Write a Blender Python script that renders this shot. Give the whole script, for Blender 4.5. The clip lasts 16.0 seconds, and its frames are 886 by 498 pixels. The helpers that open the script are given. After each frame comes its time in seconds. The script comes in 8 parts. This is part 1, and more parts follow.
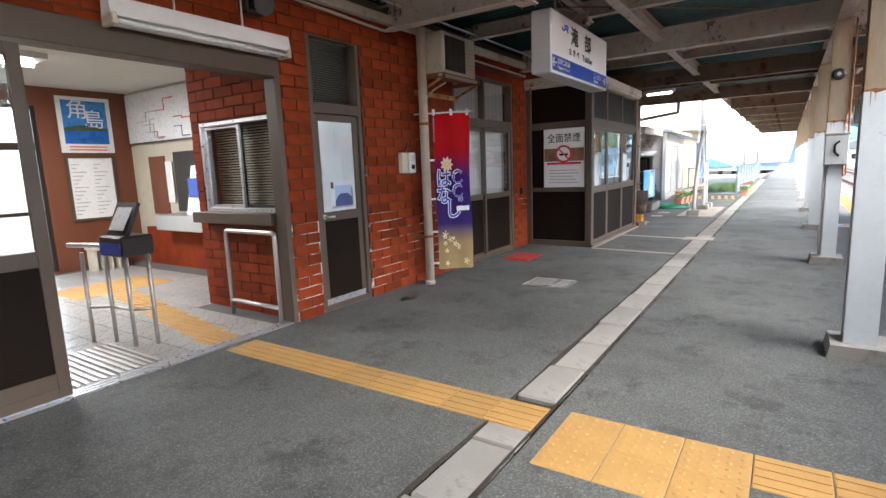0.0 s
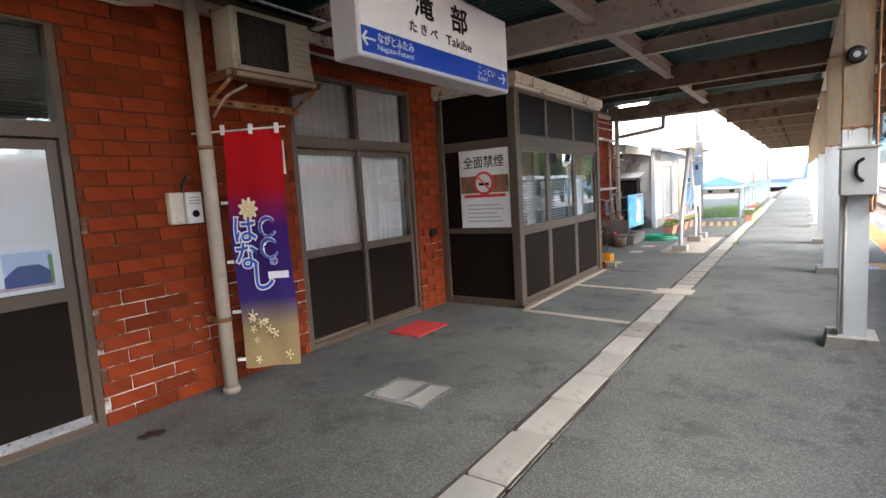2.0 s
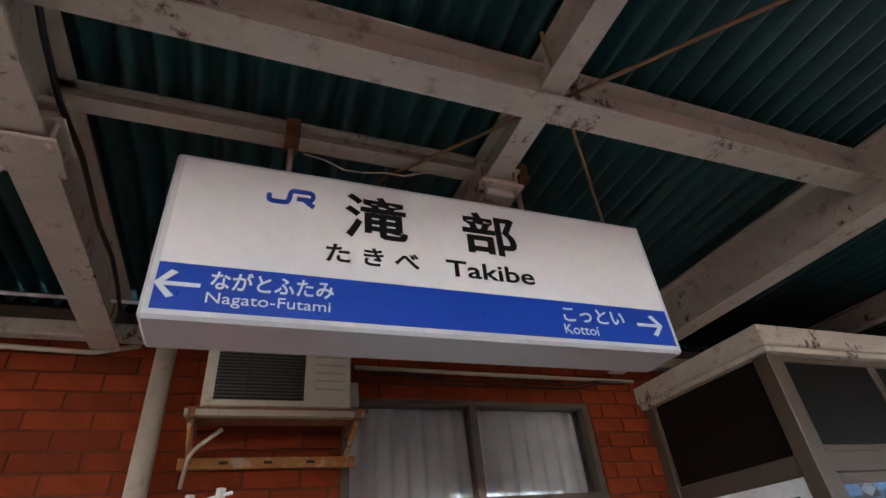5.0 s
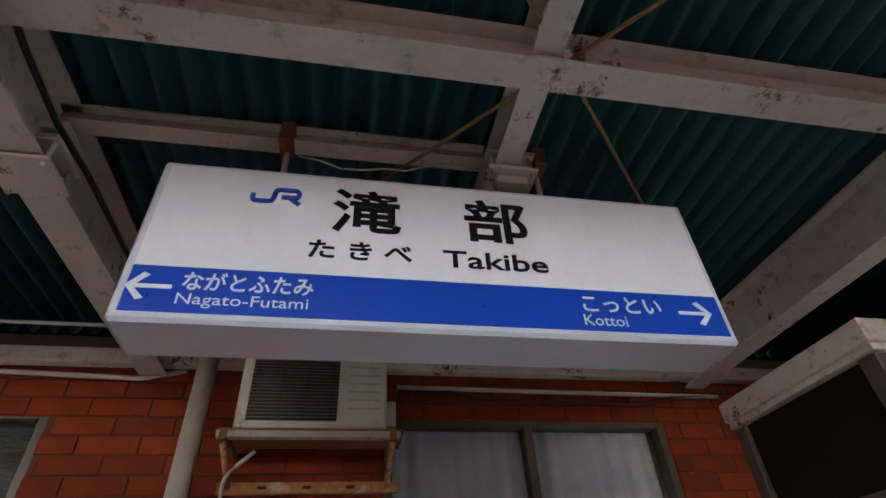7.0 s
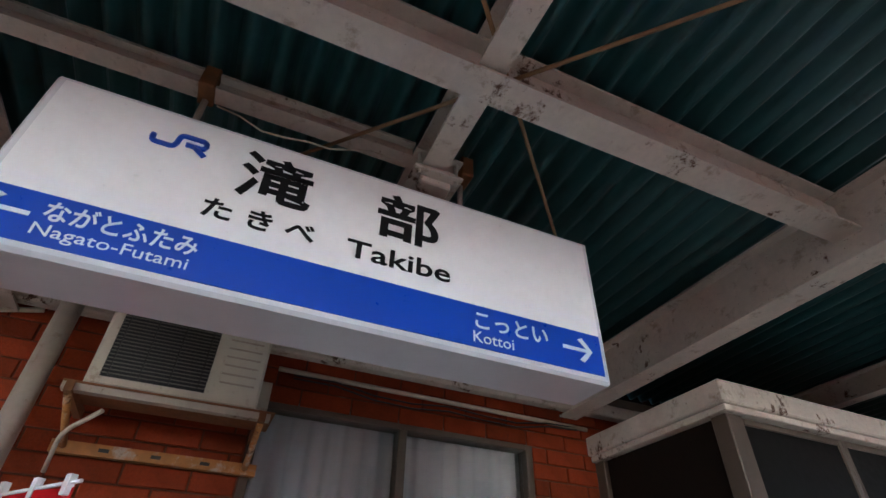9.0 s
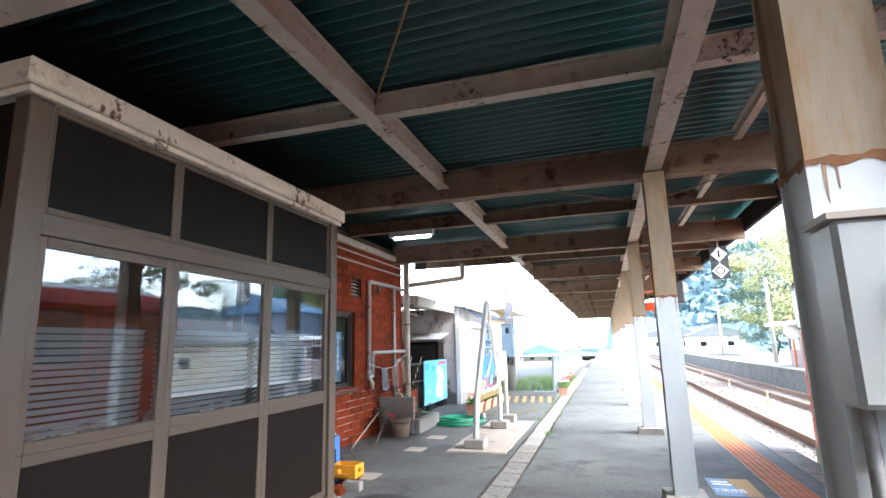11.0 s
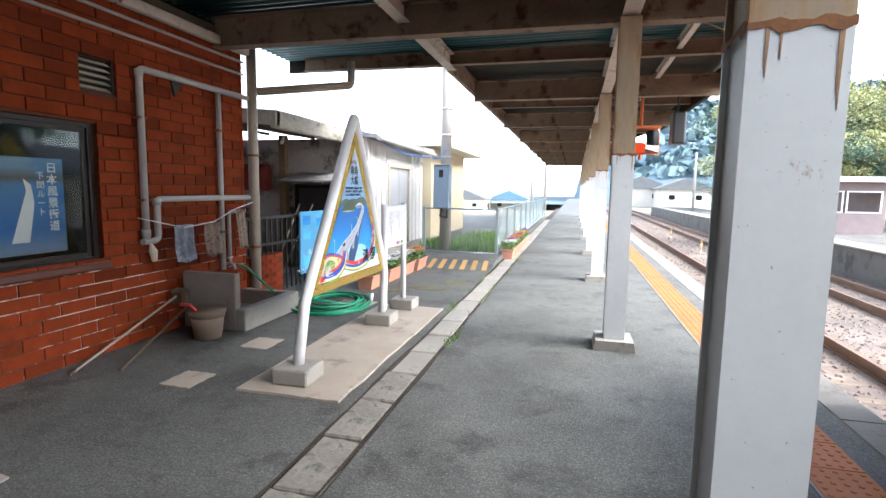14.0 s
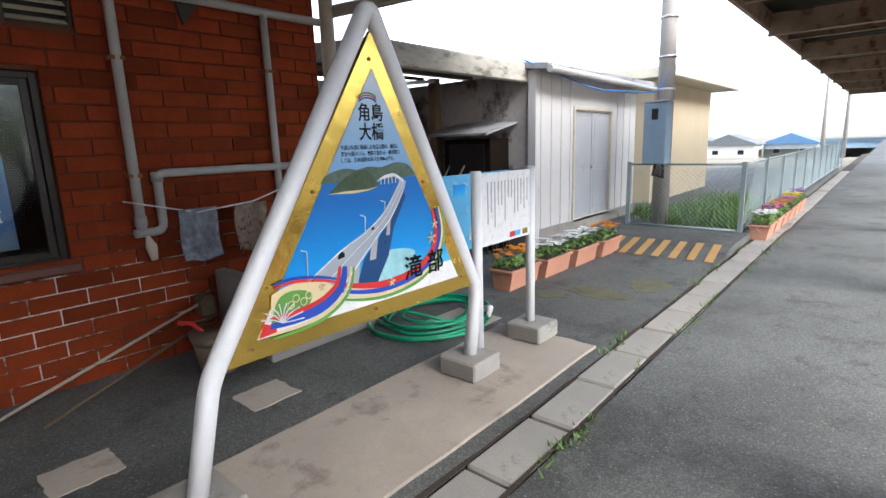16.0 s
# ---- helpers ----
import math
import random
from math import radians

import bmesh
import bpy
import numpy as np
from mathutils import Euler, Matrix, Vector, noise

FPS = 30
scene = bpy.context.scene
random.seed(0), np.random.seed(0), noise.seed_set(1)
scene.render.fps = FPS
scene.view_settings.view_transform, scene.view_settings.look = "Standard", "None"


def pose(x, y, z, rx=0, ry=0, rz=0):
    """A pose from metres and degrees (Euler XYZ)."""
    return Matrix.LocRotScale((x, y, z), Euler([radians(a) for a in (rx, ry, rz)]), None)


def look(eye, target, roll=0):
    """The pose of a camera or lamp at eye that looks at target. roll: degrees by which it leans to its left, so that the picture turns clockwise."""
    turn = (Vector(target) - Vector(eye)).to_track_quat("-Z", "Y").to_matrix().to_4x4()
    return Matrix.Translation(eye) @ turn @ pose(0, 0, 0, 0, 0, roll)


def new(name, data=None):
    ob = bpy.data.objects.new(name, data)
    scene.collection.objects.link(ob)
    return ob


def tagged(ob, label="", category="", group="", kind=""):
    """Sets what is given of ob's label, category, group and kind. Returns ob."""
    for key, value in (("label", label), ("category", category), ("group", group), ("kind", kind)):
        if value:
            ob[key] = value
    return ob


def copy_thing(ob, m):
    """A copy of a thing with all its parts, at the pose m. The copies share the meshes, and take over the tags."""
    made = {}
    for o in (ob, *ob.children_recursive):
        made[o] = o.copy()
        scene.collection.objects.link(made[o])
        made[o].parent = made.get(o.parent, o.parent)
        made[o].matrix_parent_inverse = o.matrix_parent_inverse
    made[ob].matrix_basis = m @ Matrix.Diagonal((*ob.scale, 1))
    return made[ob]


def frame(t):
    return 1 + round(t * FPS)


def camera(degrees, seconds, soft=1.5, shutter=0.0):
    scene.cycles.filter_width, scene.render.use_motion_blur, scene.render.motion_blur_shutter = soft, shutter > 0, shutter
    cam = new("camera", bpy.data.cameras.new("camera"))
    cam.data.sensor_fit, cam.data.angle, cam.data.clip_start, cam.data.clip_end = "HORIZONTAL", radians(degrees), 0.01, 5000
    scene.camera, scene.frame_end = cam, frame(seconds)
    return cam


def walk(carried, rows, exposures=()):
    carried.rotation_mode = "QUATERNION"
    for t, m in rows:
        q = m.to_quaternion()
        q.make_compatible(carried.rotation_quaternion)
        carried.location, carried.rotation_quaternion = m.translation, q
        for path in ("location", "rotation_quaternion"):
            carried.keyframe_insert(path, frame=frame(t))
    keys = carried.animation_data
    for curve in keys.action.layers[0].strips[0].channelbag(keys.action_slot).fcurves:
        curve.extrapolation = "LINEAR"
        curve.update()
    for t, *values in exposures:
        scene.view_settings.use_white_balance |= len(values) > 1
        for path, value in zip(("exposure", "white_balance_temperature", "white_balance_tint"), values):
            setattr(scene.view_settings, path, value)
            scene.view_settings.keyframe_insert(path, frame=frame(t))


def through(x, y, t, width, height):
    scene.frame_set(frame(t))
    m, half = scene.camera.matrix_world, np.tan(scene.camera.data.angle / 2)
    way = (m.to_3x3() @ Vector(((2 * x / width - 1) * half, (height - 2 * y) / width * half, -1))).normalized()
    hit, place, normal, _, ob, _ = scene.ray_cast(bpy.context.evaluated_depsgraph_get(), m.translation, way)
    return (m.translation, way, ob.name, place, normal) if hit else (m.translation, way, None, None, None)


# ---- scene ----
cam = camera(81.3, 16.0)
PATH = [
    (0, (-0.197, 0.065, 1.505), (-1.294, 1.709, 1.196), -2.2),
    (0.5, (-0.26, 0.932, 1.497), (-1.371, 2.567, 1.195), -2.7),
    (1, (-0.219, 1.692, 1.544), (-1.324, 3.33, 1.234), -2.9),
    (1.5, (-0.136, 2.41, 1.533), (-1.243, 4.049, 1.235), -3.7),
    (2, (-0.059, 3.101, 1.591), (-1.2, 4.729, 1.373), -3.5),
    (2.5, (-0.184, 3.722, 1.604), (-1.432, 5.283, 1.673), -4.5),
    (3, (-0.215, 4.368, 1.671), (-1.575, 5.768, 2.111), -5.6),
    (3.5, (-0.578, 4.904, 1.735), (-1.956, 6.114, 2.533), -7.1),
    (4, (-0.731, 5.313, 1.749), (-2.163, 6.348, 2.688), -7.8),
    (6.3, (-0.946, 6.373, 1.712), (-2.500, 6.715, 2.924), -3.0),
    (6.5, (-0.963, 6.355, 1.704), (-2.504, 6.704, 2.930), -3.5),
    (7, (-0.975, 6.360, 1.701), (-2.516, 6.694, 2.930), -3.7),
    (7.5, (-0.993, 6.367, 1.698), (-2.534, 6.691, 2.931), -3.6),
    (8, (-1.008, 6.371, 1.696), (-2.545, 6.699, 2.932), -3.2),
    (8.5, (-1.000, 6.383, 1.691), (-2.514, 6.778, 2.936), -1.1),
    (9, (-0.991, 6.424, 1.728), (-2.451, 7.046, 2.946), 1.7),
    (9.5, (-0.719, 6.446, 1.747), (-2.002, 7.52, 2.844), 1.6),
    (10, (-0.475, 6.703, 1.646), (-1.443, 8.145, 2.638), 1.2),
    (10.2, (-0.323, 6.737, 1.596), (-1.171, 8.327, 2.464), -0.1),
    (12.3, (-0.254, 9.212, 1.471), (-0.711, 11.156, 1.376), -1.7),
    (12.5, (-0.215, 9.439, 1.496), (-0.654, 11.386, 1.363), -1.2),
    (13, (-0.196, 10.08, 1.563), (-0.612, 12.028, 1.384), -0.3),
    (13.5, (-0.091, 10.814, 1.564), (-0.534, 12.753, 1.353), 0.1),
    (14, (-0.126, 11.552, 1.568), (-0.61, 13.478, 1.337), 0.9),
    (14.5, (-0.166, 12.312, 1.571), (-0.753, 14.204, 1.296), 0.4),
    (15, (-0.265, 13.043, 1.582), (-1.049, 14.854, 1.254), -0.1),
    (15.5, (-0.249, 13.761, 1.564), (-1.264, 15.447, 1.207), -0.9),
    (16, (-0.164, 14.419, 1.567), (-1.447, 15.9, 1.167), -1.9),
]
EXPOSURES = [(0.0, 3.55, 6150, 10), (1.5, 3.55, 6300, 10), (3.0, 3.4, 6350, 10), (4.0, 3.65, 6300, 10), (6.5, 3.55, 5750, 11), (8.5, 3.65, 5650, 10), (10.0, 4.05, 5700, 7), (12.5, 3.4, 6150, 10), (14.0, 3.1, 6150, 10), (15.0, 2.75, 6150, 10), (16.0, 2.4, 6100, 10)]
walk(cam, [(t, look(eye, target, roll)) for t, eye, target, roll in PATH], EXPOSURES)

# ---- world and large lights ----
world = bpy.data.worlds.new("sky")
scene.world = world
world.use_nodes = True
wn = world.node_tree
sky = wn.nodes.new("ShaderNodeTexSky")
sky.sky_type = "NISHITA"
sky.sun_disc = False
sky.sun_elevation, sky.sun_rotation = radians(38), radians(100)
sky.air_density, sky.dust_density, sky.ozone_density = 1.0, 1.5, 1.0
# an overcast veil: the sky's colour drawn towards its own grey
veil = wn.nodes.new("ShaderNodeHueSaturation")
veil.inputs["Saturation"].default_value = 0.45
wn.links.new(sky.outputs[0], veil.inputs["Color"])
wn.links.new(veil.outputs[0], wn.nodes["Background"].inputs["Color"])
wn.nodes["Background"].inputs["Strength"].default_value = 0.13

sun_data = bpy.data.lights.new("sun", "SUN")
sun_data.energy, sun_data.angle, sun_data.color = 1.5, radians(40), (1.0, 0.96, 0.9)
sun = new("sun", sun_data)
sun.matrix_world = look((40, -2, 31.5), (0, 5, 0))


# ---- materials ----
def ramp(nt, fac, stops):
    r = nt.nodes.new("ShaderNodeValToRGB")
    while len(r.color_ramp.elements) < len(stops):
        r.color_ramp.elements.new(0.5)
    for e, (p, c) in zip(r.color_ramp.elements, stops):
        e.position, e.color = p, (*c, 1)
    nt.links.new(fac, r.inputs[0])
    return r.outputs[0]


def noise_tex(nt, scale, detail=4.0, stretch=None, rough=0.6):
    tc = nt.nodes.new("ShaderNodeTexCoord")
    n = nt.nodes.new("ShaderNodeTexNoise")
    n.inputs["Scale"].default_value, n.inputs["Detail"].default_value, n.inputs["Roughness"].default_value = scale, detail, rough
    if stretch:
        mp = nt.nodes.new("ShaderNodeMapping")
        mp.inputs["Scale"].default_value = stretch
        nt.links.new(tc.outputs["Object"], mp.inputs["Vector"])
        nt.links.new(mp.outputs[0], n.inputs["Vector"])
    else:
        nt.links.new(tc.outputs["Object"], n.inputs["Vector"])
    return n.outputs["Fac"]


def mixed(nt, fac, a, b, mode="MIX"):
    m = nt.nodes.new("ShaderNodeMix")
    m.data_type, m.blend_type = "RGBA", mode
    for sock, v in ((m.inputs["Factor"], fac), (m.inputs["A"], a), (m.inputs["B"], b)):
        if isinstance(v, (int, float)):
            sock.default_value = v
        elif isinstance(v, tuple):
            sock.default_value = (*v, 1)
        else:
            nt.links.new(v, sock)
    return m.outputs["Result"]


def mat(name, color, rough=0.6, metal=0.0, vary=0.18, grain=40.0, patch=2.5, bump=0.15, dirt=None, dirt_at=0.58, rand=0.0, island=0.0,
        stretch=None, spec=0.5, coat=0.0, blotch=None, speck=None, fleck=None, fleck_at=0.64):
    """A surface: base colour with fine grain, broad patches, an optional dirt or rust colour, and fine relief."""
    m = bpy.data.materials.new(name)
    m.use_nodes = True
    nt = m.node_tree
    b = nt.nodes["Principled BSDF"]
    dark = tuple(c * (1 - vary) for c in color)
    light = tuple(min(1, c * (1 + vary)) for c in color)
    fine = noise_tex(nt, grain, 5, stretch)
    broad = noise_tex(nt, patch, 4, stretch)
    col = mixed(nt, fine, dark, light)
    shade = ramp(nt, broad, [(0.35, (1 - vary * 0.8,) * 3), (0.65, (1.0,) * 3)])
    col = mixed(nt, 1.0, col, shade, "MULTIPLY")
    if dirt:
        f = ramp(nt, noise_tex(nt, patch * 1.7, 7, stretch, 0.7), [(dirt_at, (0, 0, 0)), (dirt_at + 0.1, (1, 1, 1))])
        col = mixed(nt, f, col, dirt)
    if fleck:
        spread = ramp(nt, noise_tex(nt, 2.2, 4, None, 0.6), [(0.4, (0.35, 0.35, 0.35)), (0.62, (1, 1, 1))])
        spots_ = mixed(nt, 1.0, noise_tex(nt, 17, 8, (1, 1, 0.7), 0.75), spread, "MULTIPLY")
        col = mixed(nt, ramp(nt, spots_, [(fleck_at - 0.08, (0, 0, 0)), (fleck_at - 0.02, (0.5, 0.5, 0.5)), (fleck_at, (1, 1, 1))]), col, fleck)
        fine_rust = ramp(nt, noise_tex(nt, 55, 6, None, 0.7), [(0.66, (0, 0, 0)), (0.7, (1, 1, 1))])
        col = mixed(nt, fine_rust, col, fleck)
    if blotch:
        f = ramp(nt, noise_tex(nt, 0.55, 6, None, 0.75), [(0.5, (0, 0, 0)), (0.62, (1, 1, 1))])
        col = mixed(nt, f, col, blotch)
    if speck:
        tc = nt.nodes.new("ShaderNodeTexCoord")
        vo = nt.nodes.new("ShaderNodeTexVoronoi")
        vo.inputs["Scale"].default_value = 32
        nt.links.new(tc.outputs["Object"], vo.inputs["Vector"])
        col = mixed(nt, ramp(nt, vo.outputs["Distance"], [(0.1, (0.75, 0.75, 0.75)), (0.22, (0, 0, 0))]), col, speck)
        v2 = nt.nodes.new("ShaderNodeTexVoronoi")
        v2.inputs["Scale"].default_value = 75
        nt.links.new(tc.outputs["Object"], v2.inputs["Vector"])
        col = mixed(nt, 1.0, col, ramp(nt, v2.outputs["Distance"], [(0.15, (1.0, 1.0, 1.0)), (0.6, (0.55, 0.55, 0.55))]), "MULTIPLY")
    if rand or island:
        src = nt.nodes.new("ShaderNodeObjectInfo").outputs["Random"] if rand else nt.nodes.new("ShaderNodeNewGeometry").outputs["Random Per Island"]
        a = rand or island
        col = mixed(nt, 1.0, col, ramp(nt, src, [(0.0, (1 - a,) * 3), (0.5, (1.0,) * 3), (1.0, (1.0, 1 - a * 0.15, 1 - a * 0.25))]), "MULTIPLY")
    nt.links.new(col, b.inputs["Base Color"])
    rr = ramp(nt, fine, [(0.3, (max(0.02, rough - 0.08),) * 3), (0.7, (min(1, rough + 0.08),) * 3)])
    nt.links.new(rr, b.inputs["Roughness"])
    b.inputs["Metallic"].default_value = metal
    b.inputs["Specular IOR Level"].default_value = spec
    b.inputs["Coat Weight"].default_value = coat
    if bump:
        bp = nt.nodes.new("ShaderNodeBump")
        bp.inputs["Strength"].default_value, bp.inputs["Distance"].default_value = bump, 0.01
        nt.links.new(fine, bp.inputs["Height"])
        nt.links.new(bp.outputs[0], b.inputs["Normal"])
    return m


def plain(name, color, rough=0.5, metal=0.0, spec=0.5):
    return mat(name, color, rough, metal, vary=0.06, grain=25, patch=3, bump=0.03, spec=spec)


def glass_mat(name, tint=(0.9, 0.95, 0.95), through=0.5, rough=0.02):
    """Window glass: a clear sheet that mirrors at a slant."""
    m = bpy.data.materials.new(name)
    m.use_nodes = True
    nt = m.node_tree
    out = nt.nodes["Material Output"]
    nt.nodes.remove(nt.nodes["Principled BSDF"])
    t = nt.nodes.new("ShaderNodeBsdfTransparent")
    g = nt.nodes.new("ShaderNodeBsdfGlossy")
    t.inputs[0].default_value = (*tint, 1)
    g.inputs[0].default_value = (0.9, 0.95, 1.0, 1)
    g.inputs["Roughness"].default_value = rough
    lw = nt.nodes.new("ShaderNodeLayerWeight")
    lw.inputs["Blend"].default_value = 0.5
    pw = nt.nodes.new("ShaderNodeMath")
    pw.operation = "POWER"
    pw.inputs[1].default_value = 4.0
    nt.links.new(lw.outputs["Facing"], pw.inputs[0])
    f = nt.nodes.new("ShaderNodeMath")
    f.operation = "MULTIPLY_ADD"
    f.inputs[1].default_value, f.inputs[2].default_value = through, 0.08 * through
    nt.links.new(pw.outputs[0], f.inputs[0])
    mx = nt.nodes.new("ShaderNodeMixShader")
    nt.links.new(f.outputs[0], mx.inputs[0])
    nt.links.new(t.outputs[0], mx.inputs[1])
    nt.links.new(g.outputs[0], mx.inputs[2])
    nt.links.new(mx.outputs[0], out.inputs[0])
    return m


def lamp_mat(name, color, strength):
    m = bpy.data.materials.new(name)
    m.use_nodes = True
    b = m.node_tree.nodes["Principled BSDF"]
    b.inputs["Base Color"].default_value = (0.9, 0.9, 0.9, 1)
    b.inputs["Emission Color"].default_value = (*color, 1)
    b.inputs["Emission Strength"].default_value = strength
    return m


M = {}
M["asphalt"] = mat("asphalt", (0.2, 0.203, 0.19), 0.8, vary=0.5, grain=55, patch=1.1, bump=0.7, dirt=(0.085, 0.086, 0.08), dirt_at=0.54, blotch=(0.095, 0.096, 0.09), speck=(0.3, 0.3, 0.28))
M["concrete"] = mat("concrete", (0.33, 0.31, 0.28), 0.85, vary=0.2, grain=70, patch=1.5, bump=0.4, dirt=(0.2, 0.19, 0.17), rand=0.12)
M["slab"] = mat("slab_concrete", (0.42, 0.36, 0.3), 0.85, vary=0.2, grain=60, patch=1.6, bump=0.3, dirt=(0.24, 0.2, 0.17), dirt_at=0.56, blotch=(0.36, 0.31, 0.26))
M["cracked"] = mat("cracked_concrete", (0.27, 0.25, 0.22), 0.9, vary=0.35, grain=26, patch=4, bump=0.9, dirt=(0.1, 0.095, 0.09), dirt_at=0.52)
M["ground"] = mat("ground_soil", (0.24, 0.21, 0.16), 0.95, vary=0.35, grain=9, patch=0.2, bump=0.5, dirt=(0.12, 0.15, 0.06))
M["ballast"] = mat("ballast", (0.17, 0.135, 0.115), 0.95, vary=0.6, grain=16, patch=0.7, bump=1.0, dirt=(0.2, 0.17, 0.12))
M["brick"] = mat("brick", (0.245, 0.041, 0.012), 0.85, spec=0.15, vary=0.28, grain=60, patch=5, bump=0.35, dirt=(0.13, 0.03, 0.018), dirt_at=0.62, rand=0.42)
M["brick_rest"] = mat("brick_joined", (0.245, 0.041, 0.012), 0.85, spec=0.15, vary=0.28, grain=60, patch=5, bump=0.35, dirt=(0.13, 0.03, 0.018), dirt_at=0.62, island=0.42)
M["mortar"] = mat("mortar", (0.13, 0.05, 0.03), 0.95, vary=0.3, grain=50, patch=0.9, bump=0.3, dirt=(0.3, 0.25, 0.21), dirt_at=0.62, spec=0.1)
M["limed_mortar"] = mat("limed_mortar", (0.13, 0.065, 0.045), 0.95, vary=0.3, grain=50, patch=1.6, bump=0.3, dirt=(0.6, 0.56, 0.52), dirt_at=0.49, spec=0.1)
M["bronze"] = mat("bronze_aluminium", (0.1, 0.074, 0.054), 0.45, 0.15, vary=0.12, grain=30, patch=2, bump=0.05, dirt=(0.16, 0.13, 0.1), dirt_at=0.66)
M["panel"] = mat("brown_panel", (0.013, 0.009, 0.007), 0.6, vary=0.2, grain=30, patch=2, bump=0.05, spec=0.08)
M["beam"] = mat("painted_steel", (0.6, 0.53, 0.45), 0.6, vary=0.16, grain=30, patch=4.5, bump=0.2, dirt=(0.36, 0.29, 0.22), dirt_at=0.56, spec=0.4, fleck=(0.1, 0.045, 0.022), fleck_at=0.56)
# Rusty steel, with the far beams' backlit look darkened into the colour.
M["beam_backlit"] = mat("rusty_backlit_steel", (0.25, 0.18, 0.125), 0.7, vary=0.3, grain=30, patch=2.2, bump=0.2, dirt=(0.09, 0.04, 0.02), dirt_at=0.54, spec=0.25)
M["sheet_old"] = mat("stained_sheet", (0.05, 0.05, 0.038), 0.7, vary=0.3, grain=12, patch=1.5, bump=0.1, dirt=(0.09, 0.05, 0.03), dirt_at=0.52)
M["edge_concrete"] = mat("edge_concrete", (0.26, 0.245, 0.22), 0.9, vary=0.25, grain=50, patch=1.0, bump=0.4, dirt=(0.15, 0.14, 0.125), dirt_at=0.55)
M["post_white"] = mat("post_paint", (0.62, 0.655, 0.67), 0.5, vary=0.07, grain=25, patch=3, bump=0.08, dirt=(0.36, 0.25, 0.16), dirt_at=0.7, fleck=(0.2, 0.1, 0.05), fleck_at=0.66)
M["post_rust"] = mat("post_old_paint", (0.39, 0.295, 0.195), 0.7, vary=0.25, grain=25, patch=3.5, bump=0.2, dirt=(0.3, 0.17, 0.075), dirt_at=0.5, stretch=(1, 1, 0.16), fleck=(0.16, 0.075, 0.03), fleck_at=0.62)
M["rust"] = mat("rust", (0.26, 0.11, 0.04), 0.85, vary=0.4, grain=30, patch=6, bump=0.4)
M["sheet"] = mat("green_sheet", (0.03, 0.098, 0.1), 0.36, vary=0.18, grain=12, patch=1.5, bump=0.1, dirt=(0.02, 0.045, 0.042), dirt_at=0.6)
M["pipe"] = mat("pipe_paint", (0.42, 0.36, 0.29), 0.5, vary=0.12, grain=20, patch=5, bump=0.06, dirt=(0.28, 0.22, 0.16), dirt_at=0.6, fleck=(0.15, 0.08, 0.04), fleck_at=0.62)
M["pipe_grey"] = mat("grey_pvc", (0.4, 0.39, 0.37), 0.45, vary=0.1, grain=20, patch=5, bump=0.05, dirt=(0.28, 0.26, 0.23))
M["white"] = plain("white_enamel", (0.78, 0.78, 0.79), 0.35)
M["cream"] = mat("cream_plastic", (0.58, 0.53, 0.42), 0.5, vary=0.1, grain=20, patch=4, bump=0.05, dirt=(0.4, 0.33, 0.24))
M["black"] = plain("black_paint", (0.012, 0.012, 0.013), 0.4)
M["blue"] = plain("sign_blue", (0.006, 0.055, 0.42), 0.35)
M["ink"] = plain("ink", (0.005, 0.005, 0.006), 0.5, spec=0.15)
M["case"] = plain("sign_case", (0.62, 0.62, 0.65), 0.4, 0.2)
M["alu"] = mat("aluminium", (0.6, 0.6, 0.62), 0.32, 0.8, vary=0.08, grain=30, patch=3, bump=0.04)
M["steel"] = mat("stainless", (0.6, 0.58, 0.56), 0.42, 0.9, vary=0.06, grain=30, patch=3, bump=0.02)
M["yellow"] = mat("tactile_yellow", (0.47, 0.27, 0.085), 0.75, vary=0.14, grain=50, patch=3, bump=0.2, dirt=(0.36, 0.23, 0.08), dirt_at=0.6, rand=0.15)
M["orange_tile"] = mat("tactile_orange", (0.42, 0.13, 0.032), 0.75, vary=0.14, grain=50, patch=3, bump=0.2, dirt=(0.3, 0.17, 0.07), dirt_at=0.62, rand=0.15)
M["glass"] = glass_mat("clear_glass", (0.95, 0.97, 0.97), 0.8)
M["glass_dull"] = glass_mat("dull_glass", (0.88, 0.91, 0.91), 0.35, 0.05)
M["train"] = mat("vermilion_paint", (0.62, 0.052, 0.01), 0.3, vary=0.05, grain=14, patch=1.5, bump=0.0, spec=0.25)
M["rail"] = mat("rail_steel", (0.2, 0.12, 0.08), 0.6, 0.4, vary=0.3, grain=20, patch=2, bump=0.2)
M["curtain"] = mat("curtain_cloth", (0.66, 0.63, 0.63), 0.9, vary=0.12, grain=60, patch=3, bump=0.1)
M["room"] = mat("room_plaster", (0.62, 0.6, 0.55), 0.9, vary=0.06, grain=30, patch=2, bump=0.05)


# ---- building helpers ----
PLACE = {}


def box(bm, x0, x1, y0, y1, z0, z1, bevel=0.0, seg=1):
    vs = [bm.verts.new((x, y, z)) for x in (x0, x1) for y in (y0, y1) for z in (z0, z1)]
    fs = [bm.faces.new([vs[i] for i in q]) for q in ((0, 1, 3, 2), (4, 6, 7, 5), (0, 4, 5, 1), (2, 3, 7, 6), (0, 2, 6, 4), (1, 5, 7, 3))]
    if bevel:
        bmesh.ops.bevel(bm, geom=list({e for f in fs for e in f.edges}), offset=bevel, segments=seg, affect="EDGES", profile=0.5)
    return bm


def B(*args, **kw):
    return box(bmesh.new(), *args, **kw)


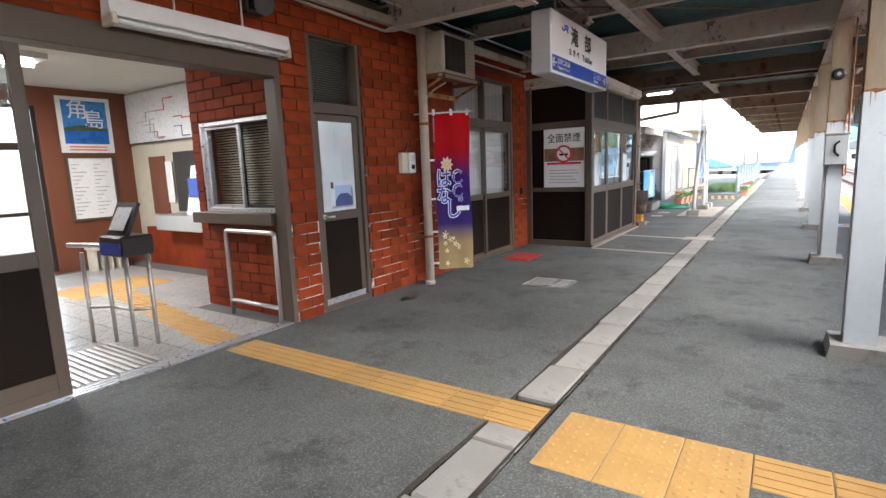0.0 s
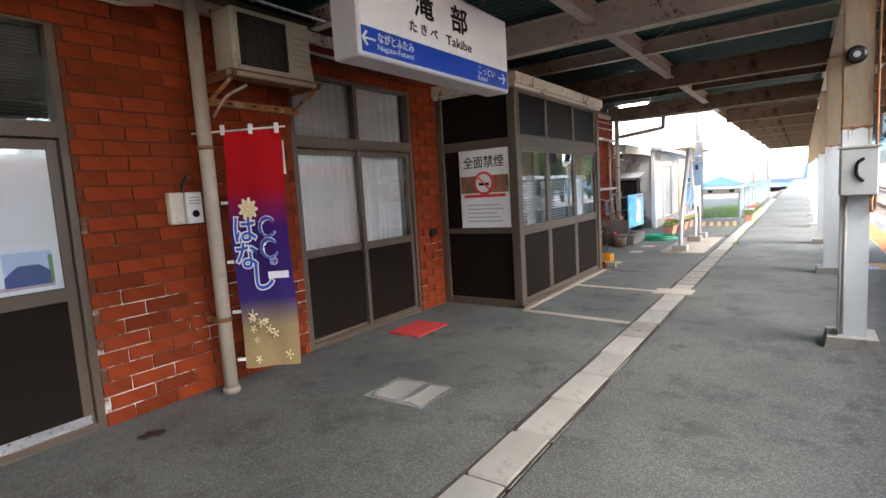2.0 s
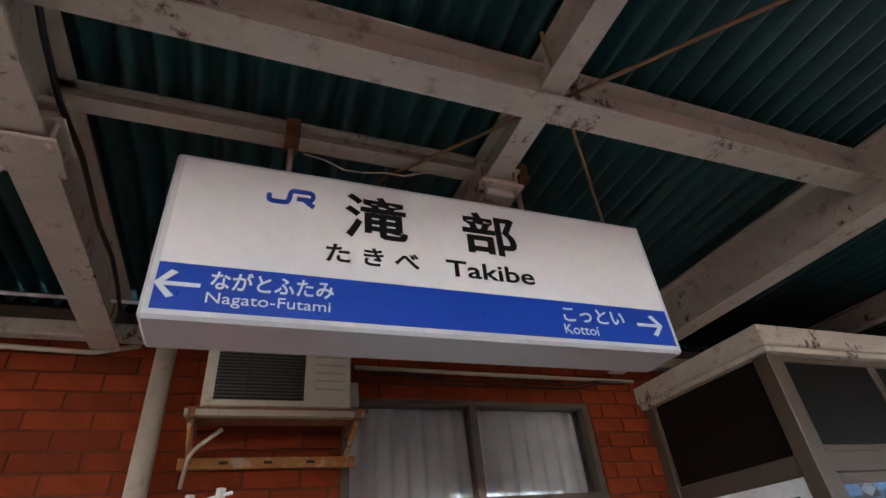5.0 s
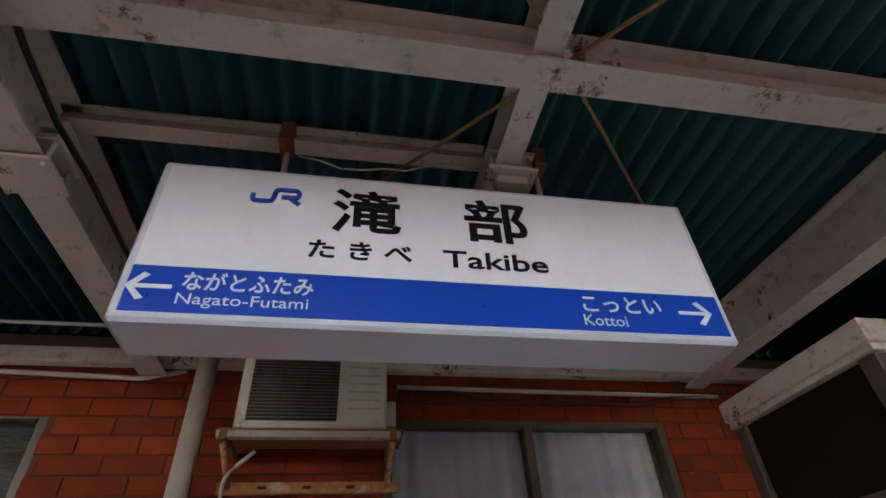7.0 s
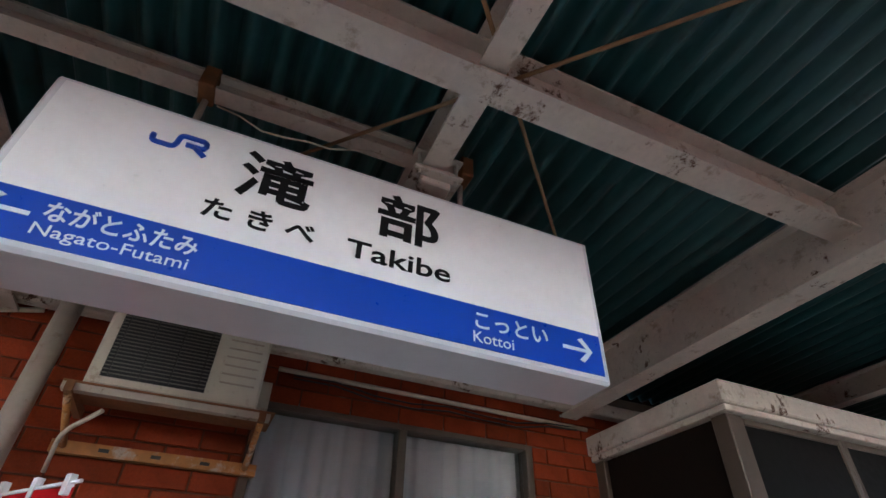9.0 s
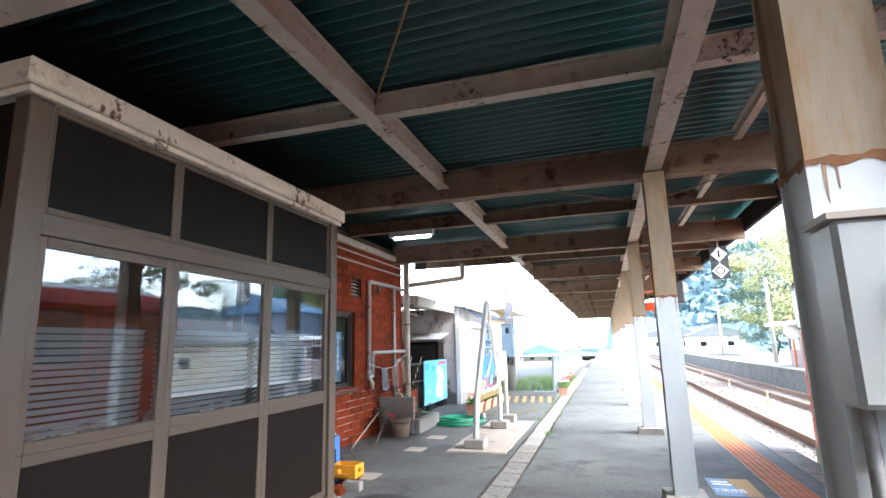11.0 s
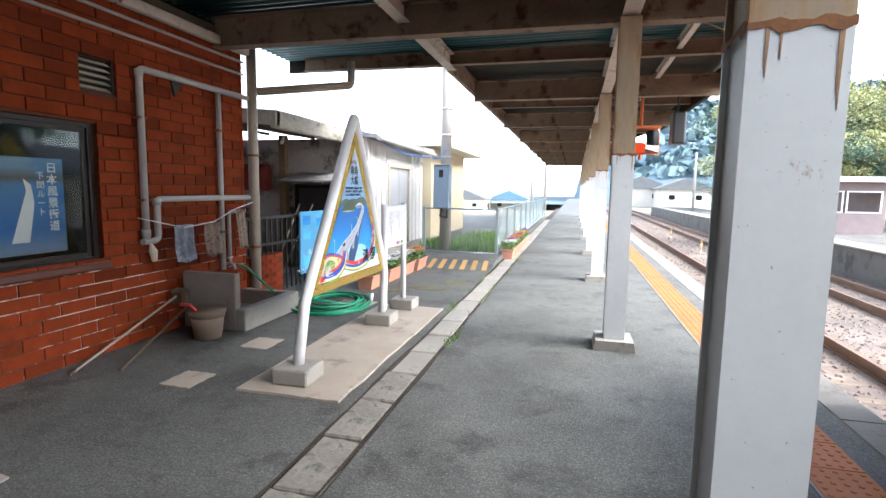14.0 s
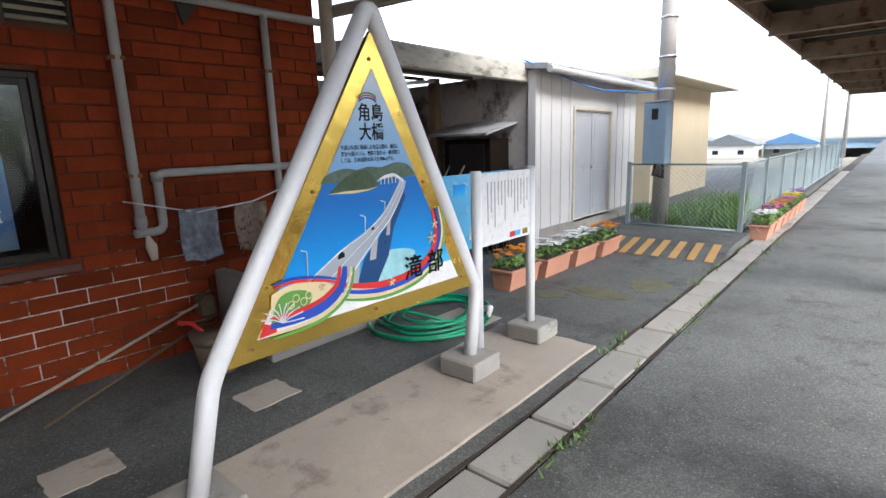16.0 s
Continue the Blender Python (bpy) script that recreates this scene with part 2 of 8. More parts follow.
def tube(bm, pts, r, n=10, closed=False):
    """A round pipe along a line of points."""
    pts = [Vector(p) for p in pts]
    rings = []
    up = Vector((0.13, 0.31, 0.94))
    for i, p in enumerate(pts):
        a = pts[i - 1] if (i or closed) else p
        b = pts[(i + 1) % len(pts)] if (i < len(pts) - 1 or closed) else p
        d = (b - a).normalized()
        u = d.cross(up)
        if u.length < 0.05:
            u = d.cross(Vector((1, 0, 0)))
        u.normalize()
        v = d.cross(u)
        rad = r[i] if isinstance(r, (list, tuple)) else r
        rings.append([bm.verts.new(p + rad * (math.cos(2 * math.pi * k / n) * u + math.sin(2 * math.pi * k / n) * v)) for k in range(n)])
    pairs = list(zip(rings, rings[1:])) + ([(rings[-1], rings[0])] if closed else [])
    for a, b in pairs:
        for k in range(n):
            f = bm.faces.new((a[k], a[(k + 1) % n], b[(k + 1) % n], b[k]))
            f.smooth = True
    if not closed:
        bm.faces.new(rings[0][::-1])
        bm.faces.new(rings[-1])
    return bm


def T(pts, r, n=10, closed=False):
    return tube(bmesh.new(), pts, r, n, closed)


def bent(pts, r=0.06, n=4):
    """A line of points with rounded corners."""
    pts = [Vector(p) for p in pts]
    out = [pts[0]]
    for a, p, b in zip(pts, pts[1:], pts[2:]):
        s = p + (a - p).normalized() * r
        e = p + (b - p).normalized() * r
        for k in range(n + 1):
            f = k / n
            out.append((1 - f) ** 2 * s + 2 * f * (1 - f) * p + f * f * e)
    return out + [pts[-1]]


def prism(bm, poly, axis, a, b):
    """A flat outline of (u, v) pushed along an axis: x takes (y, z), y takes (x, z), z takes (x, y)."""
    def at(u, v, w):
        return {"x": (w, u, v), "y": (u, w, v), "z": (u, v, w)}[axis]
    lo = [bm.verts.new(at(u, v, a)) for u, v in poly]
    hi = [bm.verts.new(at(u, v, b)) for u, v in poly]
    bm.faces.new(lo[::-1])
    bm.faces.new(hi)
    n = len(poly)
    for k in range(n):
        bm.faces.new((lo[k], lo[(k + 1) % n], hi[(k + 1) % n], hi[k]))
    return bm


def thing(name, loc, label="", category="", group="", kind=""):
    ob = new(name)
    ob.empty_display_size = 0.1
    ob.location = loc
    PLACE[ob] = Vector(loc)
    return tagged(ob, label, category, group, kind)


def part(name, bm, material, parent=None, label=""):
    """Links a bmesh, built in world metres, as one mesh under a thing or part."""
    base = PLACE.get(parent, Vector())
    me = bpy.data.meshes.new(name)
    bmesh.ops.recalc_face_normals(bm, faces=bm.faces)
    bmesh.ops.translate(bm, verts=bm.verts, vec=-base)
    bm.to_mesh(me)
    bm.free()
    me.materials.append(material)
    ob = new(name, me)
    if parent:
        ob.parent = parent
    PLACE[ob] = base
    return tagged(ob, label)


def solid(name, bm, material, label="", category="", group="", kind="", at=None):
    """A top-level thing that is one mesh, with its origin at its base."""
    if at is None:
        xs = [v.co for v in bm.verts]
        at = (sum(v.x for v in xs) / len(xs), sum(v.y for v in xs) / len(xs), min(v.z for v in xs))
    PLACE["tmp"] = Vector(at)
    bmesh.ops.recalc_face_normals(bm, faces=bm.faces)
    bmesh.ops.translate(bm, verts=bm.verts, vec=-Vector(at))
    me = bpy.data.meshes.new(name)
    bm.to_mesh(me)
    bm.free()
    me.materials.append(material)
    ob = new(name, me)
    ob.location = at
    PLACE[ob] = Vector(at)
    return tagged(ob, label, category, group, kind)


def setting(name, bm, material, label="", category=""):
    return solid(name, bm, material, label, category or name.split("_")[0], kind="structure", at=(0, 0, 0))


FACE_X = Matrix(((0, 0, 1, 0), (1, 0, 0, 0), (0, 1, 0, 0), (0, 0, 0, 1)))       # faces +x, reads along +y
FACE_NY = Matrix(((1, 0, 0, 0), (0, 0, -1, 0), (0, 1, 0, 0), (0, 0, 0, 1)))     # faces -y, reads along +x
FACE_UP = Matrix.Identity(4)


def words(text, size, face, at, bold=0.0, width=None, depth=0.001, align="CENTER"):
    """Lettering in the built-in font as a bmesh in world metres."""
    cu = bpy.data.curves.new("words", "FONT")
    cu.body, cu.size, cu.align_x, cu.offset, cu.extrude, cu.resolution_u = text, size, align, bold, depth, 3
    ob = new("words", cu)
    dg = bpy.context.evaluated_depsgraph_get()
    me = bpy.data.meshes.new_from_object(ob.evaluated_get(dg))
    bpy.data.objects.remove(ob)
    bm = bmesh.new()
    bm.from_mesh(me)
    bpy.data.meshes.remove(me)
    if width:
        xs = [v.co.x for v in bm.verts]
        s = width / (max(xs) - min(xs))
        for v in bm.verts:
            v.co.x *= s
    bm.transform(Matrix.Translation(at) @ face)
    return bm


def cells(y0, y1, z0, z1, holes):
    """The rectangles that are left of a wall around its openings."""
    out = []
    ys = sorted({y0, y1, *[min(max(h[k], y0), y1) for h in holes for k in (0, 1)]})
    for a, b in zip(ys, ys[1:]):
        if b - a < 1e-6:
            continue
        z = z0
        for h in sorted((h for h in holes if h[0] <= a + 1e-6 and h[1] >= b - 1e-6), key=lambda h: h[2]):
            if h[2] > z:
                out.append((a, b, z, h[2]))
            z = max(z, h[3])
        if z < z1:
            out.append((a, b, z, z1))
    return out


def brick_spots(y0, y1, z0, z1, holes, bl=0.335, bh=0.112, joint=0.011):
    """Bricks in running bond round the openings: (start, end, bottom, top)."""
    out = []
    for i in range(int((z1 - z0) / bh)):
        z = z0 + i * bh
        y = y0 - (bl / 2 if i % 2 else 0)
        gaps = sorted((h[0], h[1]) for h in holes if h[2] < z + bh * 0.55 and h[3] > z + bh * 0.45)
        runs, a = [], y0
        for g in gaps:
            if g[0] > a:
                runs.append((a, g[0]))
            a = max(a, g[1])
        if a < y1:
            runs.append((a, y1))
        while y < y1:
            for ra, rb in runs:
                s, e = max(y, ra), min(y + bl, rb)
                if e - s > 0.05:
                    out.append((round(s, 3), round(e - joint, 3), round(z, 3), round(z + bh - joint, 3)))
            y += bl
    return out


WALL = -4.3
HOLES = [(-1.4, 3.5, -0.1, 2.62), (3.88, 4.66, -0.1, 2.95), (6.62, 8.6, -0.1, 2.93), (13.4, 15.36, 0.86, 2.1), (15.23, 15.6, 2.38, 2.7)]
ROOF = 3.47

# ---- ground, platform and walls ----
g = bmesh.new()
sect = [(-600, -0.06), (-4.3, -0.06), (2.06, -0.06), (2.08, -1.0), (600, -1.0)]
rows = [[g.verts.new((x, y, z if y < 70 or x > 2.07 else -3.4)) for x, z in sect] for y in (-300, -20, 20, 55, 80, 700)]
for a, b in zip(rows, rows[1:]):
    for k in range(len(sect) - 1):
        g.faces.new((a[k], a[k + 1], b[k + 1], b[k]))
setting("ground", g, M["ground"], "dry earth and grass ground falling to the track bed", "ground")
# platform surface is laid round the drain
p = bmesh.new()
box(p, -4.3, -1.63, -45, 17.5, -0.3, 0.0)
box(p, -8.5, -1.63, 17.5, 21.3, -0.3, 0.0)
box(p, -1.31, 1.75, -45, 120, -3.5, 0.0)
setting("platform_surface", p, M["asphalt"], "worn grey asphalt station platform with damp stains", "platform")
setting("platform_edge", B(1.75, 2.06, -45, 120, -1.0, 0.004, bevel=0.01), M["edge_concrete"], "weathered concrete edge of the platform", "platform")
w = bmesh.new()
w2 = bmesh.new()
# Wall south of y -6 is unseen, carried on to block light.
for a, b, c, d in cells(-45, 17.5, -0.1, 3.42, HOLES):
    if d > 1.0:
        box(w, WALL - 0.2, WALL - 0.012, a, b, max(c, 1.0), d)
    if c < 1.0:
        box(w2, WALL - 0.2, WALL - 0.012, a, b, c, min(d, 1.0))
setting("wall_foot", w2, M["limed_mortar"], "lowest brick courses with lime-bloomed mortar", "wall")
box(w, -11, WALL - 0.2, 17.3, 17.488, -0.1, 3.42)
wall_brick = setting("wall_brick", w, M["mortar"], "red brick station wall with pale mortar joints", "wall")
s = bmesh.new()
def corrugated(bm, x0, x1, y0, y1, z0, z1, pitch=0.125, amp=0.034, step=6):
    n = int((y1 - y0) / pitch) * step
    prev = None
    for k in range(n + 1):
        y = y0 + (y1 - y0) * k / n
        dz = amp * math.sin(2 * math.pi * k / step)
        cur = [bm.verts.new((x0, y, z0 + dz)), bm.verts.new((x1, y, z1 + dz)), bm.verts.new((x1, y, z1 + dz + 0.004)), bm.verts.new((x0, y, z0 + dz + 0.004))]
        if prev:
            for i in range(4):
                f = bm.faces.new((prev[i], prev[(i + 1) % 4], cur[(i + 1) % 4], cur[i]))
                f.smooth = i in (0, 2)
        prev = cur
    return bm
# Past y -10 the roof is unseen, extended to cut light from behind.
corrugated(s, -4.6, 2.2, -45, 19.2, 3.56, 3.66, amp=0.042)
setting("ceiling", s, M["sheet"], "dark green corrugated canopy roof sheets", "roof")
s = corrugated(bmesh.new(), -2.0, 2.2, 19.2, 47, 3.6, 3.66)
setting("ceiling_far", s, M["sheet_old"], "brown-stained corrugated canopy roof sheets over the far platform", "roof")

# ---- canopy steel ----
def i_outline(c, z0, z1, flange, t=0.014, web=0.006):
    f = flange / 2
    return [(c - f, z0), (c + f, z0), (c + f, z0 + t), (c + web, z0 + t), (c + web, z1 - t), (c + f, z1 - t), (c + f, z1), (c - f, z1), (c - f, z1 - t), (c - web, z1 - t), (c - web, z0 + t), (c - f, z0 + t)]


def ibeam(x0, x1, y0, y1, z0, z1, flange=0.14):
    bm = bmesh.new()
    if x1 - x0 > y1 - y0:
        prism(bm, i_outline((y0 + y1) / 2, z0, z1, flange), "x", x0, x1)
    else:
        prism(bm, i_outline((x0 + x1) / 2, z0, z1, flange), "y", y0, y1)
    return bm

POSTS = [0.87 + 4.02 * k for k in range(-3, 13)]
for y in POSTS:
    x0 = -4.25 if y < 18 else -1.95
    if y < 46:
        yb = y + 0.28 if 4 < y < 6 else y
        solid("cross_beam", ibeam(x0, 2.1, yb - 0.01, yb + 0.01, 3.15, 3.49, 0.16), M["beam" if y < 10 else "beam_backlit"], "rust-flecked pale steel canopy beam" if y < 10 else "rusting steel canopy beam, darkened brown as if backlit", "beam", "canopy beams", at=(0, yb, 3.15))
        y + 2.1 < 46 and solid("purlin", ibeam(x0, 2.05, y + 2.08, y + 2.1, 3.34, 3.53, 0.11), M["beam" if y < 10 else "beam_backlit"], "thin painted steel purlin under the canopy", "beam", "canopy purlins", at=(0, y + 2.09, 3.34))
solid("roof_beam", ibeam(-1.96, -1.94, -8, 19.2, 3.3, 3.5, 0.13), M["beam"], "long painted steel beam with rust spots", "beam", "canopy long beams", at=(-1.95, 0, 3.3))
solid("roof_beam", ibeam(0.31, 0.33, -8, 47, 3.22, 3.5, 0.16), M["beam"], "long painted steel beam over the post line", "beam", "canopy long beams", at=(0.32, 0, 3.22))
solid("hanger_rail", ibeam(-2.5, -2.48, 4.9, 6.9, 3.4, 3.49, 0.08), M["beam"], "short steel rail that carries the station sign", "beam", at=(-2.49, 5, 3.4))
for y in (6.05, 7.15):
    ck = B(-2.545, -2.435, y - 0.03, y + 0.03, 3.385, 3.5, bevel=0.006)
    solid("hanger_clamp", ck, M["rust"], "rusty clamp that holds the sign's hanger", "clamp", "hanger clamps")
# The fascia follows the unseen roof extension to y -45.
solid("canopy_fascia", B(2.08, 2.16, -45, 47, 3.28, 3.6, bevel=0.006), M["panel"], "dark sheet metal fascia along the canopy edge", "fascia", at=(2.1, 0, 3.3))
solid("canopy_fascia", B(-4.6, -2.0, 19.15, 19.22, 3.36, 3.62, bevel=0.006), M["panel"], "dark fascia board at the canopy's end", "fascia", at=(-3, 19.2, 3.3))
solid("canopy_fascia", B(-2.04, -1.97, 19.2, 47, 3.3, 3.62, bevel=0.006), M["beam_backlit"], "worn brown fascia along the far canopy", "fascia", at=(-2, 30, 3.3))


# ---- posts ----
M["tie_rust"] = mat("rust_stain", (0.36, 0.22, 0.12), 0.8, vary=0.3, grain=30, patch=8, bump=0.1)
def post(y):
    t = thing("canopy_post", (0.32, y, 0), "white-painted steel canopy post, rusty above, on a concrete foot", "post", "canopy posts")
    foot = bmesh.new()
    prism(foot, [(0.12, 0), (0.52, 0), (0.5, 0.1), (0.14, 0.1)], "y", y - 0.2, y + 0.2)
    part("foot", foot, M["concrete"], t, "square concrete foot")
    sec = [(0.22, y - 0.1), (0.42, y - 0.1), (0.42, y - 0.088), (0.405, y - 0.088), (0.405, y + 0.088), (0.42, y + 0.088), (0.42, y + 0.1), (0.22, y + 0.1), (0.22, y + 0.088), (0.235, y + 0.088), (0.235, y - 0.088), (0.22, y - 0.088)]
    part("lower_shaft", prism(bmesh.new(), sec, "z", 0.1, 1.93), M["post_white"], t, "white-painted lower shaft")
    part("upper_shaft", prism(bmesh.new(), sec, "z", 1.93, 3.2), M["post_rust"], t, "rust-stained upper shaft")
    wr = random.Random(4)
    seam = bmesh.new()
    rings = []
    for k in range(41):
        f = k / 40 * 4
        c, u = int(f) % 4, f - int(f)
        a, b = [((0.217, y - 0.103), (0.423, y - 0.103)), ((0.423, y - 0.103), (0.423, y + 0.103)), ((0.423, y + 0.103), (0.217, y + 0.103)), ((0.217, y + 0.103), (0.217, y - 0.103))][c]
        x_, y_ = a[0] + (b[0] - a[0]) * u, a[1] + (b[1] - a[1]) * u
        rings.append((seam.verts.new((x_, y_, 1.924 - wr.uniform(0.0, 0.02))), seam.verts.new((x_, y_, 1.93 + wr.uniform(0.0, 0.012)))))
    for p_, q_ in zip(rings, rings[1:]):
        seam.faces.new((p_[0], q_[0], q_[1], p_[1]))
    part("weld_seam", seam, M["rust"], t, "thin rusty weld seam")
    for k in range(4):
        x_, h_, w_ = 0.235 + 0.17 * wr.random(), wr.uniform(0.04, 0.22), wr.uniform(0.002, 0.005)
        part("rust_run", prism(bmesh.new(), [(x_ - w_, 1.925), (x_ + w_, 1.925), (x_ + w_ * 0.3, 1.925 - h_), (x_ - w_ * 0.2, 1.925 - h_ * 0.9)], "y", y - 0.1012, y - 0.1), M["tie_rust"], t, "rust run below the seam")
    return t

base = post(POSTS[3])
for y in POSTS:
    if y not in (POSTS[3],) and -4 < y < 47:
        copy_thing(base, pose(0.32, y, 0))


# ---- doors, windows and the glazed booth ----
def pane(y0, y1, z0, z1, x, parent, name="pane"):
    ob = part(name, B(x - 0.003, x + 0.003, y0, y1, z0, z1), M["glass"], parent)
    ob.visible_shadow = False
    return ob


def frame_x(bm, y0, y1, z0, z1, x0, x1, wd=0.05):
    """A rectangular frame in a wall that faces +x."""
    box(bm, x0, x1, y0, y0 + wd, z0, z1, bevel=0.004)
    box(bm, x0, x1, y1 - wd, y1, z0, z1, bevel=0.004)
    box(bm, x0, x1, y0 + wd, y1 - wd, z1 - wd, z1, bevel=0.004)
    box(bm, x0, x1, y0 + wd, y1 - wd, z0, z0 + wd, bevel=0.004)
    return bm


def drape(y0, y1, z0, z1, x, folds):
    bm = bmesh.new()
    n = folds * 8
    rnd = random.Random(int(y0 * 100))
    ph = [rnd.uniform(-0.5, 0.5) for _ in range(n + 1)]
    prev = None
    for k in range(n + 1):
        y = y0 + (y1 - y0) * k / n
        d = 0.022 * math.sin(2 * math.pi * k / 8 + ph[k // 8]) + 0.006 * math.sin(k * 1.7)
        cur = [bm.verts.new((x + d * f, y + 0.004 * ph[k] * (1 - f), z)) for f, z in ((0.5, z1), (0.9, (z0 + z1) / 2), (1.2, z0))]
        if prev:
            for i in range(2):
                f = bm.faces.new((prev[i], cur[i], cur[i + 1], prev[i + 1]))
                f.smooth = True
        prev = cur
    return bm

d1 = thing("door_1", (WALL - 0.08, 4.27, 0), "bronze aluminium door with frosted upper glass and dark lower panel", "door", kind="structure")
fr = frame_x(bmesh.new(), 3.88, 4.66, 0, 2.95, WALL - 0.12, WALL - 0.02, 0.055)
box(fr, WALL - 0.12, WALL - 0.02, 3.93, 4.61, 2.13, 2.24, bevel=0.004)
part("door_frame", fr, M["bronze"], d1)
leaf = frame_x(bmesh.new(), 3.94, 4.6, 0.03, 2.12, WALL - 0.09, WALL - 0.05, 0.07)
box(leaf, WALL - 0.09, WALL - 0.05, 4.0, 4.54, 0.98, 1.08, bevel=0.004)
part("door_leaf", leaf, M["bronze"], d1)
part("lower_panel", B(WALL - 0.085, WALL - 0.055, 4.005, 4.535, 0.1, 0.985), M["panel"], d1, "dark brown lower panel")
part("kick_plate", B(WALL - 0.05, WALL - 0.044, 3.96, 4.58, 0.03, 0.12), M["alu"], d1, "scuffed aluminium kick plate")
M["frosted"] = plain("frosted_film", (0.8, 0.81, 0.83), 0.22)
part("frosted_pane", B(WALL - 0.075, WALL - 0.068, 4.005, 4.535, 1.075, 2.055), M["frosted"], d1, "glass lined with pale blind")
pane(4.005, 4.535, 1.075, 2.055, WALL - 0.06, d1, "glass")
M["blind"] = plain("dim_blind", (0.06, 0.056, 0.05), 0.6)
for k in range(26):
    z = 2.25 + k * 0.025
    part("blind_slat", prism(bmesh.new(), [(-4.45, z), (-4.44, z + 0.02), (-4.438, z + 0.019), (-4.448, z - 0.001)], "y", 3.94, 4.6), M["blind"], d1)
dp_ = part("train_print", B(WALL - 0.066, WALL - 0.063, 4.12, 4.5, 1.1, 1.42), plain("pale_print", (0.72, 0.74, 0.8), 0.4), d1, "pale poster of a train in the door glass")
part("printed_train", prism(bmesh.new(), [(4.2, 1.13), (4.46, 1.13), (4.46, 1.22), (4.4, 1.27), (4.28, 1.27), (4.2, 1.2)], "x", WALL - 0.063, WALL - 0.0615), plain("faded_train_print", (0.05, 0.09, 0.24), 0.4), dp_)
part("printed_sky", B(WALL - 0.063, WALL - 0.0622, 4.2, 4.48, 1.22, 1.36), plain("faded_sky_print", (0.42, 0.52, 0.72), 0.4), dp_)
part("printed_track", B(WALL - 0.063, WALL - 0.0622, 4.14, 4.48, 1.11, 1.135), plain("faded_track_print", (0.5, 0.36, 0.4), 0.4), dp_)
part("printed_tree", B(WALL - 0.063, WALL - 0.0618, 4.455, 4.48, 1.135, 1.33), plain("faded_tree_print", (0.12, 0.25, 0.1), 0.4), dp_)
part("printed_seal", B(WALL - 0.063, WALL - 0.0615, 4.14, 4.18, 1.33, 1.4), M["brick_rest"], dp_)
pane(3.93, 4.61, 2.24, 2.9, WALL - 0.08, d1, "transom_glass")
hd = T(bent([(WALL - 0.05, 4.0, 1.03), (WALL + 0.01, 4.0, 1.03), (WALL + 0.01, 4.1, 1.03)], 0.02), 0.011)
tube(hd, [(WALL - 0.05, 4.0, 1.03), (WALL - 0.035, 4.0, 1.03)], 0.028, 14)
part("handle", hd, M["steel"], d1, "chrome lever handle")

d2 = thing("door_2", (WALL - 0.08, 7.6, 0), "bronze double sliding doors with curtained glass and a transom", "door", kind="structure")
fr = frame_x(bmesh.new(), 6.62, 8.6, 0, 2.93, WALL - 0.13, WALL - 0.01, 0.055)
box(fr, WALL - 0.13, WALL - 0.01, 6.67, 8.55, 2.14, 2.26, bevel=0.004)
box(fr, WALL - 0.12, WALL - 0.02, 7.56, 7.62, 2.26, 2.88, bevel=0.004)
part("door_frame", fr, M["bronze"], d2)
for k, (a, b, x) in enumerate(((6.68, 7.64, WALL - 0.09), (7.58, 8.54, WALL - 0.05))):
    lf = frame_x(bmesh.new(), a, b, 0.03, 2.13, x - 0.016, x + 0.016, 0.06)
    box(lf, x - 0.016, x + 0.016, a + 0.06, b - 0.06, 0.97, 1.06, bevel=0.004)
    leaf = part("sliding_leaf", lf, M["bronze"], d2)
    part("lower_panel", B(x - 0.01, x + 0.01, a + 0.06, b - 0.06, 0.09, 0.97), M["panel"], d2, "dark brown lower panel")
    pane(a + 0.06, b - 0.06, 1.06, 2.07, x, d2, "glass")
    part("curtain", drape(a + 0.03, b - 0.03, 1.0, 2.1, WALL - 0.2, 9), M["curtain"], d2, "greyish gathered curtain")
for a, b in ((6.68, 7.57), (7.61, 8.54)):
    pane(a, b, 2.26, 2.88, WALL - 0.07, d2, "transom_glass")
    part("transom_curtain", drape(a, b, 2.2, 2.9, WALL - 0.17, 7), M["curtain"], d2, "greyish gathered curtain")

w1 = thing("window_1", (WALL - 0.1, 14.38, 0.86), "dark aluminium sliding window set deep in the brick wall", "window", kind="structure")
M["dark_frame"] = plain("dark_frame", (0.03, 0.025, 0.022), 0.4, 0.3)
fr = frame_x(bmesh.new(), 13.4, 15.36, 0.86, 2.1, WALL - 0.16, WALL - 0.06, 0.045)
part("window_frame", fr, M["dark_frame"], w1)
part("sash", frame_x(bmesh.new(), 13.45, 14.44, 0.9, 2.06, WALL - 0.15, WALL - 0.12, 0.045), M["dark_frame"], w1)
part("sash", frame_x(bmesh.new(), 14.32, 15.31, 0.9, 2.06, WALL - 0.11, WALL - 0.08, 0.045), M["dark_frame"], w1)
for a, b, x in ((13.49, 14.4, WALL - 0.135), (14.36, 15.27, WALL - 0.095)):
    ob = part("pane", B(x - 0.003, x + 0.003, a, b, 0.94, 2.02), M["glass_dull"], w1)
    ob.visible_shadow = False
part("window_sill", B(WALL - 0.06, WALL + 0.05, 13.36, 15.4, 0.8, 0.86, bevel=0.008), mat("sill_tile", (0.13, 0.05, 0.035), 0.6, vary=0.3, grain=30, patch=4, bump=0.1, dirt=(0.3, 0.24, 0.2), dirt_at=0.64), w1, "dark red tiled sill")

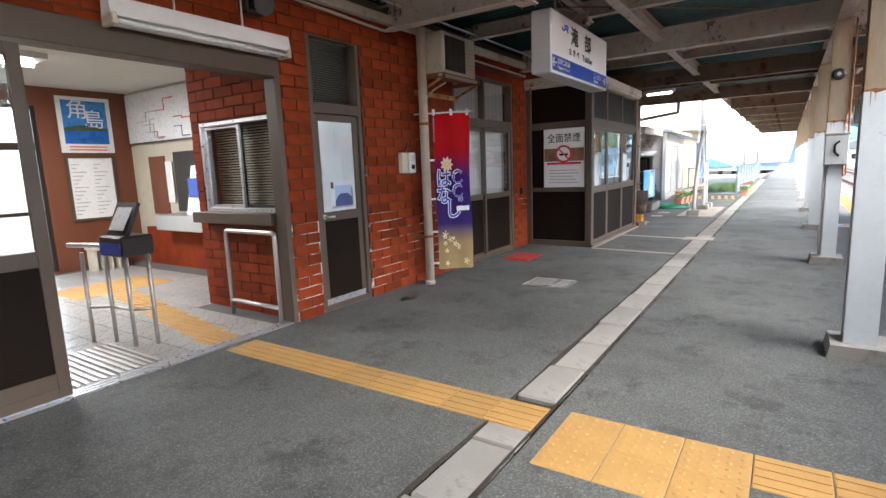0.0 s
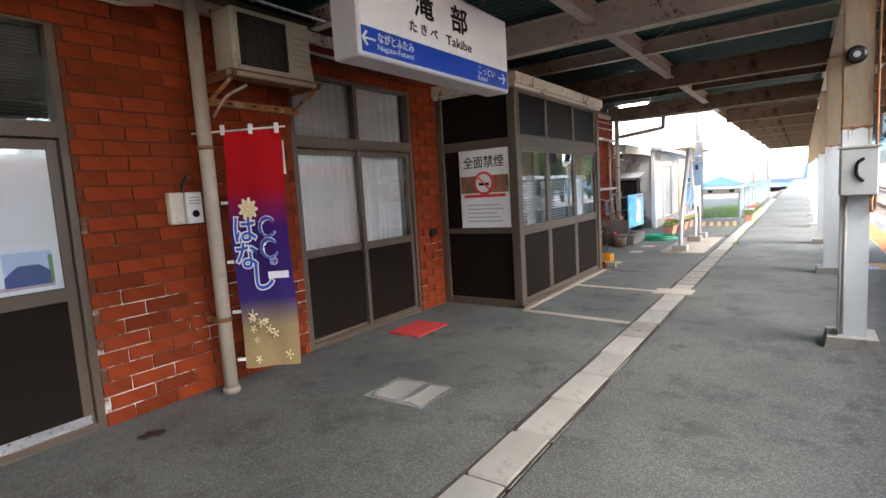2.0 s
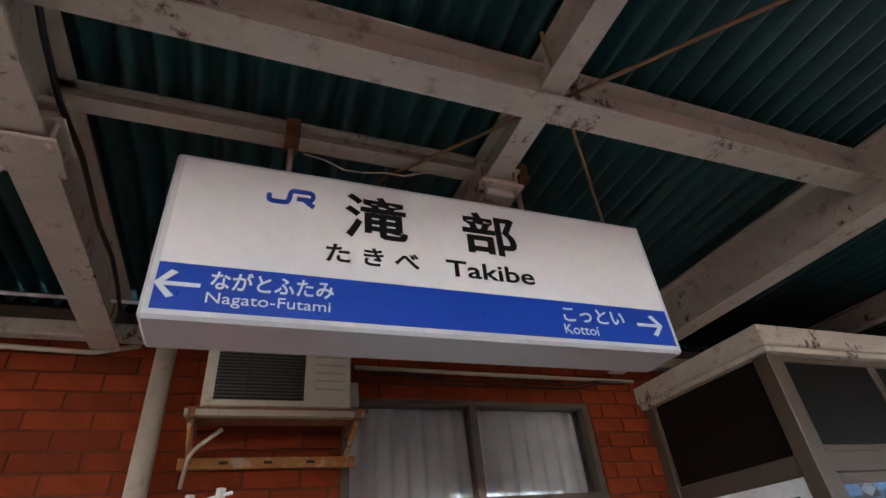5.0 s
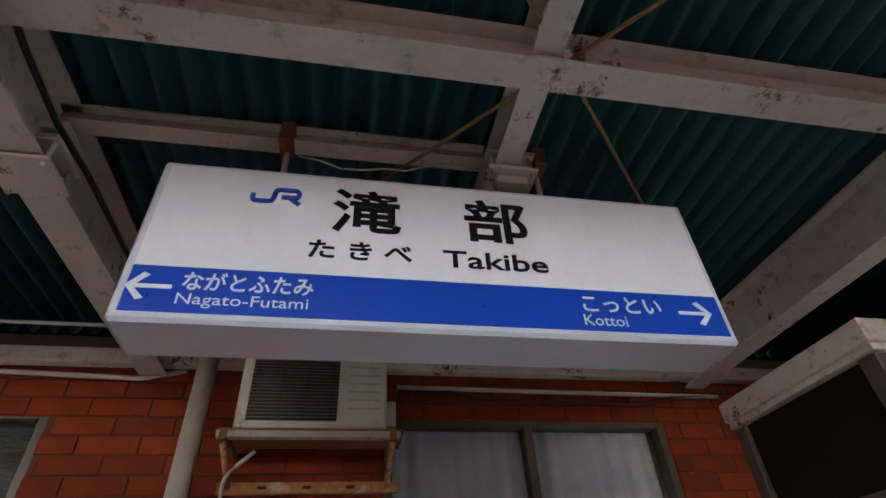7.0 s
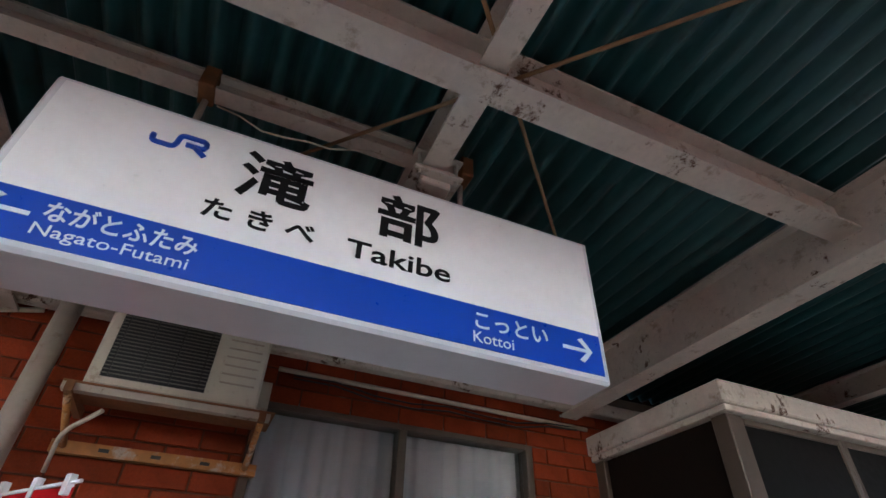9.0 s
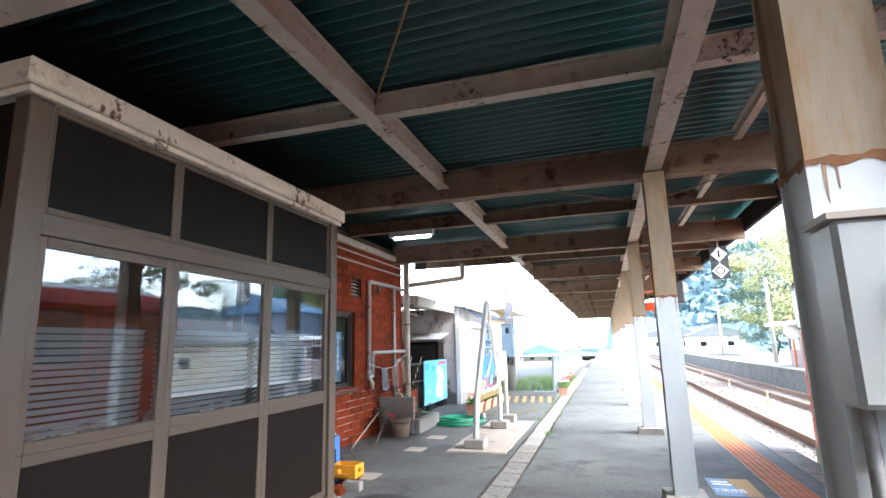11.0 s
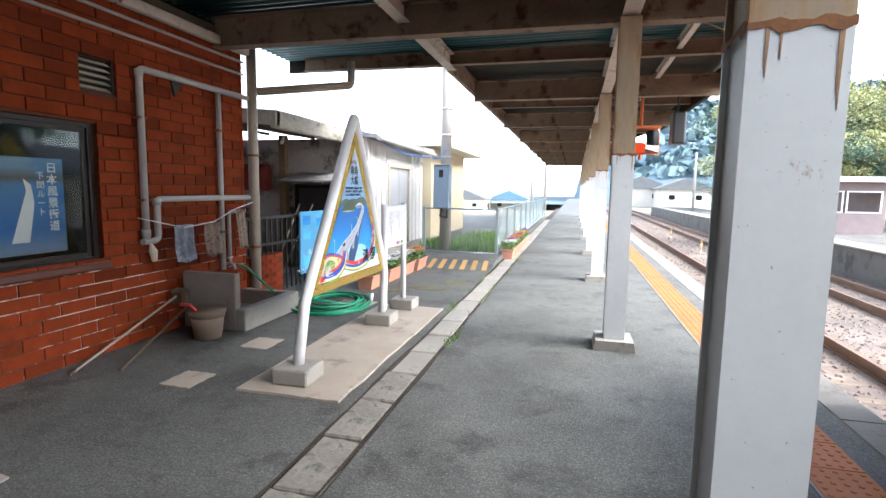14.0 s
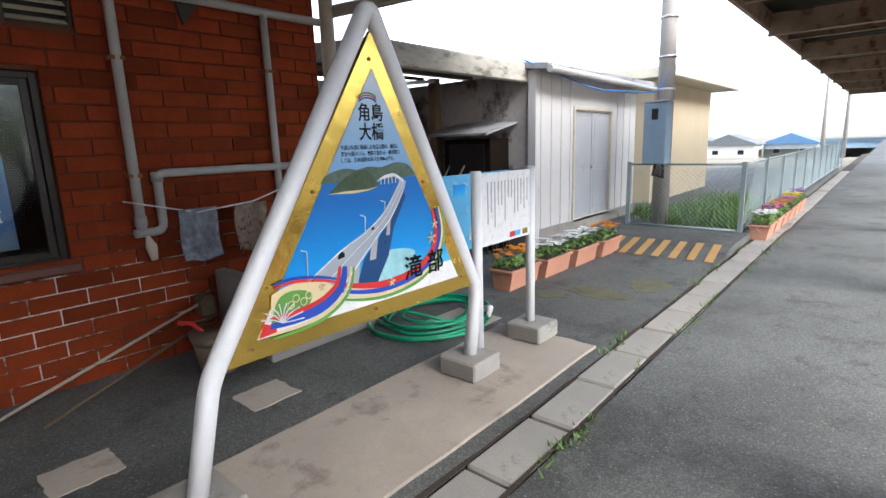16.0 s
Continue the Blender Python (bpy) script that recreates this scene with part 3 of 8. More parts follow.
booth = thing("glazed_booth", (-3.7, 10.8, 0), "bronze aluminium glazed waiting booth against the brick wall", "booth")
M["transom"] = mat("transom_panel", (0.01, 0.009, 0.008), 0.4, vary=0.2, grain=20, patch=2, bump=0.03, spec=0.12)
BX, BY0, BY1 = -3.06, 9.15, 12.45
for y in (BY0, BY1 - 0.13):
    part("corner_post", B(BX - 0.12, BX, y, y + 0.13, 0.0, 2.86, bevel=0.006), M["bronze"], booth)
for y in (BY0, BY1 - 0.1):
    part("wall_post", B(WALL, WALL + 0.1, y, y + 0.1, 0, 2.86, bevel=0.006), M["bronze"], booth)
part("head_rail", B(BX - 0.09, BX - 0.01, BY0 + 0.13, BY1 - 0.13, 2.13, 2.25, bevel=0.006), M["bronze"], booth)
part("sill_rail", B(BX - 0.1, BX + 0.02, BY0, BY1, 0, 0.05, bevel=0.006), M["bronze"], booth)
for z0, z1 in ((2.13, 2.25), (1.0, 1.07), (0.0, 0.1)):
    part("side_rail", B(WALL + 0.1, BX - 0.12, BY0 + 0.01, BY0 + 0.09, z0, z1, bevel=0.004), M["bronze"], booth)
cuts = [BY0 + 0.13, 10.2, 11.27, BY1 - 0.13]
for a, b in zip(cuts, cuts[1:]):
    x = BX - 0.05
    part("sash", frame_x(bmesh.new(), a, b, 1.02, 2.13, x - 0.02, x + 0.02, 0.06), M["bronze"], booth)
    part("lower_frame", frame_x(bmesh.new(), a, b, 0.05, 1.02, x - 0.02, x + 0.02, 0.06), M["bronze"], booth)
    part("lower_panel", B(x - 0.01, x + 0.01, a + 0.06, b - 0.06, 0.1, 0.97), M["panel"], booth, "dark brown lower panel")
    pane(a + 0.06, b - 0.06, 1.08, 2.07, x, booth)
    part("transom_frame", frame_x(bmesh.new(), a, b, 2.25, 2.86, x - 0.02, x + 0.02, 0.04), M["bronze"], booth)
    part("transom_panel", B(x - 0.008, x + 0.008, a + 0.04, b - 0.04, 2.29, 2.82), M["transom"], booth, "dark transom panel")
part("side_panel", B(WALL + 0.1, BX - 0.12, BY0 + 0.04, BY0 + 0.06, 0.1, 1.0), M["panel"], booth, "dark brown side panel")
part("side_panel", B(WALL + 0.1, BX - 0.12, BY0 + 0.04, BY0 + 0.06, 1.07, 2.13), M["panel"], booth, "dark brown side panel")
part("side_panel", B(WALL + 0.1, BX - 0.12, BY0 + 0.04, BY0 + 0.06, 2.25, 2.86), M["panel"], booth, "dark brown side panel")
part("far_side", B(WALL + 0.1, BX - 0.12, BY1 - 0.08, BY1 - 0.05, 0, 2.86), M["panel"], booth)
M["blind"] = mat("grey_blind", (0.2, 0.21, 0.22), 0.6, vary=0.12, grain=20, patch=3, bump=0.05)
for a, b in zip(cuts, cuts[1:]):
    for k in range(16):
        z = 1.03 + 0.04 * k
        part("blind_slat", prism(bmesh.new(), [(BX - 0.2, z), (BX - 0.175, z + 0.03), (BX - 0.173, z + 0.028), (BX - 0.198, z - 0.002)], "y", a + 0.05, b - 0.05), M["blind"], booth, "grey blind slat")
rf = B(WALL, BX + 0.06, BY0 - 0.06, BY1 + 0.06, 2.9, 3.04, bevel=0.01)
box(rf, WALL, BX + 0.03, BY0 - 0.03, BY1 + 0.03, 2.86, 2.9, bevel=0.005)
part("roof", rf, M["beam"], booth, "pale weathered roof edging")

setting("office_room", B(WALL - 1.6, WALL - 1.5, 3.8, 9.0, -0.1, 3.2), M["room"], "plain office wall behind the doors", "wall")
setting("office_room_end", B(WALL - 1.5, WALL - 0.2, 8.9, 9.0, -0.1, 3.2), M["room"], "plain office end wall", "wall")
setting("office_ceiling", B(WALL - 1.5, WALL - 0.2, 3.8, 8.9, 3.1, 3.2), M["room"], "plain office ceiling", "ceiling")

# ---- the station sign ----
SX = -2.41
sg = thing("station_sign", (SX - 0.1, 6.69, 2.52), "white and blue lightbox station name sign hung from the canopy", "sign")
part("case", B(SX - 0.24, SX, 5.655, 7.73, 2.505, 3.175, bevel=0.012), M["case"], sg, "pale metal lightbox case")
part("face", B(SX - 0.002, SX + 0.003, 5.685, 7.70, 2.70, 3.15), M["white"], sg, "white face")
part("band", B(SX - 0.002, SX + 0.003, 5.685, 7.70, 2.535, 2.70), M["blue"], sg, "blue band")
def sign_words(text, size, y0, y1, z, m, bold=0.0):
    part("lettering", words(text, size, FACE_X, (SX + 0.004, (y0 + y1) / 2, z), bold, y1 - y0), m, sg)
sign_words("滝", 0.22, 6.27, 6.52, 2.91, M["ink"], 0.005)
sign_words("部", 0.22, 6.76, 7.01, 2.91, M["ink"], 0.005)
sign_words("た き べ", 0.088, 6.2, 6.555, 2.775, M["ink"], 0.002)
sign_words("Takibe", 0.104, 6.67, 7.06, 2.765, M["ink"], 0.0015)
sign_words("ながとふたみ", 0.074, 5.84, 6.235, 2.62, M["white"], 0.0012)
sign_words("Nagato-Futami", 0.055, 5.835, 6.225, 2.565, M["white"])
sign_words("こっとい", 0.08, 7.155, 7.455, 2.613, M["white"], 0.0012)
sign_words("Kottoi", 0.06, 7.15, 7.31, 2.555, M["white"])
for yc, sgn in ((5.75, -1), (7.588, 1)):
    ar = bmesh.new()
    tip = yc + sgn * 0.06
    prism(ar, [(yc - sgn * 0.065, 2.615), (tip - sgn * 0.02, 2.615), (tip - sgn * 0.055, 2.58), (tip - sgn * 0.035, 2.572), (tip + sgn * 0.008, 2.622), (tip - sgn * 0.035, 2.672), (tip - sgn * 0.055, 2.664), (tip - sgn * 0.02, 2.629), (yc - sgn * 0.065, 2.629)], "x", SX + 0.003, SX + 0.006)
    part("arrow", ar, M["white"], sg, "white arrow")
XE = SX + 0.005
lg = T(bent([(XE, 5.985, 3.036), (XE, 5.985, 3.006), (XE, 6.055, 3.006), (XE, 6.062, 3.066), (XE, 6.145, 3.066), (XE, 6.145, 3.03), (XE, 6.085, 3.03)], 0.017, 5), 0.0095, 8)
tube(lg, [(XE, 6.11, 3.03), (XE, 6.15, 3.0)], 0.0095, 8)
part("emblem", lg, M["blue"], sg, "blue emblem shape")
for y in (6.05, 7.15):
    part("hanger", T([(SX - 0.11, y, 3.16), (SX - 0.11, y, 3.42)], 0.013), M["pipe"], sg, "thin hanger rod")

# ---- train ----
tr = thing("railcar", (3.5, 0, -1.0), "vermilion diesel railcar standing at the platform", "train")
body = bmesh.new()
prof = [(2.12, 0.06), (2.12, 2.0), (2.2, 2.35), (2.42, 2.6), (2.9, 2.74), (3.52, 2.78), (4.14, 2.74), (4.62, 2.6), (4.84, 2.35), (4.92, 2.0), (4.92, 0.06)]
prism(body, prof, "y", -9, 15.05)
bmesh.ops.bevel(body, geom=[e for e in body.edges if all(abs(v.co.y - 15.05) < 0.01 for v in e.verts)], offset=0.18, segments=4, affect="EDGES")
part("body", body, M["train"], tr)
M["black_rubber"] = plain("black_rubber", (0.015, 0.015, 0.016), 0.6)
M["unlit_inside"] = plain("unlit_inside", (0.05, 0.05, 0.052), 0.8)
M["seat_blue"] = plain("seat_cloth", (0.03, 0.05, 0.12), 0.9)


def rounded(y0, y1, z0, z1, r, n=4):
    out = []
    for cy, cz, a in ((y1 - r, z1 - r, 0), (y0 + r, z1 - r, 90), (y0 + r, z0 + r, 180), (y1 - r, z0 + r, 270)):
        out += [(cy + r * math.cos(radians(a + 90 * k / n)), cz + r * math.sin(radians(a + 90 * k / n))) for k in range(n + 1)]
    return out

TX = 2.12
for y0, y1, z0, z1, r in ((14.66, 14.92, 1.62, 2.22, 0.12), (14.13, 14.45, 1.62, 2.24, 0.05), (12.3, 12.95, 1.4, 2.2, 0.06), (11.2, 12.1, 1.4, 2.2, 0.06), (10.1, 11.0, 1.4, 2.2, 0.06)):
    wi = part("window", prism(bmesh.new(), rounded(y0 - 0.03, y1 + 0.03, z0 - 0.03, z1 + 0.03, r + 0.03), "x", TX - 0.006, TX + 0.02), M["black_rubber"], tr, "side window in black rubber")
    part("pane", prism(bmesh.new(), rounded(y0, y1, z0, z1, r), "x", TX - 0.01, TX - 0.004), M["dark_glass"] if "dark_glass" in M else M.setdefault("dark_glass", plain("dark_glass", (0.012, 0.014, 0.016), 0.1, spec=0.3)), wi)
dr = part("door", prism(bmesh.new(), rounded(13.25, 13.98, 0.24, 2.3, 0.06), "x", TX - 0.012, TX + 0.02), M["train"], tr, "sliding door in vermilion")
part("door_window", prism(bmesh.new(), rounded(13.48, 13.8, 1.3, 2.08, 0.04), "x", TX - 0.018, TX), M["dark_glass"], dr, "dark tall door window")
part("door_seal", prism(bmesh.new(), rounded(13.985, 14.01, 0.24, 2.3, 0.01), "x", TX - 0.02, TX + 0.02), M["black_rubber"], dr)
part("door_seal", prism(bmesh.new(), rounded(13.22, 13.245, 0.24, 2.3, 0.01), "x", TX - 0.02, TX + 0.02), M["black_rubber"], dr)
part("handle_recess", prism(bmesh.new(), rounded(13.82, 13.93, 0.78, 1.18, 0.05), "x", TX - 0.016, TX), M["rust"], dr, "oval handle recess")
part("door_handle", T([(TX - 0.03, 13.84, 0.98), (TX - 0.03, 13.93, 0.98)], 0.012), M["steel"], dr, "steel door handle")
part("step_plate", B(TX - 0.03, TX + 0.02, 13.3, 13.95, 0.2, 0.235), M["alu"], tr, "bright door sill")
part("vent", B(TX - 0.008, TX + 0.01, 13.9, 13.96, 0.3, 0.4), M["cream"], tr, "small framed vent")
part("roof", prism(bmesh.new(), [(2.45, 2.615), (2.9, 2.755), (3.52, 2.795), (4.14, 2.755), (4.6, 2.615)], "y", -9, 14.85), M["dark_frame"], tr, "grey roof")
ub = B(2.3, 4.7, -8.5, 14.8, -0.55, 0.2)
part("underframe", ub, M["black"], tr, "black underframe")
for y in (12.2, 14.2):
    part("wheel", T([(2.9, y, -0.5), (3.02, y, -0.5)], 0.43, 24), M["rust"], tr)
for y in (9.5, 10.6, 11.6, 13.1, 14.5):
    part("under_box", B(2.2, 2.7, y, y + 0.7, -0.5, 0.1, bevel=0.02), M["black"], tr, "black equipment box")

tr.location.x, tr.location.y = 3.68, 0.9

# ---- tracks, far platform, distance ----
setting("track_bed", B(2.08, 8.1, -60, 300, -1.04, -0.93), M["ballast"], "brown gravel track bed", "track bed")
for cx in (3.5, 6.7):
    for x in (cx - 0.56, cx + 0.5):
        rb = bmesh.new()
        box(rb, x, x + 0.065, -60, 300, -0.8, -0.75)
        box(rb, x + 0.025, x + 0.04, -60, 300, -0.9, -0.8)
        box(rb, x - 0.03, x + 0.095, -60, 300, -0.92, -0.9)
        solid("rail", rb, M["rail"], "rusty steel rail with a worn top", "rail", "rails", at=(x, 0, -0.92))
sl = B(2.5, 4.5, -0.1, 0.1, -0.97, -0.925, bevel=0.01)
sleeper = solid("sleeper", sl, mat("sleeper_wood", (0.16, 0.12, 0.09), 0.9, vary=0.3, grain=20, patch=3, bump=0.4), "grey-brown wooden sleeper in gravel", "sleeper", "sleepers", at=(3.5, 0, -0.95))
sleeper.location = (3.5, 15, -0.95)
for k in range(1, 60):
    copy_thing(sleeper, pose(3.5, 15 + k * 0.62, -0.95))
for k in range(60):
    copy_thing(sleeper, pose(6.7, 15 + k * 0.62, -0.95))
grv = random.Random(31)
gv, gf = [], []
for _ in range(15000):
    y = 13.0 + 45 * grv.random() ** 1.6
    x = grv.uniform(2.15, 8.0)
    q = grv.uniform(0.018, 0.045) * (1 + (y - 13) * 0.012)
    n0 = len(gv)
    for dx, dy, dz in ((1, 0, 0), (0, 1, 0), (-1, 0, 0), (0, -1, 0), (0, 0, 1)):
        gv.append((x + q * (dx + grv.uniform(-0.4, 0.4)), y + q * (dy + grv.uniform(-0.4, 0.4)), -0.932 + q * dz * grv.uniform(0.5, 1.0)))
    gf += [(n0, n0 + 1, n0 + 4), (n0 + 1, n0 + 2, n0 + 4), (n0 + 2, n0 + 3, n0 + 4), (n0 + 3, n0, n0 + 4)]
M["stone"] = mat("ballast_stone", (0.24, 0.195, 0.165), 0.95, vary=0.3, grain=30, patch=0.6, bump=0.2, dirt=(0.15, 0.09, 0.06), dirt_at=0.55, island=0.6)
gme = bpy.data.meshes.new("ballast_stones")
gme.from_pydata(gv, [], gf)
gme.materials.append(M["stone"])
tagged(new("ballast_stones", gme), "loose brown-grey ballast stones between the rails", "gravel", kind="stuff")
fp = B(8.1, 12.5, -30, 72, -1.0, 0.0)
M["old_concrete"] = mat("old_concrete", (0.12, 0.115, 0.105), 0.9, vary=0.3, grain=20, patch=0.8, bump=0.3, dirt=(0.06, 0.055, 0.05), dirt_at=0.52)
setting("far_platform", fp, M["old_concrete"], "low concrete far platform across the tracks", "platform")
setting("far_platform_edge", B(8.02, 8.9, -30, 72, 0.0, 0.05, bevel=0.01), M["concrete"], "pale concrete far platform edge", "platform")
mk = thing("marker_post", (5.1, 20, -0.95), "short yellow and black striped track marker post", "marker", "track markers")
for k in range(4):
    part("band", T([(5.1, 20, -0.95 + k * 0.14), (5.1, 20, -0.81 + k * 0.14)], 0.035, 8), M["yellow"] if k % 2 else M["cream"], mk)
for y in (16, 24, 29, 35, 42):
    copy_thing(mk, pose(5.1, y, -0.95))
M["mauve"] = mat("weathered_boards", (0.27, 0.21, 0.21), 0.8, vary=0.2, grain=20, patch=2, bump=0.2)
sh = thing("platform_shelter", (10.6, 37, 0), "small brown boarded shelter with open windows on the far platform", "shelter")
for nm, b in (("front_wall", (9.2, 12.0, 36.0, 36.1, 0.0, 0.85)), ("front_wall", (9.2, 12.0, 36.0, 36.1, 1.75, 2.1)), ("side_wall", (9.2, 9.3, 36.1, 40, 0, 0.85)), ("side_wall", (9.2, 9.3, 36.1, 40, 1.75, 2.1)), ("back_wall", (11.9, 12.0, 36.1, 40, 0, 2.1)), ("corner_post", (9.2, 9.35, 36.0, 36.15, 0.85, 1.75)), ("corner_post", (11.85, 12.0, 36.0, 36.15, 0.85, 1.75)), ("corner_post", (9.2, 9.3, 37.9, 38.4, 0.85, 1.75)), ("corner_post", (9.2, 9.3, 39.9, 40.0, 0.85, 1.75))):
    part(nm, B(*b), M["mauve"], sh)
part("roof", B(8.4, 12.6, 35.4, 40.8, 2.1, 2.3, bevel=0.02), M["white"], sh, "flat white roof")
for a, b in ((9.35, 10.5), (10.6, 11.85)):
    fr = bmesh.new()
    box(fr, a, b, 35.97, 36.0, 0.85, 0.91); box(fr, a, b, 35.97, 36.0, 1.69, 1.75); box(fr, a, a + 0.06, 35.97, 36.0, 0.91, 1.69); box(fr, b - 0.06, b, 35.97, 36.0, 0.91, 1.69)
    part("window_frame", fr, M["white"], sh, "white window frame")
rm = thing("round_mirror", (8.7, 37.5, 0), "round convex platform mirror on an orange pole", "mirror")
M["signal_orange"] = plain("signal_orange", (0.6, 0.13, 0.02), 0.4)
part("pole", T([(8.7, 37.5, 0), (8.7, 37.5, 2.6)], 0.05, 8), M["signal_orange"], rm)
part("disc", T([(8.7, 37.42, 1.8), (8.7, 37.38, 1.8)], [0.42, 0.38], 20), M["steel"], rm)
for x, y, h in ((9.6, 44, 5.2), (9.8, 60, 5), (3.2, 95, 7), (-3.3, 52, 6), (-2.4, 54, 6.5)):
    solid("utility_pole", T([(x, y, -0.06 if x < 2 else 0), (x, y, h)], [0.12, 0.09], 10), M["concrete"], "grey concrete utility pole", "pole", "utility poles")


def leaf_mat(name, color):
    return mat(name, color, 0.6, vary=0.3, grain=8, patch=0.4, bump=0.0, island=0.5)

# Slope foliage is lightened, with some haze put into the base colour.
M["leaf_dark"] = leaf_mat("leaf_dark", (0.13, 0.21, 0.14))
M["leaf_bamboo"] = leaf_mat("leaf_bamboo", (0.46, 0.48, 0.22))
# Haze is mixed into the far leaves as a pale blue-green colour.
M["leaf_haze"] = mat("leaf_haze", (0.12, 0.19, 0.21), 0.8, vary=0.15, grain=2, patch=0.1, bump=0.0, island=0.22)
M["bark"] = mat("bark", (0.12, 0.09, 0.06), 0.9, vary=0.3, grain=12, patch=2, bump=0.5)


def crown(bm, rnd, centre, size, count, leaf):
    """Many small leaf clumps spread over uneven lobes."""
    lobes = [(Vector((rnd.gauss(0, 0.45), rnd.gauss(0, 0.45), rnd.uniform(-0.8, 0.85))), rnd.uniform(0.1, 0.32)) for _ in range(40)]
    for _ in range(count):
        c, r = rnd.choice(lobes)
        d = Vector((rnd.gauss(0, 1), rnd.gauss(0, 1), rnd.gauss(0, 1))).normalized() * r * rnd.uniform(0.6, 1.08)
        p = Vector(centre) + Vector(((c.x + d.x) * size[0], (c.y + d.y) * size[1], (c.z + d.z) * size[2]))
        a = Vector((rnd.gauss(0, 1), rnd.gauss(0, 1), rnd.gauss(0, 0.6))).normalized() * leaf * rnd.uniform(0.5, 1.2)
        b = a.cross(Vector((rnd.gauss(0, 1), rnd.gauss(0, 1), rnd.gauss(0, 1)))).normalized() * leaf * rnd.uniform(0.3, 0.7)
        bm.faces.new([bm.verts.new(p + v) for v in (a, b, -a, -b)])
    return bm


def tree(x, y, z, h, w, m, seed, label):
    rnd = random.Random(seed)
    t = thing("tree", (x, y, z), label, "tree", "hillside trees")
    tk = T([(x, y, z), (x + 0.1 * w, y, z + h * 0.35), (x, y + 0.1 * w, z + h * 0.75)], [0.03 * h, 0.02 * h, 0.008 * h], 7)
    for k in range(4):
        a = k * 1.7 + seed
        tube(tk, [(x + 0.05 * w, y, z + h * (0.3 + 0.1 * k)), (x + 0.4 * w * math.cos(a), y + 0.4 * w * math.sin(a), z + h * (0.5 + 0.1 * k))], [0.01 * h, 0.004 * h], 5)
    part("trunk", tk, M["bark"], t, "tapered trunk with limbs")
    part("crown", crown(bmesh.new(), rnd, (x, y, z + h * 0.58), (w * 0.66, w * 0.66, h * 0.44), 20000 if y > 50 else 5000, 0.0125 * h if y > 50 else 0.025 * h), m, t, "uneven leafy crown")

rnd = random.Random(5)
# The last four trees are unseen: added for reflections and to block low sky.
for k, (x, y, z, h, w, m) in enumerate(((16.5, 70, 0, 6, 7, "leaf_dark"), (19.5, 62, 0, 8, 7, "leaf_dark"), (23.5, 63, 0, 9, 8, "leaf_bamboo"), (18, 64, 0.5, 12.5, 9, "leaf_bamboo"), (21.5, 66, 1, 14, 10, "leaf_bamboo"), (25.5, 67, 1, 13, 10, "leaf_dark"), (30, 68, 1, 13, 11, "leaf_bamboo"), (35, 68, 1, 12, 11, "leaf_dark"), (20, 74, 3, 13, 11, "leaf_dark"), (28, 76, 3, 15, 12, "leaf_bamboo"), (41, 70, 1, 12, 11, "leaf_dark"), (40, 12, 0, 12, 12, "leaf_dark"), (42, 24, 0, 13, 13, "leaf_bamboo"), (41, 36, 0, 12, 13, "leaf_dark"), (43, 48, 0, 13, 13, "leaf_dark"))):
    tree(x, y, z - 1.0, h * 0.9, w, M[m], k + 3, "bright yellow-green bamboo clump on the slope" if m == "leaf_bamboo" else "dark green broadleaf tree on the slope")
hill = bmesh.new()
n = 46
grid = []
for i in range(n + 1):
    row = []
    for j in range(13):
        x = -20 + i * 5.0
        y = 120 + j * 12
        u = (i - 18) / 20
        h = 34 * math.exp(-u * u) * math.sin(math.pi * min(1, j / 8) / 2) + 9 * noise.noise(Vector((x * 0.03, y * 0.03, 0))) * min(1, j / 3)
        row.append(hill.verts.new((x, y, max(-1.2, h - 1.2 if i > 4 else -1.2))))
    grid.append(row)
for a, b in zip(grid, grid[1:]):
    for j in range(12):
        f = hill.faces.new((a[j], b[j], b[j + 1], a[j + 1]))
        f.smooth = True
# The hill's colour carries distance haze as a blue-green tint.
M["hill"] = mat("hazed_woods", (0.1, 0.16, 0.2), 0.95, vary=0.35, grain=0.35, patch=0.05, bump=0.0)
setting("backdrop_hill", hill, M["hill"], "distant wooded hill tinted blue-green for haze", "hill")
hc = bmesh.new()
for _ in range(9000):
    i, j = rnd.randrange(6, n), rnd.randrange(1, 10)
    x, y = -20 + i * 5 + rnd.uniform(0, 5), 120 + j * 12 + rnd.uniform(0, 12)
    u = ((x + 20) / 5 - 18) / 20
    jj = (y - 120) / 12
    h = 34 * math.exp(-u * u) * math.sin(math.pi * min(1, jj / 8) / 2) + 9 * noise.noise(Vector((x * 0.03, y * 0.03, 0))) * min(1, jj / 3) - 1.2
    p = Vector((x, y, h + rnd.uniform(0, 1.6)))
    a = Vector((rnd.gauss(0, 1), rnd.gauss(0, 1), rnd.gauss(0, 0.8))).normalized() * rnd.uniform(0.8, 2.2)
    b = a.cross(Vector((rnd.gauss(0, 1), rnd.gauss(0, 1), rnd.gauss(0, 1)))).normalized() * rnd.uniform(0.6, 1.5)
    hc.faces.new([hc.verts.new(p + v) for v in (a, b, -a, -b)])
solid("far_trees", hc, M["leaf_haze"], "woods on the distant hill, haze put into their colour", "woods", kind="stuff", at=(0, 0, 0))


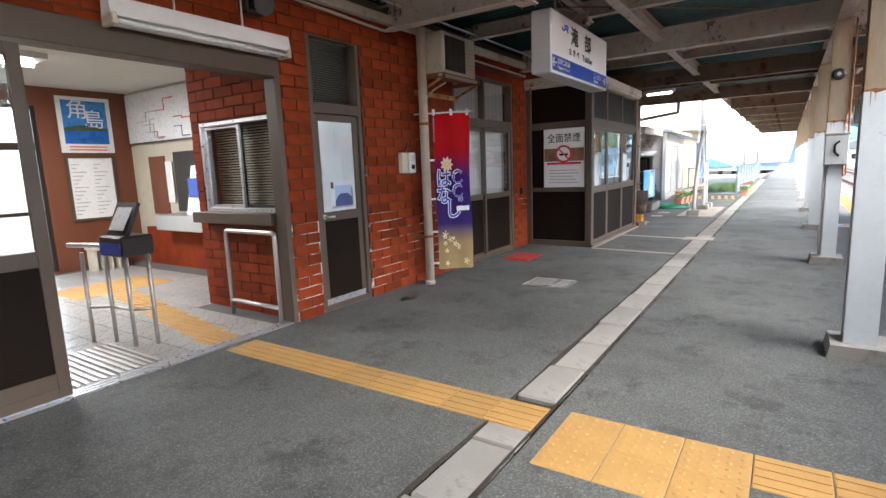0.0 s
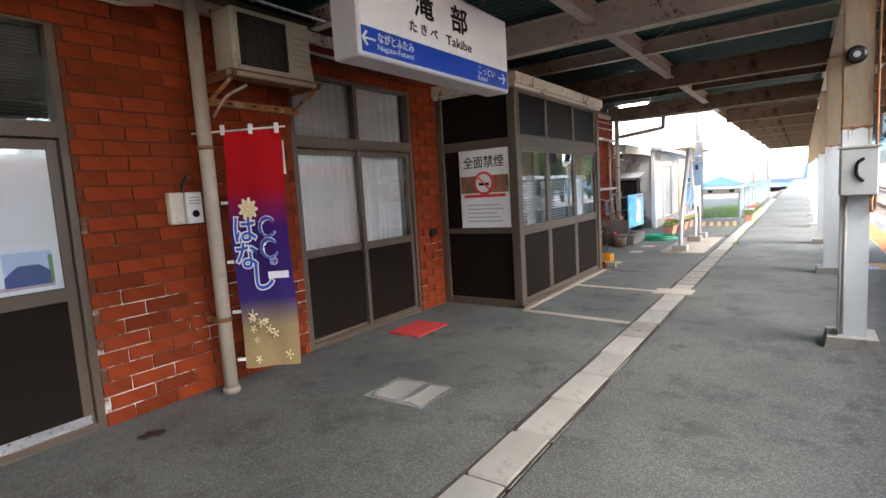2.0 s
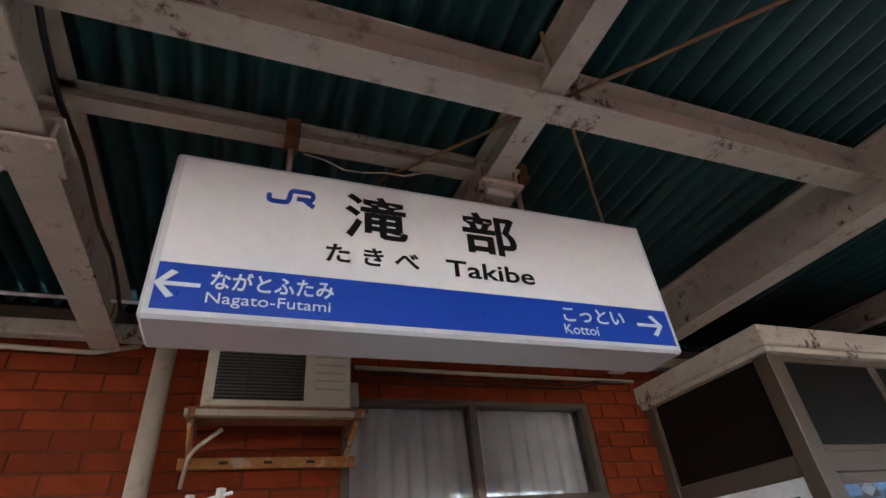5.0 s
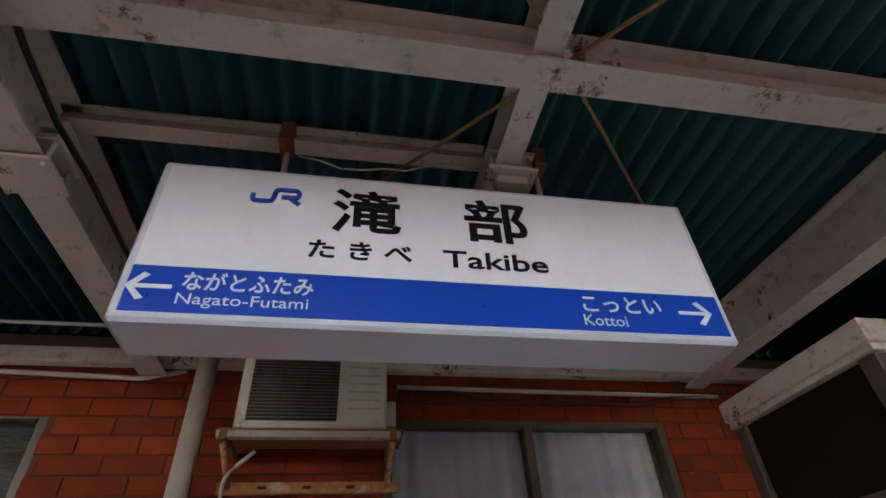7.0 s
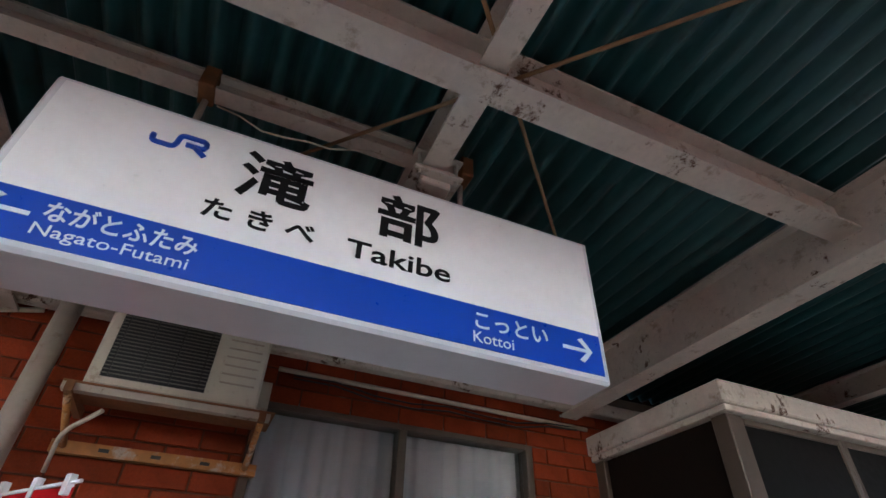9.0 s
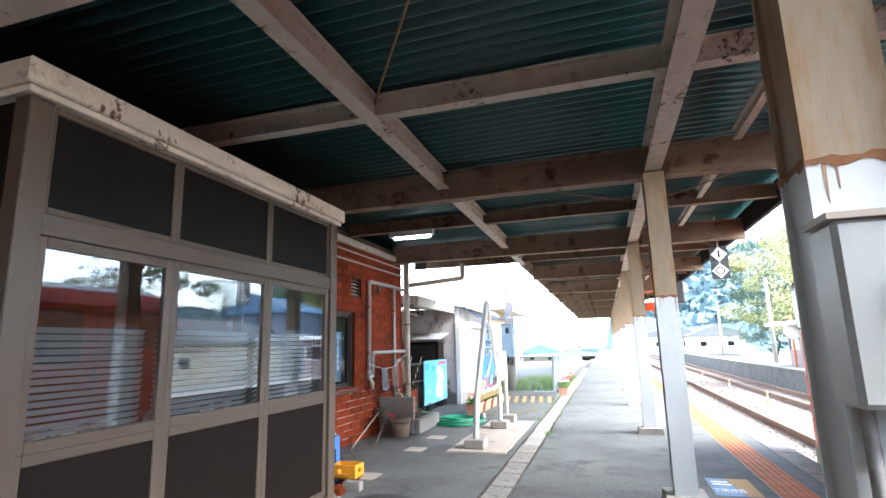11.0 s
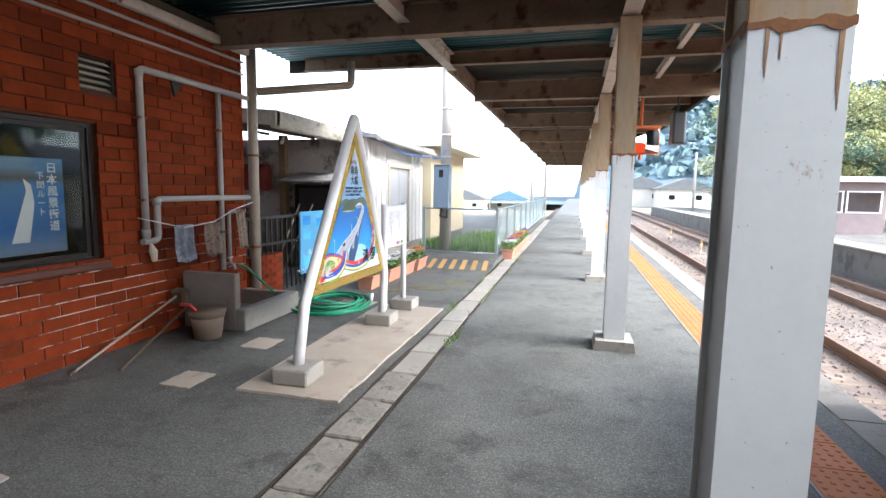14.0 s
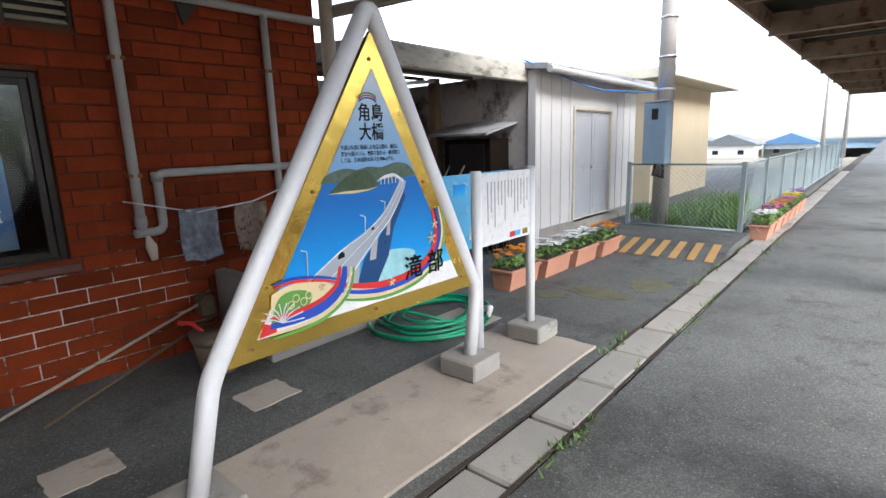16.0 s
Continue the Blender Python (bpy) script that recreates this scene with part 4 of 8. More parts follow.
def house(x, y, z, wx, wy, h, wallm, roofm, label):
    t = thing("house", (x, y, z), label, "house", "village houses")
    wb = B(x - wx / 2, x + wx / 2, y - wy / 2, y + wy / 2, z, z + h)
    part("wall", wb, wallm, t)
    e = 0.5
    part("roof", prism(bmesh.new(), [(x - wx / 2 - e, z + h), (x + wx / 2 + e, z + h), (x + wx / 2 + e, z + h + 0.15), (x, z + h + wx * 0.24), (x - wx / 2 - e, z + h + 0.15)], "y", y - wy / 2 - e, y + wy / 2 + e), roofm, t, "tiled gable roof")
    for k in range(2):
        xc = x - wx / 4 + k * wx / 2
        wi = part("window", B(xc - 0.55, xc + 0.55, y - wy / 2 - 0.05, y - wy / 2, z + h * 0.45, z + h * 0.75), M["white"], t, "white-framed window")
        part("pane", B(xc - 0.48, xc + 0.48, y - wy / 2 - 0.06, y - wy / 2 - 0.05, z + h * 0.45 + 0.07, z + h * 0.75 - 0.07), M["dark_glass"], wi)

M["tile_grey"] = mat("roof_tile", (0.13, 0.14, 0.15), 0.6, vary=0.2, grain=6, patch=1, bump=0.2)
M["tile_blue"] = mat("blue_roof", (0.1, 0.2, 0.34), 0.5, vary=0.15, grain=6, patch=1, bump=0.1)
M["house_blue"] = plain("blue_grey_siding", (0.2, 0.24, 0.32), 0.7)
house(28, 56, -1, 8, 7, 6.2, M["house_blue"], M["tile_blue"], "blue-grey two-storey house beside the trees")
house(22, 27, -1, 8, 9, 3.4, M["room"], M["tile_grey"], "pale house with a grey tiled roof across the tracks")
house(23, 40, -1, 8, 8, 3.0, M["cream"], M["tile_grey"], "low pale house with a dark tiled roof across the tracks")
house(-22, 120, -3.4, 8, 7, 3.0, M["room"], M["tile_grey"], "low house with a grey tiled roof")
house(-14, 128, -3.4, 8, 6, 2.9, M["room"], M["tile_blue"], "low house with a blue roof")
house(-33, 135, -3.4, 10, 7, 3.2, M["cream"], M["tile_grey"], "pale house with a grey tiled roof")
house(11, 110, -1, 9, 7, 3.2, M["room"], M["tile_grey"], "distant pale house below the hill")
house(17, 104, -1, 8, 6, 3.0, M["room"], M["tile_grey"], "distant pale house below the hill")

# ---- yard beyond the brick building ----
M["siding"] = mat("white_sheet_siding", (0.6, 0.58, 0.56), 0.6, vary=0.07, grain=10, patch=1.5, bump=0.06, dirt=(0.42, 0.38, 0.34), dirt_at=0.66)
M["shed_door"] = mat("grey_door_paint", (0.42, 0.43, 0.45), 0.5, vary=0.1, grain=14, patch=2, bump=0.06, dirt=(0.3, 0.27, 0.24), dirt_at=0.64)
M["slate"] = mat("asbestos_roof", (0.3, 0.3, 0.31), 0.85, vary=0.25, grain=14, patch=2, bump=0.3, dirt=(0.12, 0.12, 0.12), dirt_at=0.58)
M["beige"] = mat("beige_render", (0.58, 0.48, 0.32), 0.85, vary=0.08, grain=20, patch=1.2, bump=0.1)
rampb = prism(bmesh.new(), [(21.25, 0.0), (22.3, 0.1), (40, 0.12), (40, -0.1), (21.25, -0.1)], "x", -9, -1.66)
setting("ramp", rampb, M["asphalt"], "low asphalt ramp with worn yellow stripes", "ramp")
for k in range(8):
    st = bmesh.new()
    x = -3.35 + k * 0.22
    vs = [(x, 21.3, 0.012), (x + 0.1, 21.3, 0.012), (x + 0.02, 22.1, 0.088), (x - 0.08, 22.1, 0.088)]
    lo = [st.verts.new(v) for v in vs]
    hi = [st.verts.new((a, b, c + 0.004)) for a, b, c in vs]
    st.faces.new(hi)
    for i in range(4):
        st.faces.new((lo[i], lo[(i + 1) % 4], hi[(i + 1) % 4], hi[i]))
    solid("stripe", st, M["yellow"], "worn yellow hazard stripe painted on the ramp", "marking", "ramp stripes")
M["sooty"] = mat("sooty_wall", (0.42, 0.39, 0.37), 0.85, vary=0.2, grain=14, patch=0.9, bump=0.1, dirt=(0.09, 0.075, 0.065), dirt_at=0.5)
shed = thing("shed", (-5, 22.8, 0), "white sheet-clad shed with a grey double door", "shed")
x0 = -4.0
part("plinth", B(-7.5, x0 + 0.03, 21.0, 24.65, 0.0, 0.28), M["concrete"], shed, "concrete plinth")
for a, b, c, d in cells(21.0, 24.65, 0.28, 2.5, [(22.05, 23.5, 0.2, 2.05)]):
    part("front_wall", B(x0 - 0.08, x0, a, b, c, d), M["siding"], shed, "white sheet siding")
k = 21.05
while k < 24.6:
    if not 22.0 < k < 23.52:
        part("siding_rib", B(x0, x0 + 0.012, k, k + 0.03, 0.28, 2.48), M["siding"], shed)
    k += 0.3
part("side_wall", B(-7.5, x0, 20.92, 21.0, 0.28, 2.5), M["sooty"], shed, "soot-stained pale side wall")
part("corner_post", B(x0 - 0.1, x0 + 0.02, 20.88, 21.0, 0.0, 2.52), M["siding"], shed)
for a in (22.09, 22.78):
    df = part("door_leaf", B(x0 - 0.06, x0 - 0.02, a, a + 0.67, 0.28, 2.0, bevel=0.006), M["shed_door"], shed, "grey sheet door leaf")
    part("door_panel", B(x0 - 0.03, x0 - 0.012, a + 0.08, a + 0.59, 0.4, 1.05, bevel=0.006), M["shed_door"], df)
    part("door_panel", B(x0 - 0.03, x0 - 0.012, a + 0.08, a + 0.59, 1.15, 1.9, bevel=0.006), M["shed_door"], df)
fr = frame_x(bmesh.new(), 22.04, 23.5, 0.24, 2.07, x0 - 0.04, x0 + 0.03, 0.05)
part("door_frame", fr, M["cream"], shed)
part("knob", T([(x0, 22.72, 1.1), (x0 + 0.05, 22.72, 1.1)], 0.025, 8), M["steel"], shed)
part("roof", prism(bmesh.new(), [(-8, 3.0), (-3.75, 2.5), (-3.75, 2.58), (-8, 3.1)], "y", 20.8, 24.9), M["slate"], shed, "sloping grey roof sheet")
part("gutter", T([(-3.72, 20.8, 2.5), (-3.72, 24.9, 2.44)], 0.05, 8), M["pipe_grey"], shed, "grey gutter")
M["pole_wood"] = mat("pole_wood", (0.2, 0.14, 0.08), 0.9, vary=0.3, grain=18, patch=3, bump=0.4, dirt=(0.08, 0.05, 0.03), dirt_at=0.55)
M["old_wood"] = mat("weathered_timber", (0.42, 0.39, 0.33), 0.9, vary=0.35, grain=18, patch=2.5, bump=0.4, dirt=(0.13, 0.115, 0.09), dirt_at=0.53, stretch=(1, 0.4, 1))
cp = thing("lean_to", (-6, 19.6, 0), "open lean-to with a weathered corrugated roof", "lean-to")
rs = corrugated(bmesh.new(), -8.5, -4.12, 18.05, 21.0, 2.95, 2.6, pitch=0.08, amp=0.012, step=4)
part("roof", rs, M["slate"], cp, "corrugated grey roof")
part("fascia", B(-4.2, -4.1, 17.95, 21.0, 2.36, 2.6, bevel=0.015), M["old_wood"], cp, "weathered front edge")
for y in (18.15, 19.1, 20.0):
    part("rafter", prism(bmesh.new(), [(-8.5, 2.82), (-4.2, 2.47), (-4.2, 2.55), (-8.5, 2.9)], "y", y, y + 0.06), M["bark"], cp)
part("end_board", prism(bmesh.new(), [(-8.5, 2.78), (-4.1, 2.4), (-4.1, 2.58), (-8.5, 2.96)], "y", 17.97, 18.04), M["old_wood"], cp, "weathered end board")
for x in (-5.2, -6.2, -7.2):
    zz = 2.52 + (-4.2 - x) * 0.085
    part("batten", B(x, x + 0.05, 18.1, 21.0, zz - 0.1, zz - 0.05), M["bark"], cp)
part("brace", T([(-4.3, 18.4, 2.2), (-5.6, 20.6, 2.5)], 0.025, 6), M["white"], cp)
part("back_wall", B(-8.5, -8.4, 17.5, 21.0, 0, 2.8), M["siding"], cp, "pale sheet back wall")
M["bucket_red"] = mat("dark_red_enamel", (0.2, 0.022, 0.016), 0.5, vary=0.2, grain=20, patch=5, bump=0.1)
for k in range(3):
    x = -6.14 - 0.33 * k
    fb_ = thing("fire_bucket", (x, 20.75, 1.48), "dark red enamelled fire bucket hung on the shed wall", "bucket", "fire buckets")
    part("pail", T([(x, 20.75, 2.0), (x, 20.75, 1.85), (x, 20.75, 1.5), (x, 20.75, 1.48)], [0.12, 0.16, 0.13, 0.06], 14), M["bucket_red"], fb_)
    part("hook", T([(x, 20.93, 2.04), (x, 20.75, 2.04), (x, 20.75, 1.98)], 0.012, 6), M["rust"], fb_)
solid("timber_upright", B(-5.72, -5.58, 20.6, 20.74, 0, 2.55, bevel=0.01), M["pole_wood"], "weathered brown timber upright under the lean-to", "post", at=(-5.65, 20.67, 0))
inc = thing("wall_hatch", (-4.8, 20.7, 0.5), "dark metal cabinet under a small sloping canopy", "cabinet")
part("body", B(-5.3, -4.45, 20.45, 20.92, 0.55, 1.62, bevel=0.01), M["panel"], inc)
# A black plate on the solid body stands in for the opening's shade.
part("opening", B(-5.2, -4.55, 20.44, 20.45, 0.75, 1.55), M["black"], inc, "black plate in place of the shaded opening")
part("leg", B(-5.25, -5.19, 20.5, 20.9, 0, 0.55), M["panel"], inc)
part("leg", B(-4.55, -4.49, 20.5, 20.9, 0, 0.55), M["panel"], inc)
part("canopy", prism(bmesh.new(), [(20.15, 1.66), (20.92, 1.82), (20.92, 1.85), (20.15, 1.69)], "x", -5.45, -4.3), M["slate"], inc, "small sloping canopy")
lb = bmesh.new()
box(lb, -4.48, WALL, 17.5, 18.36, 0, 0.6)
setting("low_wall", lb, M["mortar"], "low brick wall beside the basin", "wall")
low = bpy.data.objects["low_wall"]
lowb = B(-0.1, 0.1, -0.012, 0.012, -0.028, 0.028, bevel=0.003)
lowm = bpy.data.meshes.new("low_brick")
lowb.to_mesh(lowm)
lowb.free()
lowm.materials.append(M["brick"])
for j in range(9):
    for k in range(5):
        y = 17.6 + 0.215 * k + (0.1075 if j % 2 else 0)
        if y < 18.3:
            ob = new("brick", lowm)
            ob.parent, ob.location, ob.rotation_euler = low, (WALL, y, 0.035 + 0.067 * j), (0, 0, math.pi / 2)
    ob = new("brick", lowm)
    ob.parent, ob.location = low, (-4.39, 17.5, 0.035 + 0.067 * j)
rl = thing("railing", (-4.4, 18.9, 0), "black iron railing on the low wall", "railing")
part("rail", B(-4.42, -4.38, 17.5, 21.0, 1.1, 1.14), M["black"], rl)
part("rail", B(-4.42, -4.38, 17.5, 21.0, 0.72, 0.75), M["black"], rl)
for k in range(25):
    y = 17.55 + k * 0.135
    part("bar", B(-4.41, -4.39, y, y + 0.02, 0.6 if y < 18.36 else 0.0, 1.1), M["black"], rl)
bb = thing("beige_building", (-7, 28.5, 0), "plain beige rendered building with a flat overhanging roof", "building")
part("wall", B(-11, -4.2, 26.2, 30.8, -0.05, 2.75), M["beige"], bb)
part("roof", B(-11.4, -3.6, 25.7, 31.4, 2.75, 2.98, bevel=0.02), M["cream"], bb, "pale roof slab")

pl = thing("power_pole", (-3.07, 23.45, 0), "concrete power pole with a grey-blue switch cabinet", "pole")
part("shaft", T([(-3.07, 23.45, 0.0), (-3.07, 23.45, 7.5)], [0.14, 0.11], 14), M["concrete"], pl)
cb = part("cabinet", B(-3.26, -2.9, 23.02, 23.3, 1.13, 2.1, bevel=0.015), mat("cabinet_paint", (0.24, 0.33, 0.42), 0.5, vary=0.1, grain=14, patch=3, bump=0.05, dirt=(0.3, 0.28, 0.26), dirt_at=0.68), pl, "grey-blue steel cabinet")
part("dial_window", B(-3.13, -3.03, 23.012, 23.02, 1.83, 2.0), M["black"], cb, "small dark dial window")
part("cabinet_hood", B(-3.28, -2.88, 23.0, 23.32, 2.1, 2.13), M["alu"], cb)
part("cables", T([(-3.1, 23.2, 1.14), (-3.15, 23.25, 0.95), (-3.0, 23.3, 0.9), (-2.98, 23.2, 1.14)], 0.03, 6), M["black"], cb, "bundle of black cables")
for z in (2.3, 2.8, 3.4, 4.3):
    part("band", T([(-3.07, 23.45, z), (-3.07, 23.45, z + 0.03)], 0.145, 14), M["alu"], pl)
part("blue_cable", T(bent([(-4.0, 20.6, 2.62), (-3.7, 22.2, 2.3), (-3.15, 23.3, 2.25), (-3.0, 23.35, 2.6)], 0.2), 0.012, 5), mat("blue_plastic", (0.05, 0.2, 0.55), 0.4), pl, "sagging blue cable")

# chain-link fence with grass behind it
M["mesh_fence"] = mat("galvanised_wire", (0.35, 0.42, 0.43), 0.5, 0.4, vary=0.1, grain=20, patch=3, bump=0.0)
fc = thing("wire_fence", (-1.8, 26, 0), "galvanised wire mesh fence with grey-blue posts", "fence")
fy = [23.2 + 1.8 * k for k in range(12)]
for y in fy:
    part("fence_post", B(-1.83, -1.77, y - 0.03, y + 0.03, 0, 1.16), M["mesh_fence"], fc)
part("fence_post", B(-3.55, -3.49, 23.17, 23.23, 0, 1.16), M["mesh_fence"], fc)
for z in (0.12, 1.12):
    part("fence_rail", T([(-1.8, 23.2, z), (-1.8, fy[-1], z)], 0.018, 6), M["mesh_fence"], fc)
    part("fence_rail", T([(-3.5, 23.2, z), (-1.8, 23.2, z)], 0.018, 6), M["mesh_fence"], fc)
wire = bmesh.new()
def strand(a, b):
    a, b = Vector(a), Vector(b)
    d = (b - a).normalized()
    u = d.cross(Vector((1, 1, 0))).normalized() * 0.0022
    v = d.cross(u).normalized() * 0.0022
    r0 = [wire.verts.new(a + w) for w in (u, v - u * 0.5, -v - u * 0.5)]
    r1 = [wire.verts.new(b + w) for w in (u, v - u * 0.5, -v - u * 0.5)]
    for i in range(3):
        wire.faces.new((r0[i], r0[(i + 1) % 3], r1[(i + 1) % 3], r1[i]))
y = 23.2
while y < 40:
    strand((-1.8, y, 0.12), (-1.8, y + 1.0, 1.12))
    strand((-1.8, y + 1.0, 0.12), (-1.8, y, 1.12))
    y += 0.075
x = -3.5
while x < -2.5:
    strand((x, 23.2, 0.12), (x + 1.0, 23.2, 1.12))
    strand((x + 1.0, 23.2, 0.12), (x, 23.2, 1.12))
    x += 0.075
tagged(part("wire_mesh", wire, M["mesh_fence"], fc, "diamond wire mesh"), kind="stuff")
gr = bmesh.new()
rnd = random.Random(9)
for _ in range(5200):
    cx, cy = rnd.choice(((-2.6, 24.2), (-2.1, 24.6), (-2.4, 25.6), (-3.3, 24.8), (-2.2, 23.9)))
    x, y = cx + rnd.gauss(0, 0.35), cy + rnd.gauss(0, 0.45)
    if x > -1.86 or y < 23.26:
        continue
    h = rnd.uniform(0.09, 0.25) * (1.7 if cx > -2.5 else 1.0)
    lean = Vector((rnd.gauss(0, 0.3), rnd.gauss(0, 0.3), 1)) * h
    b = Vector((x, y, 0.09))
    s_ = Vector((rnd.gauss(0, 1), rnd.gauss(0, 1), 0)).normalized() * 0.014
    gr.faces.new([gr.verts.new(v) for v in (b - s_, b + s_, b + lean)])
M["grass"] = mat("grass_blade", (0.15, 0.27, 0.06), 0.6, vary=0.25, grain=6, patch=1, bump=0.0, island=0.4)
solid("grass", gr, M["grass"], "fresh green grass tufts behind the wire fence", "grass", kind="stuff", at=(-2.4, 24.6, 0.09))
wd = bmesh.new()
for _ in range(900):
    y = rnd.choice((rnd.uniform(16.3, 18.4), rnd.uniform(17.6, 24)))
    x = -1.3 + rnd.gauss(0, 0.03) if rnd.random() < 0.6 else -1.64 + rnd.gauss(0, 0.03)
    if noise.noise(Vector((x * 3, y * 1.4, 3))) < 0.05:
        continue
    lean = Vector((rnd.gauss(0, 0.6), rnd.gauss(0, 0.6), 1)) * rnd.uniform(0.01, 0.05)
    b = Vector((x, y, 0.0))
    s_ = Vector((rnd.gauss(0, 1), rnd.gauss(0, 1), 0)).normalized() * 0.008
    wd.faces.new([wd.verts.new(v) for v in (b - s_, b + s_, b + lean)])
solid("weeds", wd, M["grass"], "small green weeds along the drain joints", "weeds", kind="stuff", at=(-1.4, 19, 0))


# ---- planters ----
M["terracotta"] = mat("terracotta_plastic", (0.48, 0.23, 0.15), 0.6, vary=0.12, grain=20, patch=5, bump=0.08, dirt=(0.3, 0.15, 0.1), dirt_at=0.62)
M["soil"] = mat("soil", (0.05, 0.035, 0.025), 0.95, vary=0.4, grain=40, patch=6, bump=0.8)
FLOWERS = {}
for nm, c in (("orange", (0.75, 0.28, 0.02)), ("white", (0.82, 0.82, 0.8)), ("pink", (0.6, 0.2, 0.4)), ("yellow", (0.75, 0.6, 0.05)), ("purple", (0.2, 0.05, 0.25))):
    FLOWERS[nm] = plain("petal_" + nm, c, 0.7)


def planter(x, y, turn, flower, seed):
    t = thing("planter", (x, y, 0.0), "terracotta trough planter with %s pansies" % flower, "planter", "platform planters")
    c, s = math.cos(turn), math.sin(turn)
    def put(bm):
        bm.transform(Matrix.Translation((x, y, 0)) @ Matrix.Rotation(turn, 4, "Z"))
        return bm
    bx = bmesh.new()
    prism(bx, [(-0.1, 0.0), (0.1, 0.0), (0.135, 0.2), (-0.135, 0.2)], "x", -0.28, 0.28)
    box(bx, -0.31, 0.31, -0.155, 0.155, 0.19, 0.225, bevel=0.01)
    part("trough", put(bx), M["terracotta"], t)
    part("soil", put(B(-0.28, 0.28, -0.13, 0.13, 0.215, 0.233)), M["soil"], t)
    r = random.Random(seed)
    lf, fl = bmesh.new(), bmesh.new()
    for _ in range(150):
        p = Vector((r.uniform(-0.28, 0.28), r.uniform(-0.13, 0.13), r.uniform(0.23, 0.32)))
        a = Vector((r.gauss(0, 1), r.gauss(0, 1), r.gauss(0, 0.5))).normalized() * 0.035
        b = a.cross(Vector((r.gauss(0, 1), r.gauss(0, 1), r.gauss(0, 1)))).normalized() * 0.02
        lf.faces.new([lf.verts.new(p + v) for v in (a, b, -a, -b)])
    for _ in range(34):
        p = Vector((r.uniform(-0.27, 0.27), r.uniform(-0.13, 0.13), r.uniform(0.35, 0.42)))
        for q in range(5):
            an = q * 1.2566 + r.random()
            d = Vector((math.cos(an), math.sin(an), 0.35)) * 0.046
            e = Vector((-math.sin(an), math.cos(an), 0)) * 0.028
            fl.faces.new([fl.verts.new(p + v) for v in (Vector(), d * 0.6 + e, d, d * 0.6 - e)])
    tagged(part("leaves", put(lf), M["grass"], t, "green leaves"), kind="stuff")
    tagged(part("flowers", put(fl), FLOWERS[flower], t, "%s petals" % flower), kind="stuff")

for k, fl in enumerate(("orange", "white", "white", "orange")):
    planter(-3.2 + 0.04 * k, 19.15 + k * 0.68, math.pi / 2, fl, k)
for k, fl in enumerate(("white", "pink", "orange", "pink", "yellow", "purple")):
    planter(-1.55, 23.5 + k * 0.72, math.pi / 2, fl, 20 + k)
# ---- triangle bridge sign ----
def poly_x(bm, pts, x0, x1):
    return prism(bm, pts, "x", x0, x1)

TSX = -2.22
ts = thing("bridge_sign", (TSX, 16.15, 0), "triangular tube-framed sign with a gold border and a sea bridge picture", "sign")
AP, BL_, BR_ = (16.28, 2.2), (15.28, 0.62), (17.12, 0.6)
tubep = bent([(TSX, 15.17, 0.14), (TSX, BL_[0], BL_[1]), (TSX, AP[0], AP[1] + 0.06), (TSX, BR_[0], BR_[1]), (TSX, 17.04, 0.14)], 0.07, 5)
part("tube_frame", T(tubep, 0.045, 14), M["white"], ts, "white-painted bent steel tube")
M["gold"] = mat("gold_foil", (0.83, 0.56, 0.12), 0.2, 0.92, vary=0.05, grain=9, patch=5, bump=0.35)
def inset(d):
    """The triangle moved inwards by d metres."""
    pts = [Vector(BL_), Vector(BR_), Vector(AP)]
    c = sum(pts, Vector((0, 0))) / 3
    out = []
    for i in range(3):
        a, p, b = pts[i - 1], pts[i], pts[(i + 1) % 3]
        u, v = (a - p).normalized(), (b - p).normalized()
        half = math.acos(max(-1, min(1, u.dot(v)))) / 2
        out.append(p + (u + v).normalized() * d / math.sin(half))
    return out
G = inset(0.035)
part("gold_border", poly_x(bmesh.new(), [tuple(q) for q in G], TSX - 0.012, TSX + 0.012), M["gold"], ts, "shiny gold border plate")
P = inset(0.125)
def tri_at(f):
    """Left and right of the picture at a height."""
    z = P[0].y + (P[2].y - P[0].y) * f
    return P[0].x + (P[2].x - P[0].x) * f, P[1].x + (P[2].x - P[1].x) * f, P[0].y + (P[2].y - P[0].y) * f, P[1].y + (P[2].y - P[1].y) * f
def band_tri(f0, f1, m, name, label, lift=0.0155):
    l0, r0, z0, y0 = tri_at(f0)
    l1, r1, z1, y1 = tri_at(f1)
    pts = [(l0, z0), (r0, y0), (r1, y1), (l1, z1)] if f1 < 1 else [(l0, z0), (r0, y0), (P[2].x, P[2].y)]
    part(name, poly_x(bmesh.new(), pts, TSX + 0.0115, TSX + lift), m, ts, label)
